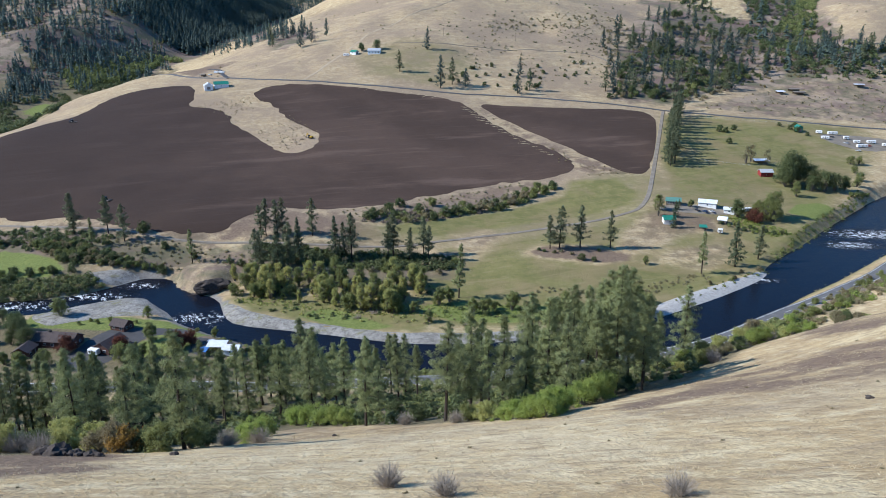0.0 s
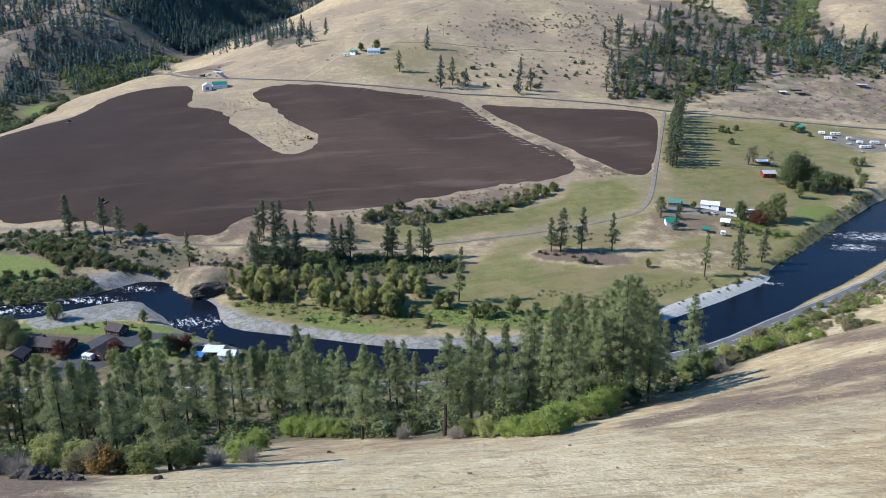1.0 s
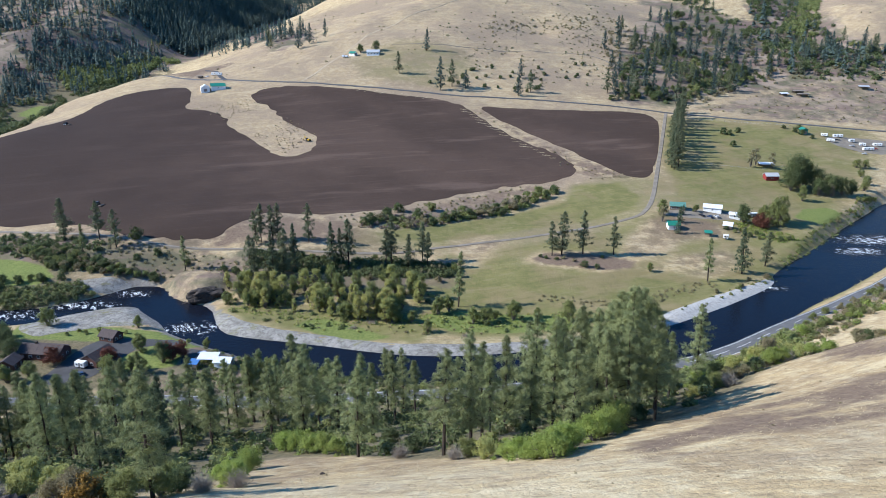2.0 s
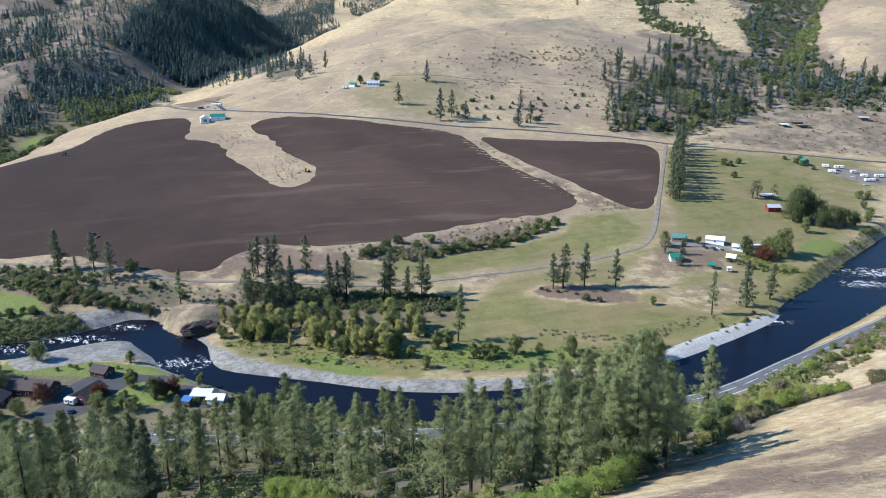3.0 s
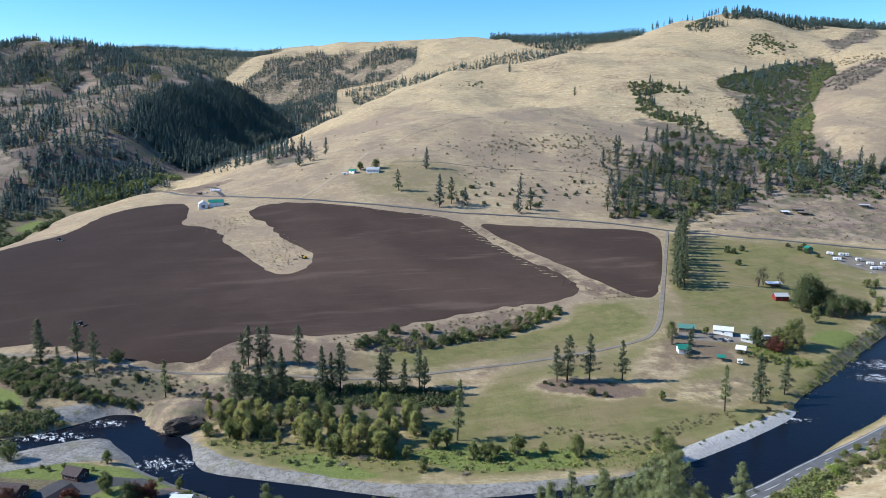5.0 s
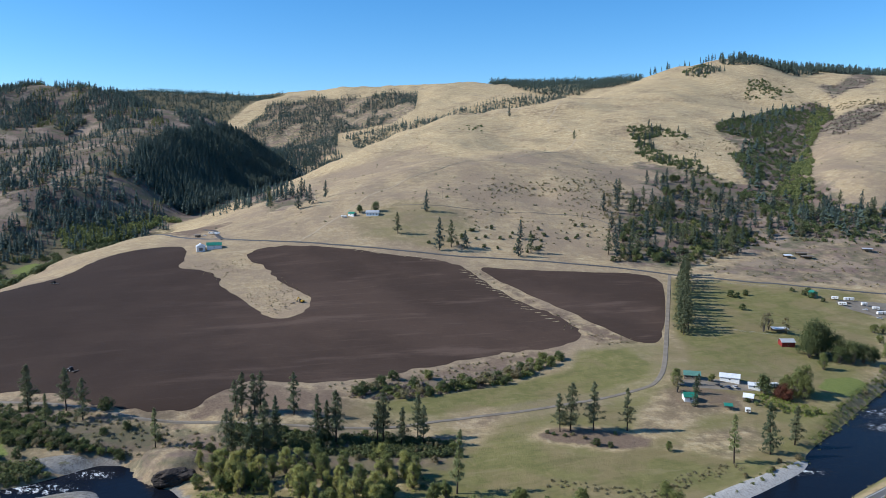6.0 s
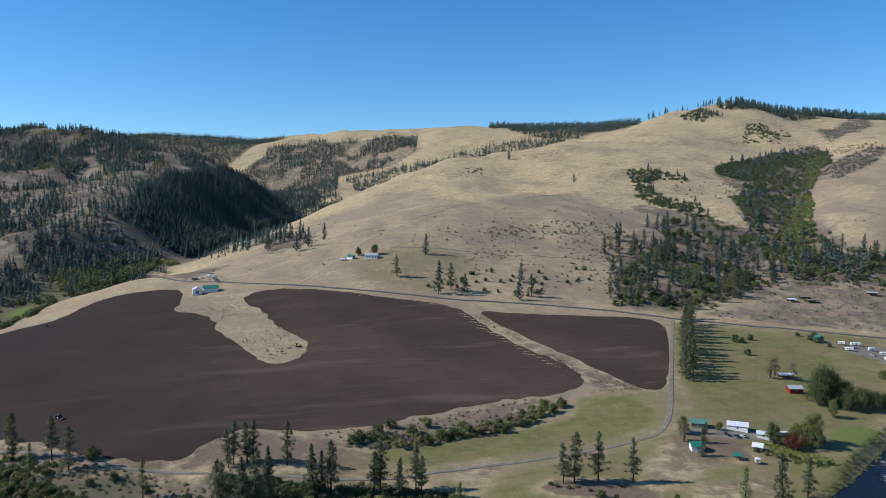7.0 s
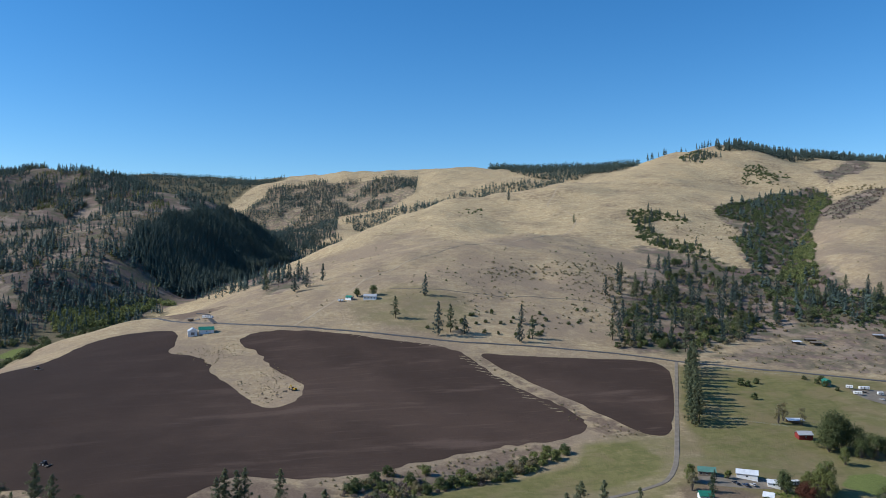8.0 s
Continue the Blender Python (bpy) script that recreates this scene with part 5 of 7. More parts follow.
plant(YELLOW_TREE + GREEN_BUSH, scatter(R, [(-105, 372), (-60, 358), (-20, 350), (-20, 372), (-60, 390), (-100, 388)], 26, 5), "thicket on the river bench", tall=8, rng=R)
plant(DARK_BUSH + OLIVE_BUSH + GREEN_BUSH, scatter(R, [(-310, 440), (-240, 445), (-200, 425), (-160, 412), (-190, 412), (-225, 418), (-250, 440), (-310, 460)], 120, 4), "bushes below the field bank", tall=4.5, rng=R)
plant(DARK_BUSH + GREEN_BUSH, scatter(R, [(-240, 396), (-200, 398), (-215, 408), (-300, 400), (-320, 385), (-230, 382)], 34, 4), "bushes beside the river", tall=5, rng=R)
RIVERSIDE = [(-276, 369), (-250, 370), (-216, 376), (-202, 382), (-190, 392), (-194, 397), (-206, 402), (-222, 396), (-262, 396), (-276, 404)]
for count, kind, low, high, words in ((190, LEAF_DARK, 2.0, 5.5, "dark green brush beside the river"), (150, LEAF_GREEN, 1.8, 5.0, "green brush beside the river"), (130, SAGE, 1.5, 4.0, "olive-brown brush beside the river")):
    mass("bank_brush", scatter(S, RIVERSIDE, count, 3), THICK, low, high, kind, words, "brush", S)
BENCH = [(-118, 384), (-104, 358), (-60, 344), (-20, 338), (60, 342), (98, 348), (98, 366), (10, 364), (-10, 392), (-60, 396), (-112, 400)]
for count, kind, low, high, words in ((130, LEAF_DARK, 1.0, 3.2, "dark undergrowth among the cottonwoods"), (260, LEAF_YELLOW, 0.6, 2.4, "yellow-green scrub on the river bench"), (260, SAGE, 0.5, 1.8, "dry brown weeds on the river bench")):
    mass("bench_scrub", scatter(S, BENCH, count, 2.5), THICK if low > 0.8 else TUSSOCKS, low, high, kind, words, "brush", S)
RIVER_STRIP = [(-110, 284), (-60, 280), (0, 282), (50, 292), (100, 316), (92, 308), (60, 296), (25, 289), (-19, 290), (-65, 303), (-104, 320)]
mass("bank_brush", scatter(S, RIVER_STRIP, 200, 2.6), THICK, 1.2, 4.0, LEAF_GREEN, "green brush between the highway and the river", "brush", S)
mass("bank_brush", scatter(S, RIVER_STRIP, 160, 2.8), THICK, 0.8, 2.6, SAGE, "dry brush between the highway and the river", "brush", S)
mass("bank_brush", scatter(S, [(48, 378), (98, 366), (122, 386), (150, 402), (146, 410), (116, 394), (92, 376), (52, 386)], 120, 2.6), THICK, 0.7, 2.2, SAGE, "low brown brush at the edge of the meadow", "brush", S)
HIGHWAY_EDGE = [(92, 288), (127, 306), (158, 331), (192, 355), (245, 393), (310, 448), (322, 438), (254, 380), (202, 341), (168, 314), (136, 292), (104, 272)]
for count, kind, low, high, words in ((120, LEAF_GREEN, 1.6, 4.6, "green roadside brush above the highway"), (150, SAGE, 1.4, 4.0, "olive-brown roadside brush above the highway"), (70, TWIGS, 1.2, 3.2, "grey leafless roadside brush"), (50, LEAF_BRIGHT, 2.0, 5.0, "bright yellow-green roadside brush")):
    mass("roadside_brush", scatter(S, HIGHWAY_EDGE, count, 3), THICK, low, high, kind, words, "brush", S)
mass("roadside_brush", scatter(S, [(70, 270), (96, 284), (127, 306), (158, 331), (166, 320), (136, 294), (104, 272), (80, 258)], 110, 3), THICK, 3.5, 7, LEAF_GREEN, "tall green brush above the highway", "brush", S)
mass("bank_brush", scatter(S, [(-205, 420), (-165, 412), (-118, 404), (-112, 425), (-150, 440), (-205, 450)], 190, 3), THICK, 0.6, 2.6, SAGE, "dry olive scrub on the eroded bank", "brush", S)
mass("bank_brush", scatter(S, [(-340, 400), (-240, 392), (-212, 412), (-198, 418), (-205, 446), (-250, 466), (-340, 468)], 480, 2.8, lambda x, y: inside(x, y, LAWNS[3]) < -3), THICK, 1.5, 5.0, LEAF_DARK, "dark green brush below the field bank", "brush", S)
mass("bank_brush", scatter(S, [(-112, 420), (-60, 410), (-30, 408), (4, 412), (8, 426), (-20, 432), (-60, 426), (-112, 436)], 340, 2.6), THICK, 2.2, 5.5, LEAF_DARK, "dark brush under the bench conifers", "brush", S)
mass("bank_brush", scatter(S, [(105, 360), (150, 392), (200, 432), (250, 486), (320, 560), (326, 556), (255, 478), (205, 424), (150, 386), (105, 354)], 200, 2.5), THICK, 0.8, 2.4, LEAF_GREEN, "green brush along the river bank", "brush", S)
mass("bank_brush", scatter(S, [(95, 305), (120, 325), (200, 394), (300, 480), (308, 472), (206, 386), (120, 318)], 140, 2.5), THICK, 0.6, 1.8, SAGE, "dry brush between highway and river", "brush", S)
plant(DARK_BUSH, [(-188, 452, 8), (-150, 428, 4), (-170, 436, 5), (-118, 414, 5), (-126, 418, 4), (-180, 430, 4)], "bushes below the field bank", rng=R)
HEDGE = [(-48, 487), (-42, 493), (-34, 488), (-28, 486), (-23, 482), (-14, 492), (-8, 490), (0, 499), (7, 503), (17, 509), (24, 510), (32, 516), (40, 516), (48, 528), (57, 536), (66, 546), (74, 551), (82, 562), (-32, 512),
         (-9, 518), (-51, 481), (36, 524), (44, 534), (28, 520), (53, 542), (60, 550), (-18, 502), (12, 516), (-38, 500), (70, 560)]
plant(GREEN_BUSH + DARK_BUSH + OLIVE_BUSH, HEDGE, "hedge below the ploughed field", tall=6.5, rng=R)
mass("hedge_brush", scatter(S, [(-54, 478), (-30, 480), (0, 495), (30, 510), (50, 525), (86, 560), (78, 566), (40, 532), (0, 508), (-40, 498)], 110, 3), THICK, 2.5, 6, LEAF_GREEN, "green brush along the foot of the field bank", "brush", S)
mass("hedge_brush", scatter(S, [(-56, 476), (-30, 478), (0, 492), (28, 508), (22, 518), (-10, 508), (-44, 498)], 90, 3), THICK, 1.6, 4.2, BROWN_BRUSH, "grey-brown leafless brush along the field bank", "brush", S)
mass("low_scrub", scatter(S, [(-60, 470), (-20, 495), (40, 540), (80, 575), (60, 575), (0, 540), (-70, 495)], 120, 3), THICK, 0.8, 2.4, SAGE, "low brown scrub below the ploughed field", "brush", S)
mass("low_scrub", scatter(S, [(-260, 790), (-205, 820), (-175, 785), (-118, 700), (-118, 645), (-140, 645), (-200, 730)], 300, 3, patchy), THICK, 0.5, 1.5, SAGE, "low brown scrub on the grassy spit", "brush", S)
mass("low_scrub", scatter(S, [(95, 620), (115, 640), (30, 790), (20, 790), (85, 700)], 30, 4) + scatter(S, [(110, 590), (150, 588), (150, 600), (112, 630)], 40, 3), THICK, 0.7, 2.0, SAGE, "low brown scrub between the ploughed fields", "brush", S)
plant(OLIVE_BUSH + DARK_BUSH, [(60, 436, 2), (66, 434, 2), (76, 432, 2), (81, 425, 4), (88, 424, 3), (57, 438, 2), (94, 440, 2), (70, 436, 2)], "scrub on the river bench", rng=R)

# along the right bank and the highway
plant(GREEN_BUSH + OLIVE_BUSH, scatter(R, [(112, 374), (150, 398), (200, 436), (240, 480), (300, 555), (308, 552), (250, 478), (205, 428), (150, 390)], 42, 4), "bushes on the river bank", tall=3, rng=R)
plant(OLIVE_BUSH + BRIGHT_BUSH, [(143, 345, 3), (165, 366, 4), (171, 371, 4), (178, 376, 3), (187, 384, 2.5), (205, 398, 2.5), (214, 405, 2), (132, 338, 4), (230, 420, 2.5)], "bushes between highway and river", rng=R)
plant(GREEN_BUSH + OLIVE_BUSH, scatter(R, [(130, 300), (170, 325), (240, 375), (320, 440), (300, 440), (220, 385), (150, 325), (120, 300)], 46, 4.5), "bushes above the highway", tall=3.5, rng=R)
plant(BRIGHT_BUSH, [(160, 322, 6), (136, 304, 5), (112, 290, 5), (190, 340, 4), (104, 282, 5)], "bright bushes above the highway", rng=R)

# the farms
mass("garden_beds", scatter(S, [(194, 504), (204, 509), (226, 488), (230, 478), (214, 472), (198, 486)], 190, 1.6), THICK, 0.8, 2.2, LEAF_BRIGHT, "leafy green vegetable beds beside the farm", "garden", S)
mass("bank_brush", scatter(S, [(196, 440), (240, 490), (300, 556), (330, 590), (336, 584), (306, 550), (246, 482), (202, 432)], 190, 2.5), THICK, 1.0, 3.0, LEAF_GREEN, "leafy brush along the farm bank", "brush", S)
plant(DARK_TREE, [(268, 584, 17), (291, 590, 19), (270, 588, 22), (277, 593, 27), (284, 596, 25), (299, 582, 17), (288, 580, 13), (308, 584, 15), (318, 588, 13), (202, 505, 14)], "shade trees round the farm", rng=R)
plant(GREEN_TREE, [(268, 563, 13), (222, 505, 21), (228, 510, 22), (217, 509, 15), (226, 502, 17), (149, 512, 12), (174, 519, 7), (334, 600, 10), (362, 667, 9), (371, 669, 9), (352, 640, 8), (346, 618, 9), (118, 422, 6)], "green trees round the farm", rng=R)
plant(RED_TREE, [(210, 500, 12), (213, 497, 10)], "red trees by the farm", rng=R)
plant(PALE_TREE, [(258, 640, 17), (265, 648, 16), (146, 500, 12), (276, 640, 15)], "half-bare trees", rng=R)
plant(FIRS, [(151, 481, 11), (157, 498, 12), (163, 512, 8)], "conifers by the farm", rng=R)
plant(GREEN_BUSH + DARK_BUSH, [(190, 487), (195, 484), (198, 481), (204, 486), (207, 482), (212, 480), (186, 491), (216, 477), (222, 478), (203, 478), (194, 489)], "garden bushes", tall=3, rng=R)
plant(GREEN_BUSH, [(322, 576), (326, 580), (331, 583), (336, 587), (342, 590), (316, 573)], "clipped bushes in a row", tall=4, rng=R)
plant(DARK_BUSH, [(271, 747, 7), (276, 744, 6), (267, 707, 6), (288, 754, 6), (355, 769, 6), (346, 760, 5), (350, 752, 6), (356, 742, 4), (340, 772, 4)], "bushes in the farm meadow", rng=R)
plant(FIRS, [(240, 480, 14), (262, 500, 9)], "conifers by the river", rng=R)
# the lodge
plant(DARK_TREE, [(-196, 318, 12), (-202, 326, 11), (-190, 312, 10), (-121, 306, 11)], "garden trees of the lodge", rng=R)
plant(GREEN_TREE, [(-135, 317, 11), (-147, 345, 7), (-132, 299, 9), (-140, 296, 10), (-190, 345, 11), (-104, 326, 6), (-84, 318, 6), (-78, 316, 7), (-180, 290, 10), (-126, 296, 8), (-172, 294, 9)], "garden trees of the lodge", rng=R)
plant(RED_TREE, [(-146, 308, 10), (-168, 306, 10), (-118, 309, 11), (-115, 312, 9)], "red garden trees of the lodge", rng=R)
plant(GREEN_BUSH, [(-168, 336), (-172, 338), (-163, 339), (-150, 338), (-176, 334), (-118, 330)], "garden bushes of the lodge", tall=2.2, rng=R)

plant(GREEN_TREE + DARK_TREE + GREEN_BUSH, scatter(R, [(-260, 290), (-190, 285), (-120, 290), (-60, 290), (-30, 288), (-62, 302), (-100, 318), (-118, 330), (-126, 300), (-180, 296), (-196, 318), (-208, 344), (-260, 330)], 46, 6,
      lambda x, y: (inside(x, y, [(-190, 298), (-140, 280), (-84, 290), (-86, 318), (-120, 320), (-140, 330), (-170, 330), (-192, 322)]) < 0)), "trees between lodge and river", tall=7, rng=R)

# the far hillside
GULLY = [(1051, 2212), (1042, 2112), (919, 1851), (812, 1705), (738, 1585), (694, 1471), (583, 1263), (568, 1196), (593, 1200), (581, 1143), (555, 1084), (588, 1066), (600, 975), (529, 958), (462, 956), (435, 970), (432, 1010), (459, 1141),
         (490, 1233), (489, 1298), (522, 1437), (580, 1532), (627, 1634), (580, 1688), (590, 1717), (738, 1876), (953, 2139)]
GREEN_STRIP = [(1039, 2189), (824, 1785), (727, 1591), (594, 1349), (512, 1207), (491, 1137), (515, 1140), (557, 1173), (586, 1261), (694, 1471), (738, 1585), (812, 1705), (926, 1887)]
SPUR = [(384, 1678), (418, 1686), (464, 1676), (511, 1641), (480, 1565), (441, 1616), (404, 1532), (405, 1432), (438, 1347), (438, 1286), (410, 1277), (360, 1377), (349, 1444), (384, 1635)]
FOOT_WOOD = [(184, 883), (188, 845), (233, 840), (274, 845), (333, 918), (379, 974), (431, 961), (456, 984), (440, 1019), (448, 1133), (431, 1197), (416, 1254), (377, 1271), (309, 1222), (259, 1089), (223, 967)]
HILL_PINES = [(-5, 850, 36), (8, 862, 30), (23, 859), (-22, 962), (-186, 1006), (-175, 1025), (-240, 1080), (-225, 1090), (-212, 1095), (-200, 1100), (80, 846), (88, 905), (207, 1024), (249, 1118), (304, 1180), (258, 1041), (261, 1582),
              (154, 1871), (-52, 890), (252, 891), (278, 924), (205, 870), (215, 880), (190, 865), (95, 860), (-160, 1060), (-230, 1040)]
plant(FAR_PINES, HILL_PINES, "pines on the far hillside", "conifer standing on the dry hillside", tall=24, rng=R)
plant(FAR_PINES, scatter(R, FOOT_WOOD, 50, 9, patchy) + scatter(R, [(225, 862), (300, 860), (370, 950), (400, 1040), (300, 1080), (250, 980)], 26, 9) + [(196, 905), (204, 960), (182, 872), (228, 1040), (240, 1100)] + scatter(R, [(480, 960), (600, 975), (580, 1140), (460, 1120)], 20, 9), "pines in the far wood", "conifer in the wood at the hill foot", tall=25, rng=R)
plant(DARK_TREE, scatter(R, FOOT_WOOD, 60, 10, patchy), "broadleaf trees in the far wood", "rounded green tree in the wood at the hill foot", tall=12, rng=R)
plant(FAR_PINES, scatter(R, SPUR, 34, 9), "pines along the spur", "conifer beside the gully", tall=17, rng=R)
plant(DARK_TREE, [(-103, 962, 11), (-84, 962, 13)], "round trees by the white house", rng=R)
plant(DARK_BUSH + GREEN_BUSH + OLIVE_BUSH, scatter(R, [(179, 846), (245, 850), (300, 890), (250, 905), (200, 890)], 36, 6), "thicket at the hill foot", tall=6, rng=R)
plant(DARK_BUSH, scatter(R, [(-20, 865), (100, 855), (190, 930), (180, 990), (60, 940)], 34, 8), "bushes above the county road", tall=4, rng=R)


VIEW = [(-566, 1000), (-560, 1052), (-522, 1048), (-506, 1000), (-474, 910), (-498, 900)]


WEST_CREST = [(-1420, 2050), (-1420, 2300), (-1180, 2440), (-1093, 2430), (-922, 2400), (-780, 2400), (-640, 2260), (-654, 1880), (-714, 1800), (-950, 1904), (-1099, 1900), (-1400, 1850)]
WEST_OPEN = [(-926, 1857), (-714, 1800), (-650, 1900), (-628, 1954), (-625, 1750), (-599, 1640), (-611, 1476), (-714, 1440)]
WEST_SIDE = [(-1420, 1850), (-1099, 1900), (-926, 1857), (-714, 1440), (-860, 1480), (-1200, 1400)]
WEST_FOOT = [(-1200, 1450), (-860, 1516), (-707, 1451), (-608, 1470), (-554, 1435), (-455, 1402), (-470, 1270), (-542, 1180), (-642, 1130), (-900, 1100), (-1150, 1250)]
WEST_SHADE = [(-622, 1604), (-630, 1785), (-628, 1954), (-640, 2200), (-580, 2260), (-538, 2310), (-470, 2280), (-425, 2160), (-440, 1768), (-420, 1465), (-457, 1380), (-534, 1416), (-595, 1470)]


def thin(x, y):
    """Fewer trees on the open shoulder and in clearings."""
    return value_noise(x, y * 0.4, 55, 31) + 0.7 * value_noise(x, y * 0.5, 22, 32) > 0.0


def open_stand(x, y):
    return value_noise(x, y * 0.4, 48, 33) + 0.7 * value_noise(x, y * 0.5, 20, 34) > 0.32


mass("conifer_forest", scatter(S, WEST_CREST, 2100, 8, thin), SPIRES, 12, 25, HAZY_FIR, "conifer forest along the crest of the west hill", "forest", S)
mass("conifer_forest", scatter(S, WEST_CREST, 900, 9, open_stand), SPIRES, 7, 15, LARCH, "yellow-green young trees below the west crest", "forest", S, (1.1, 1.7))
mass("conifer_forest", scatter(S, WEST_OPEN, 170, 14, open_stand) + scatter(S, WEST_OPEN, 60, 20), SPIRES, 8, 19, HAZY_FIR, "scattered conifers on the open reddish slope", "forest", S)
mass("conifer_forest", scatter(S, WEST_SIDE, 620, 10, open_stand) + scatter(S, WEST_SIDE, 160, 20), SPIRES, 10, 23, HAZY_FIR, "open conifer stand on the west slope", "forest", S)
mass("conifer_forest", scatter(S, WEST_FOOT, 780, 8, thin) + scatter(S, WEST_FOOT, 180, 14), SPIRES, 12, 27, HAZY_FIR, "tall conifers on the foot of the west hill", "forest", S)
mass("conifer_forest", scatter(S, WEST_SIDE, 260, 10, open_stand) + scatter(S, WEST_FOOT, 260, 9, open_stand), SPIRES, 6, 13, LARCH, "pale young trees on the west slope", "forest", S, (1.1, 1.7))
mass("hill_brush", scatter(S, WEST_SIDE, 700, 7, thin) + scatter(S, WEST_OPEN, 700, 6, thin) + scatter(S, WEST_FOOT, 600, 6), TUSSOCKS, 2, 5, SAGE, "olive-brown brush on the west hill", "brush", S)
mass("conifer_forest", scatter(S, WEST_SHADE, 1900, 8, lambda x, y: value_noise(x, y, 40, 35) > -0.75), SPIRES, 12, 25, HAZY_FIR, "dense dark conifer forest on a shaded slope", "forest", S)
mass("conifer_forest", scatter(S, [(-780, 1080), (-600, 1036), (-580, 1100), (-640, 1240), (-820, 1300)], 240, 8, lambda x, y: (inside(x, y, VIEW) < 0) & thin(x, y)), SPIRES, 10, 22, HAZY_FIR, "conifers above the side valley", "forest", S)
mass("conifer_forest", scatter(S, WEST_SHADE, 5200, 5.5), SPIRES, 11, 24, HAZY_FIR, "dense dark conifer forest on a shaded slope", "forest", S)
mass("conifer_forest", scatter(S, [(-2650, 4560), (-950, 4560), (-930, 4050), (-1000, 3500), (-1250, 2600), (-1500, 2000), (-2650, 2600)], 9000, 11), SPIKES, 16, 28, HAZY_FIR, "distant conifer forest on a far ridge", "forest", S, (1.2, 1.8))
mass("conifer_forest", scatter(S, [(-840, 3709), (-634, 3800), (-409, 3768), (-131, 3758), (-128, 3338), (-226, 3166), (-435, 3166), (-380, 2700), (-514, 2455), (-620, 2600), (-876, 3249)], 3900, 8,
                               lambda x, y: value_noise(x, y * 0.4, 90, 41) + 0.7 * value_noise(x, y * 0.5, 35, 42) > -0.28), SPIKES, 12, 24, HAZY_FIR, "patchy conifer forest on the middle hill", "forest", S, (1.1, 1.6))
mass("conifer_forest", scatter(S, [(-470, 2120), (-400, 2100), (-300, 2250), (-300, 2500), (-420, 2800), (-600, 2600), (-540, 2350)], 620, 8), SPIRES, 12, 24, HAZY_FIR, "dark conifers in the canyon behind the hill", "forest", S)
mass("conifer_forest", scatter(S, [(-400, 3000), (-200, 3100), (-60, 3150), (60, 3250), (300, 3350), (500, 3400), (520, 3100), (420, 2950), (200, 2850), (0, 2800), (-300, 2750)], 1500, 8), SPIKES, 14, 26, HAZY_FIR, "belt of conifers behind the dry hill", "forest", S, (1.2, 1.8))
mass("conifer_forest", scatter(S, [(250, 4450), (700, 4350), (1050, 4050), (900, 3700), (560, 3300), (400, 3500), (240, 4000)], 2000, 11), SPIKES, 20, 40, HAZY_FIR, "belt of conifers on the skyline", "forest", S, (1.0, 1.6))
mass("conifer_forest", scatter(S, [(960, 2760), (1100, 2870), (1300, 2930), (1700, 3020), (1720, 2900), (1330, 2740), (1130, 2640), (940, 2620)], 700, 9), SPIRES, 14, 34, HAZY_FIR, "wooded knob on top of the hill", "forest", S, (0.9, 1.4))
mass("conifer_forest", scatter(S, [(760, 2480), (860, 2640), (900, 2520), (800, 2420)], 60, 9), SPIRES, 12, 22, HAZY_FIR, "small wood below the knob", "forest", S)
mass("conifer_forest", scatter(S, [(560, 2440), (800, 2720), (1000, 2830), (1010, 2860), (780, 2740)], 34, 12), SPIRES, 16, 30, HAZY_FIR, "line of conifers on the hill crest", "forest", S)
mass("riverside_woods", scatter(S, [(-580, 1150), (-572, 1200), (-549, 1216), (-535, 1247), (-517, 1278), (-440, 1300), (-430, 1260), (-500, 1205), (-520, 1180), (-538, 1140)], 90, 6), THICK, 8, 15, LEAF_GREEN, "green trees along the side valley", "trees", S)
mass("riverside_woods", scatter(S, [(-561, 1139), (-563, 1175), (-543, 1196), (-518, 1219), (-470, 1230), (-480, 1195), (-504, 1147), (-524, 1118), (-548, 1117)], 110, 6), THICK, 8, 16, LEAF_GREEN, "yellow-green trees along the side stream", "trees", S)
mass("riverside_woods", scatter(S, [(-640, 700), (-480, 720), (-440, 860), (-470, 960), (-560, 1020), (-700, 940)], 260, 8, lambda x, y: inside(x, y, VIEW) < 0), THICK, 6, 12, LEAF_DARK, "dark green trees on the side valley floor", "trees", S)
mass("conifer_forest", scatter(S, [(-437, 1343), (-395, 1504), (-322, 1500), (-250, 1330), (-182, 1075), (-204, 1030), (-251, 1060), (-330, 1200)], 120, 9), SPIRES, 10, 20, HAZY_FIR, "scattered conifers by the side valley", "forest", S)


mass("conifer_forest", scatter(S, [(-820, 1000), (-650, 960), (-560, 1050), (-500, 1120), (-420, 1210), (-520, 1290), (-640, 1190), (-900, 1150)], 520, 7, lambda x, y: thin(x, y) & (inside(x, y, VIEW) < 0)), SPIRES, 10, 20, HAZY_FIR, "conifers at the foot of the west hill", "forest", S)
mass("riverside_woods", scatter(S, [(-760, 860), (-600, 760), (-470, 760), (-440, 860), (-470, 980), (-500, 1080), (-440, 1180), (-480, 1190), (-560, 1080), (-640, 1000)], 420, 6, lambda x, y: inside(x, y, VIEW) < 0), THICK, 5, 12, LEAF_DARK, "dark green trees along the side stream", "trees", S)
LEFT_GULLY = [(953, 2139), (900, 2000), (700, 1680), (560, 1400), (490, 1200), (440, 1010), (459, 1141), (490, 1298), (522, 1437), (580, 1532), (627, 1634), (580, 1688), (590, 1717), (738, 1876)]
mass("gully_brush", scatter(S, LEFT_GULLY, 620, 4, ragged(LEFT_GULLY, 40, 8)), THICK, 4, 10, LEAF_DARK, "dark green brush on the side of the gully", "brush", S)
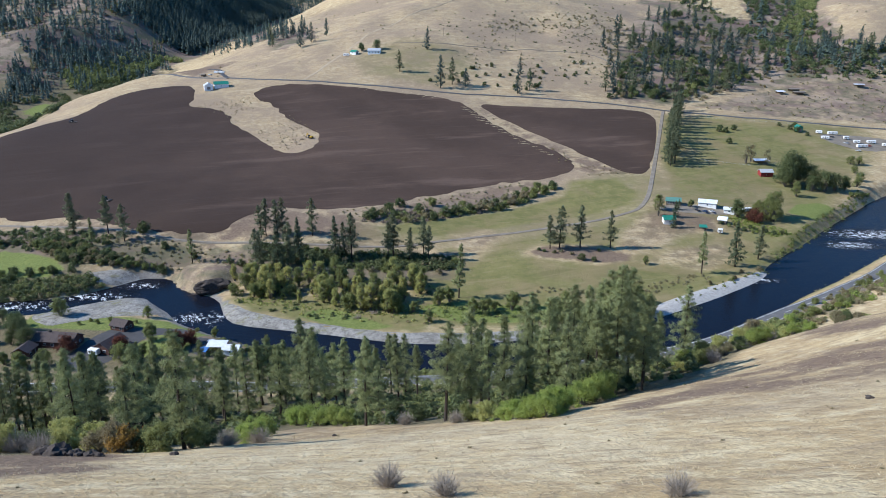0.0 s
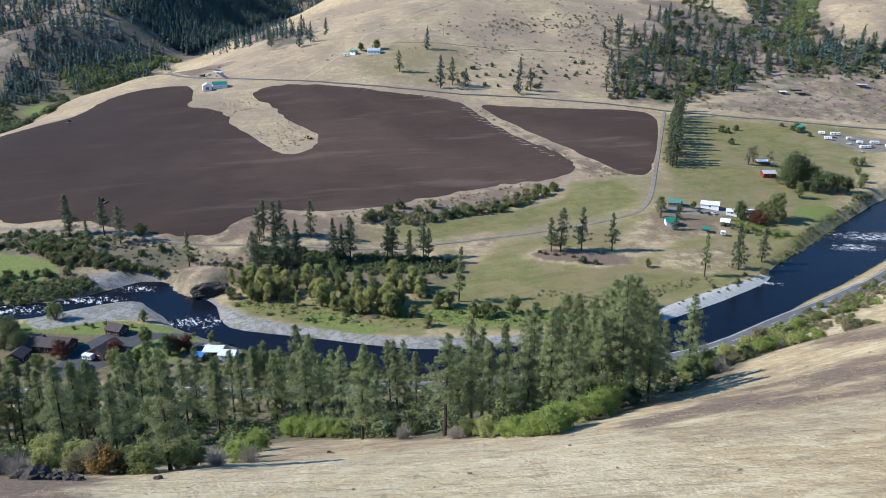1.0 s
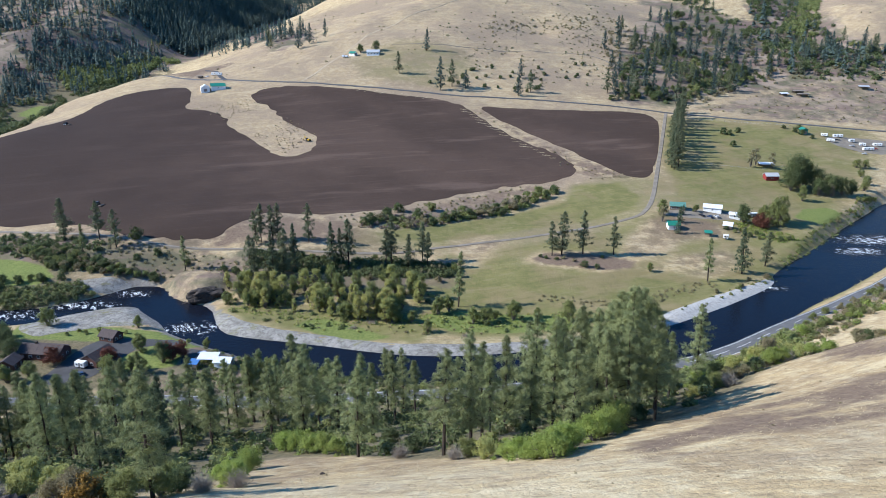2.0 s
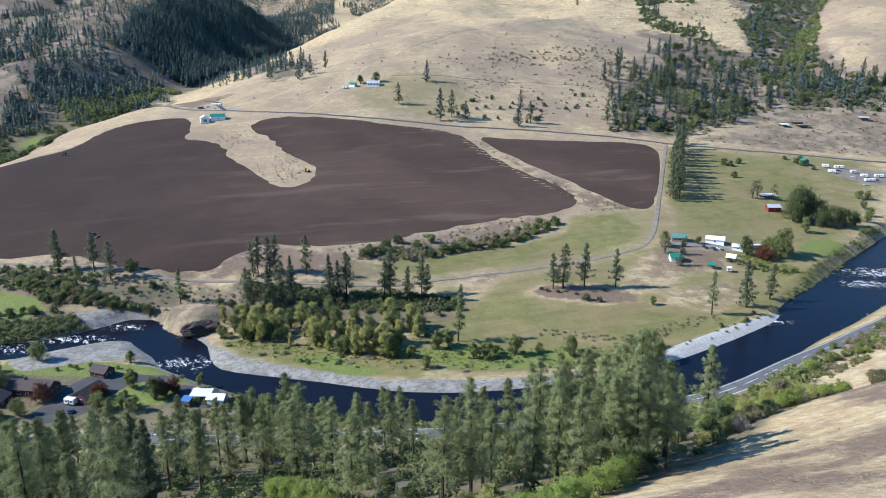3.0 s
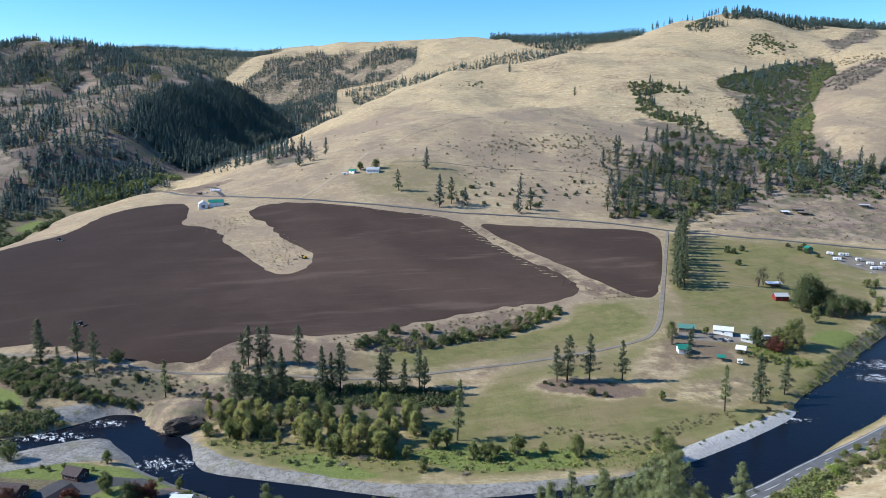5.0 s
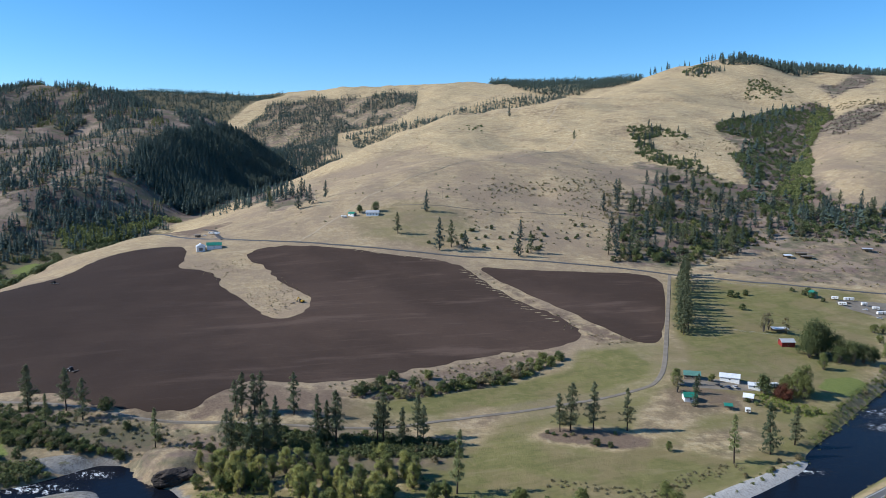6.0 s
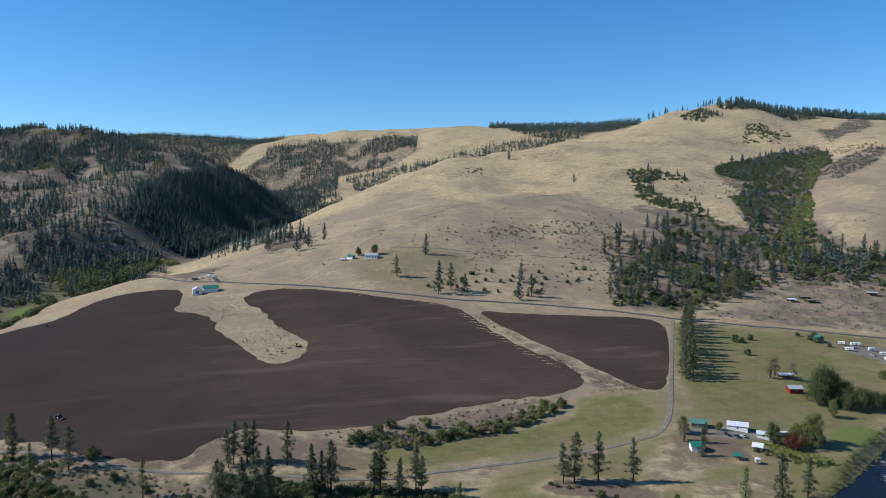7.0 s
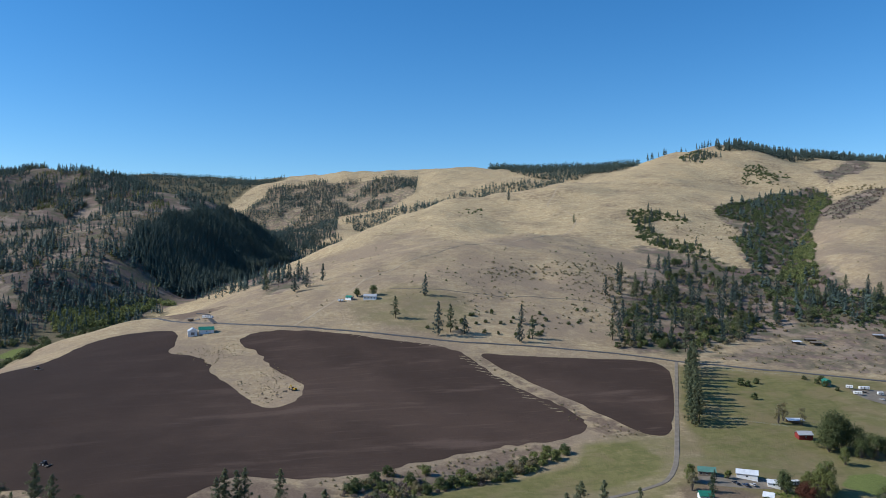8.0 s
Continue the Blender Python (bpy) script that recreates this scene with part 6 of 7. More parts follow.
mass("gully_brush", scatter(S, GULLY, 620, 4, ragged(GULLY, 40, 10)), THICK, 4, 9, BROWN_BRUSH, "grey-brown leafless brush in the gully", "brush", S)
mass("gully_brush", scatter(S, GULLY, 1300, 4, ragged(GULLY, 40, 10)), THICK, 5, 11, LEAF_DARK, "dark brush filling the gully", "brush", S)
mass("gully_brush", scatter(S, GREEN_STRIP, 620, 4, ragged(GREEN_STRIP, 40, -8)), THICK, 6, 12, LEAF_GREEN, "yellow-green brush along the gully bottom", "brush", S)
mass("conifer_forest", scatter(S, LEFT_GULLY, 90, 8) + scatter(S, GULLY, 50, 10) + scatter(S, [(430, 980), (640, 945), (760, 1000), (640, 1080), (470, 1070)], 70, 7), SPIRES, 11, 22, HAZY_FIR, "conifers along the gully", "forest", S, (1.2, 1.7))
mass("gully_brush", scatter(S, SPUR, 400, 5, ragged(SPUR, 26, 12)) + scatter(S, [(438, 1286), (470, 1230), (485, 1150), (455, 1140), (440, 1200), (405, 1277)], 50, 6), THICK, 3, 9, LEAF_DARK, "dark brush along the spur", "brush", S)
mass("gully_brush", scatter(S, [(590, 960), (700, 960), (760, 1060), (640, 1090), (560, 1120)], 120, 6), THICK, 5, 11, LEAF_GREEN, "green trees at the gully mouth", "brush", S)
mass("gully_brush", scatter(S, [(753, 2500), (811, 2430), (886, 2560), (908, 2747), (786, 2577)], 120, 7) + scatter(S, [(848, 2227), (908, 2178), (1025, 2297), (1030, 2468), (929, 2394)], 170, 9, patchy), THICK, 4, 9, LEAF_DARK, "dark brush below the wooded knob", "brush", S)
mass("gully_brush", scatter(S, [(440, 1580), (560, 1600), (640, 1740), (560, 1460), (500, 1320), (440, 1300)], 70, 8, patchy), TUSSOCKS, 2, 5, SAGE, "scattered brown brush on the spur", "brush", S)
mass("gully_brush", scatter(S, BRUSHY[1], 260, 6) + scatter(S, BRUSHY[2], 160, 12), THICK, 2.5, 6, BROWN_BRUSH, "brown brush on the slope beside the gully", "brush", S)
mass("gully_brush", scatter(S, [(940, 2200), (1080, 2150), (1180, 1950), (1060, 1800), (960, 1900)], 130, 9), TUSSOCKS, 3, 7, SAGE, "brown brush on the east slope", "brush", S)
mass("wood_brush", scatter(S, [(190, 850), (250, 848), (340, 915), (400, 960), (380, 1040), (260, 1040), (215, 960)], 260, 5, patchy), THICK, 3, 8, LEAF_DARK, "dark brush in the wood at the hill foot", "brush", S)
mass("wood_brush", scatter(S, [(190, 850), (290, 860), (430, 955), (540, 990), (520, 1110), (400, 1180), (300, 1190), (230, 1120), (205, 1000)], 520, 5, patchy), THICK, 2.5, 6, SAGE, "brown brush in the wood at the hill foot", "brush", S)
mass("wood_brush", scatter(S, [(250, 870), (340, 930), (400, 980), (360, 1040), (270, 980)], 90, 6, patchy), THICK, 4, 9, LEAF_GREEN, "lighter green brush in the wood at the hill foot", "brush", S)
mass("sage_brush", scatter(S, [(57, 1069), (164, 1076), (255, 1139), (264, 1177), (134, 1141), (66, 1100)], 110, 5), THICK, 1.8, 4.2, SAGE, "band of brown brush across the hillside", "brush", S)
mass("sage_brush", scatter(S, [(40, 900), (120, 880), (200, 950), (260, 1110), (170, 1150), (60, 1130), (20, 980)], 210, 5, patchy), TUSSOCKS, 1.5, 4, SAGE, "low sagebrush dotted over the hillside", "brush", S)
mass("sage_brush", scatter(S, [(-350, 900), (-100, 900), (500, 850), (800, 1200), (1200, 2200), (900, 2500), (300, 2000), (-100, 1700), (-250, 1250)], 650, 14), TUSSOCKS, 1.2, 3.2, SAGE, "sparse sagebrush on the dry hills", "brush", S)
mass("sage_brush", scatter(S, [(-60, 1000), (60, 900), (200, 880), (330, 1010), (420, 1180), (300, 1330), (120, 1230), (0, 1120)], 160, 7, patchy), TUSSOCKS, 1.4, 3.6, LEAF_DARK, "dark low brush dotted over the hillside", "brush", S)
mass("sage_brush", scatter(S, [(430, 960), (560, 930), (720, 980), (700, 1020), (560, 1000)], 140, 5), TUSSOCKS, 2, 5, LEAF_DARK, "dark brush at the edge of the bare flat", "brush", S)
mass("sage_brush", scatter(S, [(30, 1700), (84, 1720), (86, 1790), (34, 1770)], 16, 9), THICK, 3, 7, LEAF_DARK, "clump of dark brush on the hill", "brush", S)
mass("sage_brush", scatter(S, [(262, 836), (324, 872), (421, 946), (560, 965), (640, 900), (620, 805), (358, 810)], 260, 6), TUSSOCKS, 1.2, 3.5, SAGE, "low brush on the bare flat", "brush", S)


def grass_tuft(rng, blades):
    """A tussock of unit height: blades that lean out from one foot."""
    c = rng.normal(0, 0.14, (blades, 3)) * (1, 1, 0)
    return tufts(rng, c, 0.8, 1, 1.1, 0.075)


def tufty(x, y):
    """Thicker and thinner stands of grass."""
    return value_noise(x, y, 7, 71) + 0.8 * value_noise(x + 0.5 * y, y, 2.2, 72) > 0.12


BLADES = [grass_tuft(S, 13) for _ in range(8)]
SLOPE = [(-130, 40), (130, 40), (160, 200), (90, 190), (40, 130), (-20, 130), (-110, 130)]
mass("dry_grass", scatter(S, SLOPE, 13000, 0.45, tufty), BLADES, 0.16, 0.40, STRAW, "dry straw-coloured grass on the near slope", "grass", S)
mass("dry_grass", scatter(S, SLOPE, 7000, 0.5, lambda x, y: ~tufty(x, y)), BLADES, 0.14, 0.36, DRY_BLADES, "thin brown weathered grass on the near slope", "grass", S)
mass("slope_weeds", scatter(S, SLOPE, 150, 3), THICK, 0.2, 0.6, SAGE, "small brown weeds in the dry grass", "weeds", S)
mass("bank_grass", scatter(S, [(-110, 366), (-60, 350), (0, 345), (100, 345), (100, 362), (0, 362), (-60, 362), (-112, 380)], 900, 1.2), TUSSOCKS, 0.5, 1.2, LEAF_BRIGHT, "rough green grass on the river bank", "grass", S)

# ---------------------------------------------------------------- buildings, vehicles and other made things
def box(bm, lo, hi):
    """A box between two corners, with slightly broken edges."""
    m = Matrix.LocRotScale([(a + b) / 2 for a, b in zip(lo, hi)], None, [b - a for a, b in zip(lo, hi)])
    return bmesh.ops.create_cube(bm, size=1.0, matrix=m)["verts"]


def box_part(name, lo, hi, material, parent, label=""):
    bm = bmesh.new()
    box(bm, lo, hi)
    size = min(b - a for a, b in zip(lo, hi))
    bmesh.ops.bevel(bm, geom=bm.edges[:], offset=min(0.04, size * 0.15), segments=1, affect="EDGES")
    return part(name, bm, material, parent, label)


def prism(outline, y0, y1):
    """A solid with the given x-z outline from y0 to y1."""
    bm = bmesh.new()
    a = [bm.verts.new((x, y0, z)) for x, z in outline]
    b = [bm.verts.new((x, y1, z)) for x, z in outline]
    bm.faces.new(a)
    bm.faces.new(b[::-1])
    for k in range(len(a)):
        n = (k + 1) % len(a)
        bm.faces.new((a[n], a[k], b[k], b[n]))
    bmesh.ops.recalc_face_normals(bm, faces=bm.faces[:])
    return bm


def window(parent, x, y, z, w, h, face):
    """A framed pane on the wall whose outward direction is face: 'x' or 'y' with a sign."""
    s = 1 if face[0] == "+" else -1
    def slab(wide, high, out0, out1):
        if face[1] == "y":
            return (x - wide / 2, min(y + s * out0, y + s * out1), z - high / 2), (x + wide / 2, max(y + s * out0, y + s * out1), z + high / 2)
        return (min(x + s * out0, x + s * out1), y - wide / 2, z - high / 2), (max(x + s * out0, x + s * out1), y + wide / 2, z + high / 2)
    frame_ob = box_part("window", *slab(w + 0.2, h + 0.2, -0.02, 0.06), WHITE, parent)
    box_part("pane", *slab(w, h, 0.03, 0.09), GLASS, frame_ob)
    return frame_ob


def gable_house(x, y, turn, length, width, eaves, rise, wall, roof, label, name="house", category="house", overhang=0.5, openings="house", sink=0.5, porch=None, chimney=False):
    """A building with a pitched roof; its ridge runs along its own y."""
    thing = tagged(new(name), label, category)
    thing.matrix_world = pose(x, y, ground_z(x, y), 0, 0, turn)
    w, l = width / 2, length / 2
    part("wall", prism([(-w, -sink - 1), (w, -sink - 1), (w, eaves), (0, eaves + rise), (-w, eaves)], -l, l), wall, thing)
    t = 0.22
    slope = rise / w
    for s in (-1, 1):
        e = w + overhang
        low = eaves - slope * overhang
        pts = [(0, eaves + rise + 0.02), (s * e, low + 0.02), (s * e, low + t), (0, eaves + rise + t)]
        r = part("roof", prism(pts, -l - overhang, l + overhang), roof, thing)
        if openings != "plain":
            for k in range(int(length // 3)):
                yy = -l + (k + 0.5) * length / max(1, int(length // 3))
                bm = prism([(s * 0.2, eaves + rise + t - slope * 0.2), (s * e, low + t), (s * e, low + t + 0.06), (s * 0.2, eaves + rise + t + 0.06 - slope * 0.2)], yy - 0.05, yy + 0.05)
                part("seam", bm, roof, r)
    if openings == "house":
        n = max(2, int(length // 3.2))
        for k in range(n):
            yy = -l + (k + 0.5) * length / n
            for s, f in ((-1, "-x"), (1, "+x")):
                if k == n // 2 and s > 0:
                    box_part("door", (w - 0.02, yy - 0.5, 0), (w + 0.08, yy + 0.5, 2.05), DOOR_PAINT, thing)
                else:
                    window(thing, s * w, yy, 1.55, 1.3, 1.1, f)
        for s, f in ((-1, "-y"), (1, "+y")):
            window(thing, -w * 0.35, s * l, 1.55, 1.2, 1.1, f)
            window(thing, w * 0.4, s * l, 1.55, 1.2, 1.1, f)
    elif openings == "barn":
        box_part("door", (-1.8, -l - 0.1, 0), (1.8, -l + 0.02, 3.0), DOOR_PAINT, thing)
        window(thing, w, 0, 1.7, 1.0, 0.8, "+x")
        window(thing, -w, 0, 1.7, 1.0, 0.8, "-x")
    if chimney:
        box_part("chimney", (-0.45, l * 0.3, eaves + rise * 0.6), (0.45, l * 0.3 + 0.9, eaves + rise + 1.0), BASALT, thing)
    if porch:
        box_part("porch_roof", (w, -l * 0.8, eaves - 0.35), (w + porch, l * 0.8, eaves - 0.15), roof, thing)
        for yy in (-l * 0.75, 0, l * 0.75):
            box_part("post", (w + porch - 0.3, yy - 0.1, -sink), (w + porch - 0.1, yy + 0.1, eaves - 0.33), WHITE, thing)
    return thing


def open_shed(x, y, turn, length, width, height, roof, label, name="open_shed", walls=WOOD_GREY):
    """A lean-to roof on posts with a back wall."""
    thing = tagged(new(name), label, "shed")
    thing.matrix_world = pose(x, y, ground_z(x, y), 0, 0, turn)
    w, l = width / 2, length / 2
    r = part("roof", prism([(-w - 0.4, height), (w + 0.4, height + 0.8), (w + 0.4, height + 0.95), (-w - 0.4, height + 0.15)], -l - 0.3, l + 0.3), roof, thing)
    box_part("back_wall", (w - 0.15, -l, -0.6), (w, l, height + 0.7), walls, thing)
    for k in range(4):
        yy = -l + 0.15 + k * (length - 0.3) / 3
        box_part("post", (-w, yy - 0.1, -0.6), (-w + 0.2, yy + 0.1, height + 0.02), walls, thing)
    return thing


def wheel(parent, x, y, z, r, w):
    bm = bmesh.new()
    bmesh.ops.create_cone(bm, cap_ends=True, segments=14, radius1=r, radius2=r, depth=w, matrix=pose(x, y, z, 0, 90, 0))
    bmesh.ops.bevel(bm, geom=bm.edges[:], offset=r * 0.08, segments=1, affect="EDGES")
    tyre = part("wheel", bm, TYRE, parent)
    bm = bmesh.new()
    bmesh.ops.create_cone(bm, cap_ends=True, segments=12, radius1=r * 0.55, radius2=r * 0.5, depth=w + 0.04, matrix=pose(x, y, z, 0, 90, 0))
    part("rim", bm, SILVER, tyre)


def car(x, y, turn, paint, label, kind="car", length=4.6):
    """A car or pickup, facing its own +y."""
    thing = tagged(new(kind), label, "car" if kind == "car" else "pickup")
    thing.matrix_world = pose(x, y, ground_z(x, y) + 0.2, 0, 0, turn)
    l, w = length / 2, 0.9
    low = [(-l, 0.35), (l, 0.35), (l, 0.75), (l * 0.95, 0.9), (l * 0.35, 1.0), (-l * 0.95, 1.0), (-l, 0.9)]
    bm = prism(low, -w, w)
    bmesh.ops.bevel(bm, geom=bm.edges[:], offset=0.06, segments=2, affect="EDGES")
    bmesh.ops.transform(bm, matrix=pose(0, 0, 0, 0, 0, 90), verts=bm.verts[:])
    part("body", bm, paint, thing)
    back = -l * 0.75 if kind == "car" else -l * 0.05
    for grow, mat, nm in ((0.0, GLASS, "windows"), (0.04, paint, "cabin_roof")):
        top = 1.5
        outline = [(back, 0.98), (l * 0.38, 0.98), (l * 0.12, top), (back + 0.35, top)] if nm == "windows" else [(back + 0.3, top - 0.03), (l * 0.14, top - 0.03), (l * 0.1, top + 0.05), (back + 0.4, top + 0.05)]
        bm = prism(outline, -w * 0.86 - grow, w * 0.86 + grow)
        bmesh.ops.transform(bm, matrix=pose(0, 0, 0, 0, 0, 90), verts=bm.verts[:])
        part(nm, bm, mat, thing)
    for sy in (-1, 1):
        for sx in (-1, 1):
            wheel(thing, sx * (w - 0.05), sy * l * 0.62, 0.33, 0.34, 0.24)
            bm = bmesh.new()
            box(bm, (sx * 0.62 - 0.16, sy * (l + 0.01) - 0.04, 0.62), (sx * 0.62 + 0.16, sy * (l + 0.01) + 0.04, 0.78))
            part("headlight" if sy > 0 else "tail_light", bm, WHITE if sy > 0 else RED_PAINT, thing)
    return thing


def tractor(x, y, turn, paint, label):
    thing = tagged(new("tractor"), label, "tractor")
    thing.matrix_world = pose(x, y, ground_z(x, y) + 0.2, 0, 0, turn)
    box_part("bonnet", (-0.5, 0.3, 0.8), (0.5, 2.6, 1.75), paint, thing)
    box_part("cab", (-0.85, -1.4, 0.9), (0.85, 0.35, 2.7), GLASS, thing)
    box_part("cab_roof", (-0.95, -1.5, 2.7), (0.95, 0.45, 2.9), paint, thing)
    box_part("exhaust", (0.35, 1.3, 1.7), (0.47, 1.42, 2.8), TYRE, thing)
    for s in (-1, 1):
        wheel(thing, s * 1.1, -0.7, 0.85, 0.95, 0.6)
        wheel(thing, s * 0.95, 1.9, 0.55, 0.6, 0.45)
    drawbar = box_part("drawbar", (-0.1, -3.2, 0.5), (0.1, -1.3, 0.65), WOOD_GREY, thing)
    box_part("harrow_frame", (-2.6, -4.4, 0.35), (2.6, -3.1, 0.7), WOOD_GREY, thing)
    return thing


def digger(x, y, turn, label):
    """A tracked excavator with its boom folded down."""
    thing = tagged(new("excavator"), label, "excavator")
    thing.matrix_world = pose(x, y, ground_z(x, y) + 0.1, 0, 0, turn)
    for s in (-1, 1):
        box_part("track", (s * 1.1 - 0.35, -1.9, 0), (s * 1.1 + 0.35, 1.9, 0.85), TYRE, thing)
    box_part("house_body", (-1.3, -1.9, 0.95), (1.3, 1.0, 2.1), YELLOW, thing)
    box_part("cab", (-1.3, 0.1, 1.1), (-0.2, 1.6, 2.9), GLASS, thing)
    part("boom", prism([(1.0, 1.6), (3.6, 4.2), (4.0, 4.0), (1.4, 1.2)], -0.25, 0.25), YELLOW, thing).rotation_euler = (0, 0, radians(90))
    part("stick", prism([(3.6, 4.2), (4.0, 4.2), (5.6, 1.2), (5.3, 1.0)], -0.2, 0.2), YELLOW, thing).rotation_euler = (0, 0, radians(90))
    part("bucket", prism([(5.0, 1.2), (5.8, 1.2), (5.7, 0.3), (4.9, 0.2)], -0.5, 0.5), WOOD_GREY, thing).rotation_euler = (0, 0, radians(90))
    return thing


def trailer(x, y, turn, length, label, name="trailer", material=WHITE):
    """A caravan or mobile home: a long body with rounded edges, windows, a door and a hitch."""
    thing = tagged(new(name), label, "trailer")
    thing.matrix_world = pose(x, y, ground_z(x, y) + 0.15, 0, 0, turn)
    l = length / 2
    bm = bmesh.new()
    box(bm, (-1.3, -l, 0.55), (1.3, l, 3.0))
    bmesh.ops.bevel(bm, geom=bm.edges[:], offset=0.22, segments=2, affect="EDGES")
    part("body", bm, material, thing)
    for k in range(max(2, int(length // 3))):
        yy = -l + (k + 0.6) * length / max(2, int(length // 3))
        window(thing, 1.3, yy - 0.3, 1.9, 0.9, 0.7, "+x")
        window(thing, -1.3, yy - 0.3, 1.9, 0.9, 0.7, "-x")
    box_part("door", (-1.36, -0.4, 0.7), (-1.28, 0.35, 2.6), DOOR_PAINT, thing)
    box_part("hitch", (-0.12, l, 0.5), (0.12, l + 1.2, 0.65), TYRE, thing)
    for s in (-1, 1):
        wheel(thing, s * 1.15, -0.4, 0.35, 0.36, 0.25)
    return thing


def tank(x, y, r, h, label):
    thing = tagged(new("storage_tank"), label, "tank")
    thing.matrix_world = pose(x, y, ground_z(x, y))
    bm = bmesh.new()
    bmesh.ops.create_cone(bm, cap_ends=True, segments=24, radius1=r, radius2=r, depth=h + 0.5, matrix=pose(0, 0, h / 2 - 0.25))
    part("shell", bm, WHITE, thing)
    bm = bmesh.new()
    bmesh.ops.create_cone(bm, cap_ends=True, segments=24, radius1=r + 0.1, radius2=0.25, depth=r * 0.45, matrix=pose(0, 0, h + r * 0.225))
    part("lid", bm, WHITE_METAL, thing)
    return thing


def utility_pole(x, y, turn, height=10.0):
    thing = tagged(new("utility_pole"), "weathered wooden power pole with a crossarm", "pole", group="power poles")
    thing.matrix_world = pose(x, y, ground_z(x, y), 0, 0, turn)
    v, f = [], []
    tube(v, f, [(0, 0, -1.2), (0, 0, height)], [0.17, 0.11], 8)
    part("pole", mesh_from("pole", v, f), WOOD_GREY, thing)
    arm = box_part("crossarm", (-1.2, -0.08, height - 1.0), (1.2, 0.08, height - 0.8), WOOD_GREY, thing)
    for k in (-1.05, 0.0, 1.05):
        box_part("insulator", (k - 0.06, -0.06, height - 0.8), (k + 0.06, 0.06, height - 0.55), GLASS, arm)
    return thing


# the lodge by the river
gable_house(-176, 314, 82, 19, 9, 3.2, 2.6, BROWN_WALL, SHINGLE, "long dark brown wooden lodge with a shingle roof", "lodge", chimney=True, porch=2.2)
gable_house(-186, 304, 0, 8, 7, 2.9, 2.0, BROWN_WALL, SHINGLE, "small brown wing beside the lodge", "cabin")
gable_house(-154, 331, 70, 8, 6.5, 2.7, 2.2, BROWN_WALL, SHINGLE, "small dark brown cabin near the gravel bar", "cabin")
gable_house(-150, 309, -18, 12, 8, 3.0, 2.4, BROWN_WALL, SHINGLE, "brown wooden house with a dark shingle roof", "house")
trailer(-155, 303, 75, 5.0, "small white box trailer beside the brown house")
open_shed(-101, 305, 88, 8, 5, 3.0, WHITE_METAL, "white-roofed open shed beside the asphalt yard")
gable_house(-94, 303, 84, 7, 5, 2.8, 1.4, WHITE, WHITE_METAL, "white shed with a metal roof", "shed", "shed", openings="barn")
open_shed(-106, 301, 80, 3.6, 3.2, 2.4, BLUE_PAINT, "low shelter under a blue cover")
car(-152, 296, 30, BLUE_CAR, "dark blue car parked on the asphalt lot")
car(-106, 313, 70, SILVER, "silver car parked in the shed yard")
car(-88, 270, 88, BLUE_CAR, "dark blue car on the highway below the pines")
# the farm
gable_house(150, 489, 88, 7.5, 6, 3.0, 2.0, WHITE, GREEN_METAL, "white farm shed with a green metal roof", "shed", "shed", openings="barn")
gable_house(163, 525, 75, 10, 7, 2.8, 1.9, WOOD_GREY, FADED_GREEN, "low farmhouse with a faded green roof", "farmhouse")
gable_house(187, 523, 68, 12, 8, 3.0, 1.7, WHITE, WHITE_METAL, "long machine shed with a white metal roof", "machine_shed", "shed", openings="barn")
gable_house(199, 513, 70, 7, 6, 2.6, 1.3, WHITE, WHITE_METAL, "small shed with a white metal roof", "shed", "shed", openings="barn")
trailer(213, 517, 100, 6.5, "short white trailer beside the trees")
gable_house(188, 494, 60, 5.5, 4.5, 2.2, 1.8, WOOD_GREY, WHITE_METAL, "small shed with a shiny white roof", "shed", "shed", openings="barn")
open_shed(170, 479, 80, 4.5, 3.5, 2.2, GREEN_METAL, "small open shelter with a green roof")
trailer(180, 475, 70, 3.2, "white flatbed trailer on the grass", "flatbed_trailer")
gable_house(262, 608, 90, 10, 7, 3.4, 2.0, RED_PAINT, GREY_METAL, "red barn with a grey metal roof", "barn", "barn", openings="barn")
open_shed(272, 643, 85, 12, 6, 3.0, WHITE_METAL, "long white-roofed open shed")
car(176, 512, 20, BLACK_PAINT, "black pickup parked in the farmyard", "pickup", 5.4)
car(181, 510, 25, BLUE_CAR, "dark car parked in the farmyard")
car(186, 511, 15, SILVER, "silver car parked beside the machine shed")
# beside the county road
gable_house(353, 756, 0, 8, 5, 4.6, 1.5, GREEN_METAL, GREEN_METAL, "tall narrow teal metal shed beside the county road", "shed", "shed", openings="barn")
for tx, ty, tr, tl in ((372, 752, 60, 6), (386, 753, 82, 9), (371, 736, 70, 7), (394, 741, 85, 5), (400, 732, 70, 6), (399, 719, 88, 10), (416, 735, 80, 8), (428, 728, 75, 9)):
    tagged(trailer(tx, ty, tr, tl, "white trailer parked on the gravel yard"), group="parked trailers")
car(388, 728, 40, SILVER, "silver car among the parked trailers")
car(380, 743, 70, BLACK_PAINT, "black pickup among the parked trailers", "pickup", 5.4)
car(408, 724, 50, RED_PAINT, "red car among the parked trailers")
car(390, 708, 60, SILVER, "silver car at the edge of the trailer yard")
open_shed(394, 902, 88, 9, 6, 3.0, WHITE_METAL, "white-roofed shelter on the bare flat")
open_shed(415, 912, 88, 14, 7, 3.2, WOOD_GREY, "brown hay shelter on the bare flat")
open_shed(416, 902, 88, 13, 6, 2.8, WOOD_GREY, "low brown hay shelter on the bare flat")
open_shed(498, 926, 70, 11, 7, 3.2, GREY_METAL, "grey-roofed shelter below the gully")
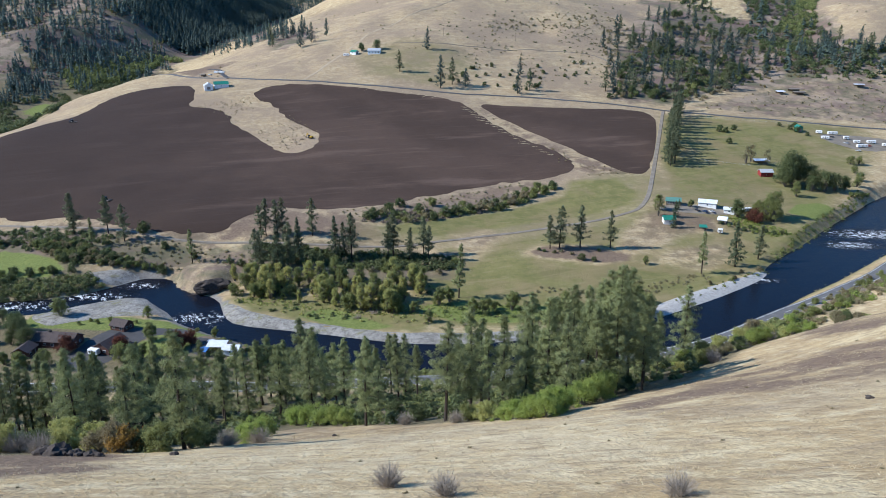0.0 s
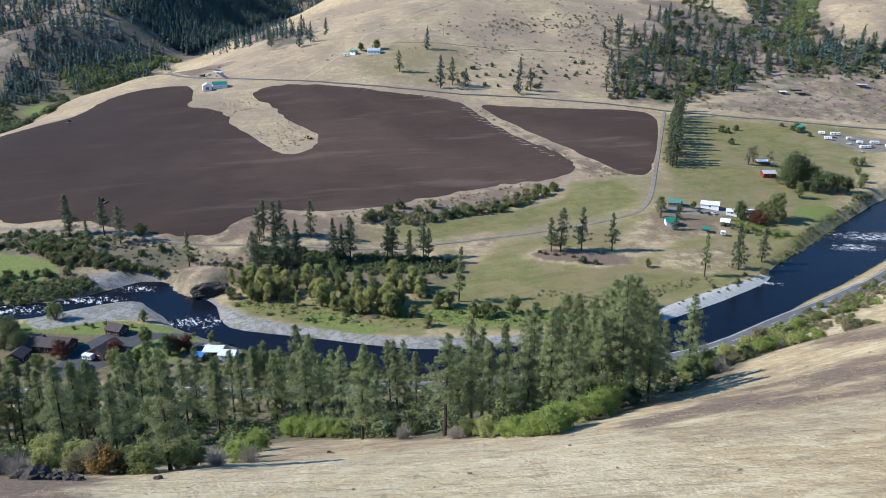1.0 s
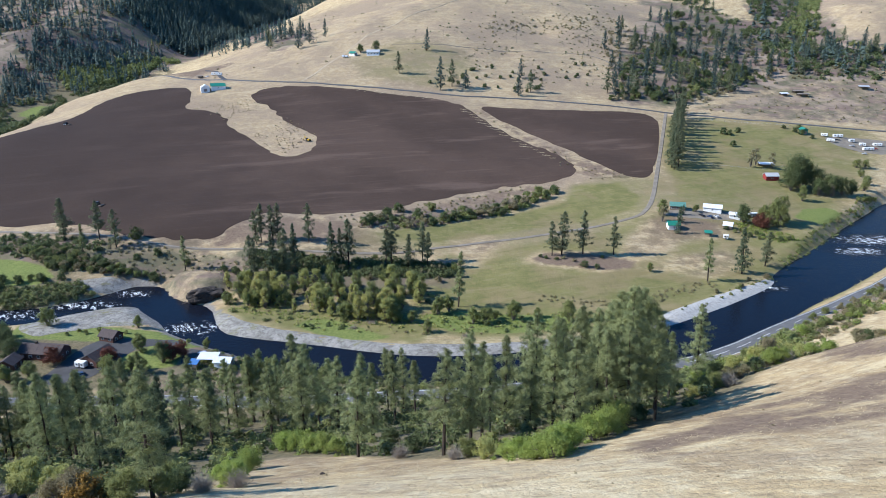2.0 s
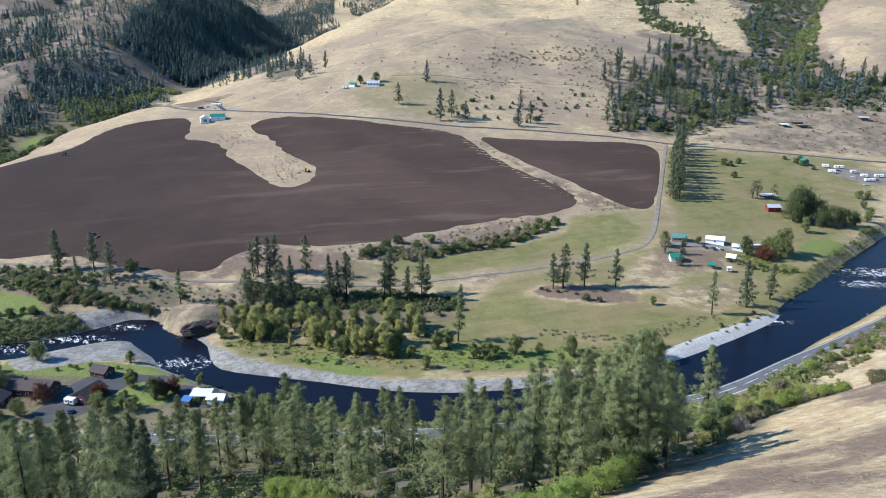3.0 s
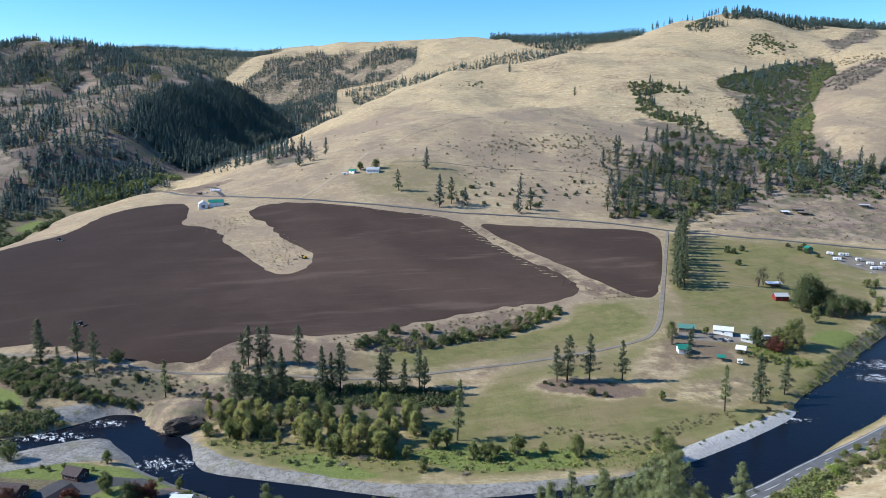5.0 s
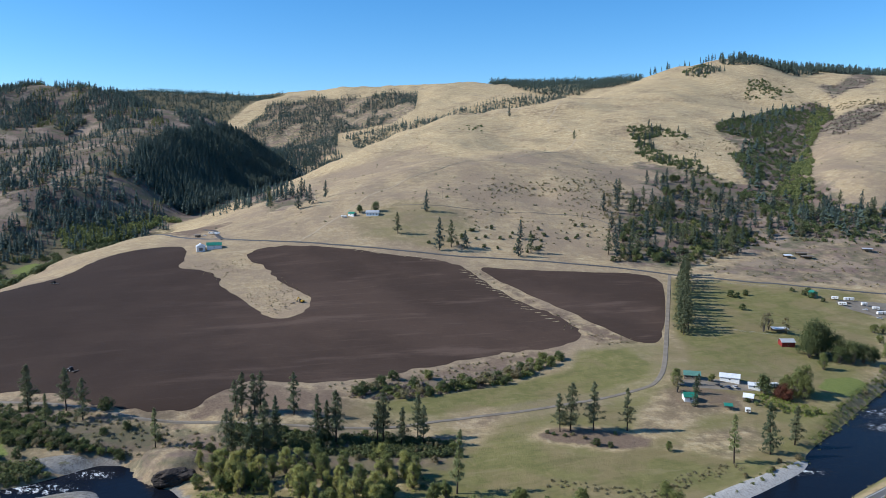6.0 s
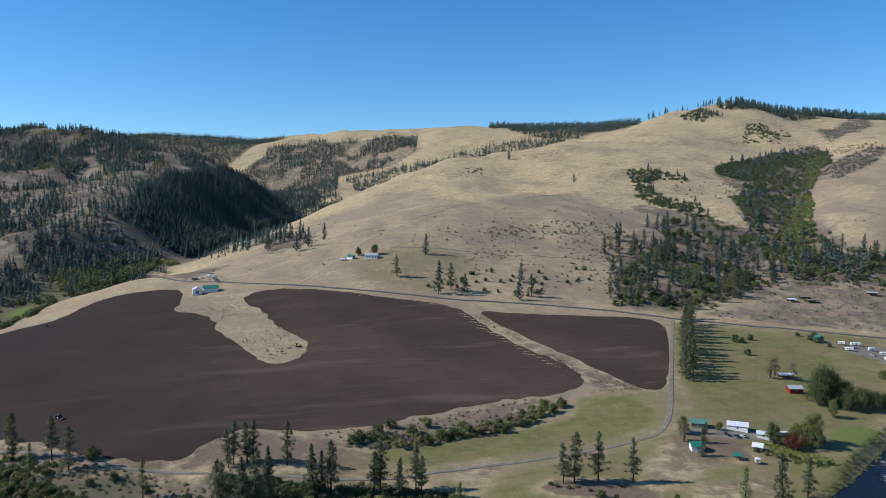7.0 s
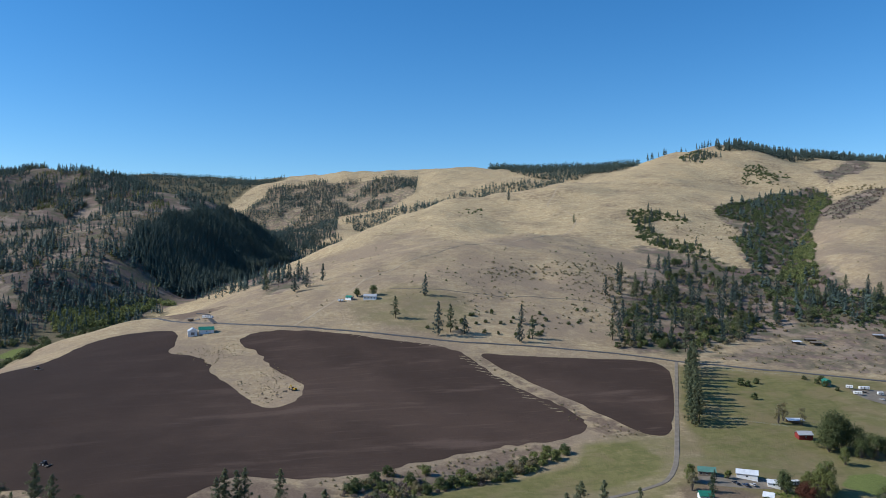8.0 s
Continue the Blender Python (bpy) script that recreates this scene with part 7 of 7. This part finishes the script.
# the hill foot
gable_house(-262, 850, 20, 16, 9, 4.0, 2.6, WHITE, WHITE_METAL, "white barn with a pale metal roof", "barn", "barn", openings="barn")
gable_house(-249, 855, 110, 15, 10, 3.6, 2.6, WHITE, GREEN_METAL, "white barn with a green metal roof", "barn", "barn", openings="barn")
trailer(-275, 941, 80, 13, "long white mobile home beside a dark drive", "mobile_home")
open_shed(-292, 930, 85, 7, 5, 2.6, WOOD_GREY, "small brown shelter beside the drive")
car(-284, 934, 60, SILVER, "silver car beside the mobile home")
gable_house(-86, 950, 86, 15, 8, 3.4, 2.4, WHITE, GREY_METAL, "white farmhouse with a grey roof on the hill", "farmhouse", porch=2.0)
gable_house(-111, 954, 60, 8, 6, 2.8, 1.8, WHITE, GREEN_METAL, "small white shed beside the hill farmhouse", "shed", "shed", openings="barn")
trailer(-120, 946, 80, 7, "white trailer beside the hill track")
# machines
tractor(-238, 513, 70, BLACK_PAINT, "dark tractor pulling a harrow over the ploughed field")
tractor(-366, 742, 80, BLACK_PAINT, "dark tractor at the edge of the ploughed field")
digger(-121, 678, 60, "yellow excavator parked on the grass spit")
for px, py in ((92, 1020), (188, 1035), (-2, 1010), (300, 580)):
    utility_pole(px, py, 10)


def brush_pile(x, y, size, rng):
    """A heap of cut branches."""
    v, f = [], []
    for _ in range(40):
        a, b = rng.normal(0, size * 0.5, 3), rng.normal(0, size * 0.55, 3)
        a[2], b[2] = abs(a[2]) * 0.45, abs(b[2]) * 0.45 + 0.1
        tube(v, f, [tuple(a), tuple(b)], [0.12, 0.05], 4)
    ob = new("deadwood_heap", mesh_from("deadwood_heap", v, f, WOOD_GREY))
    ob.location = (x, y, ground_z(x, y))
    return tagged(ob, "grey pile of cut branches", "brush pile", kind="stuff")


def boulder(x, y, size, rng, material=BASALT):
    """An angular rock with broken faces."""
    bm = bmesh.new()
    bmesh.ops.create_icosphere(bm, subdivisions=3, radius=size)
    for v in bm.verts:
        n = noise.noise(v.co * (1.4 / size) + Vector((x, y, 0)))
        v.co *= 1 + 0.6 * n + 0.35 * noise.noise(v.co * (4.0 / size)) + rng.uniform(-0.06, 0.06)
        v.co.z *= 0.65
    me = bpy.data.meshes.new("boulder")
    bm.to_mesh(me)
    bm.free()
    me.materials.append(material)
    ob = new("boulder", me)
    ob.matrix_world = pose(x, y, ground_z(x, y) + size * 0.15, 0, 0, rng.uniform(0, 360))
    return tagged(ob, "dark broken basalt boulder in dry grass", "boulder", group="basalt boulders")


Q = np.random.default_rng(3)


def outcrop(x, y, wide, deep, high, material, label):
    """The rounded knoll of rock and earth that the river has undercut."""
    bm = bmesh.new()
    bmesh.ops.create_icosphere(bm, subdivisions=5, radius=1.0)
    for v in bm.verts:
        c = v.co.copy()
        r = 0.95 + 0.30 * noise.noise(c * 1.7 + Vector((x, y, 0))) + 0.16 * (0.5 - abs(noise.noise(c * 3.6))) + 0.10 * (0.5 - abs(noise.noise(Vector((c.x * 9, c.y * 9, c.z * 4))))) + 0.04 * noise.noise(c * 22)
        under = 1 - 0.22 * max(0, -c.z + 0.1) if c.y < 0 else 1
        v.co = Vector((c.x * wide * r * under, c.y * deep * r * under, min(c.z, 0.62 + 0.25 * c.z) * high * r))
    me = bpy.data.meshes.new("rock_outcrop")
    bm.to_mesh(me)
    bm.free()
    me.materials.append(material)
    ob = new("rock_outcrop", me)
    ob.matrix_world = pose(x, y, ground_z(x, y) - 1.0, 0, 0, 20)
    return tagged(ob, label, "rock")


outcrop(-127, 386, 10, 5, 4.6, BASALT, "dark rock ledge undercut by the river")
outcrop(-136, 384, 5, 3, 2.2, BASALT, "low dark rock at the edge of the pool")
for px, py, ps in ((-128, 676, 2.2), (-133, 668, 1.8), (-140, 660, 2.0), (-146, 672, 1.5), (-128, 660, 1.4), (-36, 352, 3.0), (-44, 346, 2.2), (10, 338, 2.0)):
    brush_pile(px, py, ps, Q)
for px, py, ps in ((-54.5, 90, 1.7), (-52.8, 89, 1.5), (-56, 91, 1.2), (-50, 88.5, 1.0), (-48, 88.5, 0.9), (-46.5, 88, 0.6), (-36, 87, 0.5), (-63, 92, 0.4), (-20, 119, 0.4), (54, 86, 0.5), (-68, 84, 0.6), (-66, 86, 0.5)):
    boulder(px, py, ps, Q)


def fence(line, every, label):
    """Wooden posts with two wires along a line."""
    thing = tagged(new("fence"), label, "fence")
    pts = [Vector(p) for p in line]
    posts = []
    for a, b in zip(pts, pts[1:]):
        n = max(1, int((b - a).length / every))
        posts += [a.lerp(b, k / n) for k in range(n)]
    posts.append(pts[-1])
    v, f = [], []
    tube(v, f, [(0, 0, -0.5), (0, 0, 1.35)], [0.09, 0.08], 6)
    me = mesh_from("post", v, f, WOOD_GREY)
    for p in posts:
        ob = part("post", me, None, thing)
        ob.location = (p.x, p.y, ground_z(p.x, p.y))
    for h in (0.6, 1.1):
        v, f = [], []
        for k, p in enumerate(posts):
            z = ground_z(p.x, p.y) + h
            v += [(p.x, p.y - 0.02, z - 0.02), (p.x, p.y + 0.02, z - 0.02), (p.x, p.y, z + 0.02)]
            if k:
                for q in range(3):
                    a, b = 3 * k - 3 + q, 3 * k - 3 + (q + 1) % 3
                    f.append((a, b, b + 3, a + 3))
        part("wire", mesh_from("wire", v, f), GREY_METAL, thing)
    return thing


fence([(196, 655), (230, 640), (262, 632), (290, 650)], 5.0, "thin wire fence on wooden posts in the meadow")
fence([(238, 800), (300, 790), (370, 778)], 6.0, "wire fence on wooden posts along the road")


# light straw left in short swaths at the turning places of the plough
def straw_swaths():
    verts, faces = [], []
    spots = [(22 + k * 4.3 + Q.uniform(-1, 1), 786 - k * 8.2, 1) for k in range(18)] + [(-90 + k * 9, 842 - k * 2.4, 0.6) for k in range(11)]
    for x, y, way in spots:
        n, length = len(verts), Q.uniform(5, 13)
        for s in np.linspace(0, 1, 5):
            px, py = x - way * s * length, y + (0.25 * s * length if way > 0.8 or way < 0 else -s * length * 0.8)
            w = 0.35 * math.sin(math.pi * (0.1 + 0.85 * s)) + 0.08
            verts += [(px, py - w, ground_z(px, py - w) + 0.34), (px, py + w, ground_z(px, py + w) + 0.34)]
        faces += [(n + 2 * k, n + 2 * k + 2, n + 2 * k + 3, n + 2 * k + 1) for k in range(4)]
    return tagged(new("straw_swaths", mesh_from("straw_swaths", verts, faces, STRAW)), "short pale straw swaths on the ploughed field", "straw", kind="stuff")


straw_swaths()

put_away(PINES + BENCH_TREES + FIRS + SNAGS + FAR_PINES + GREEN_BUSH + DARK_BUSH + BRIGHT_BUSH + OLIVE_BUSH + ORANGE_BUSH + GREEN_TREE + DARK_TREE + YELLOW_TREE + RED_TREE + PALE_TREE + DRY_SHRUB + BROW_BUSH + GREY_BUSH)
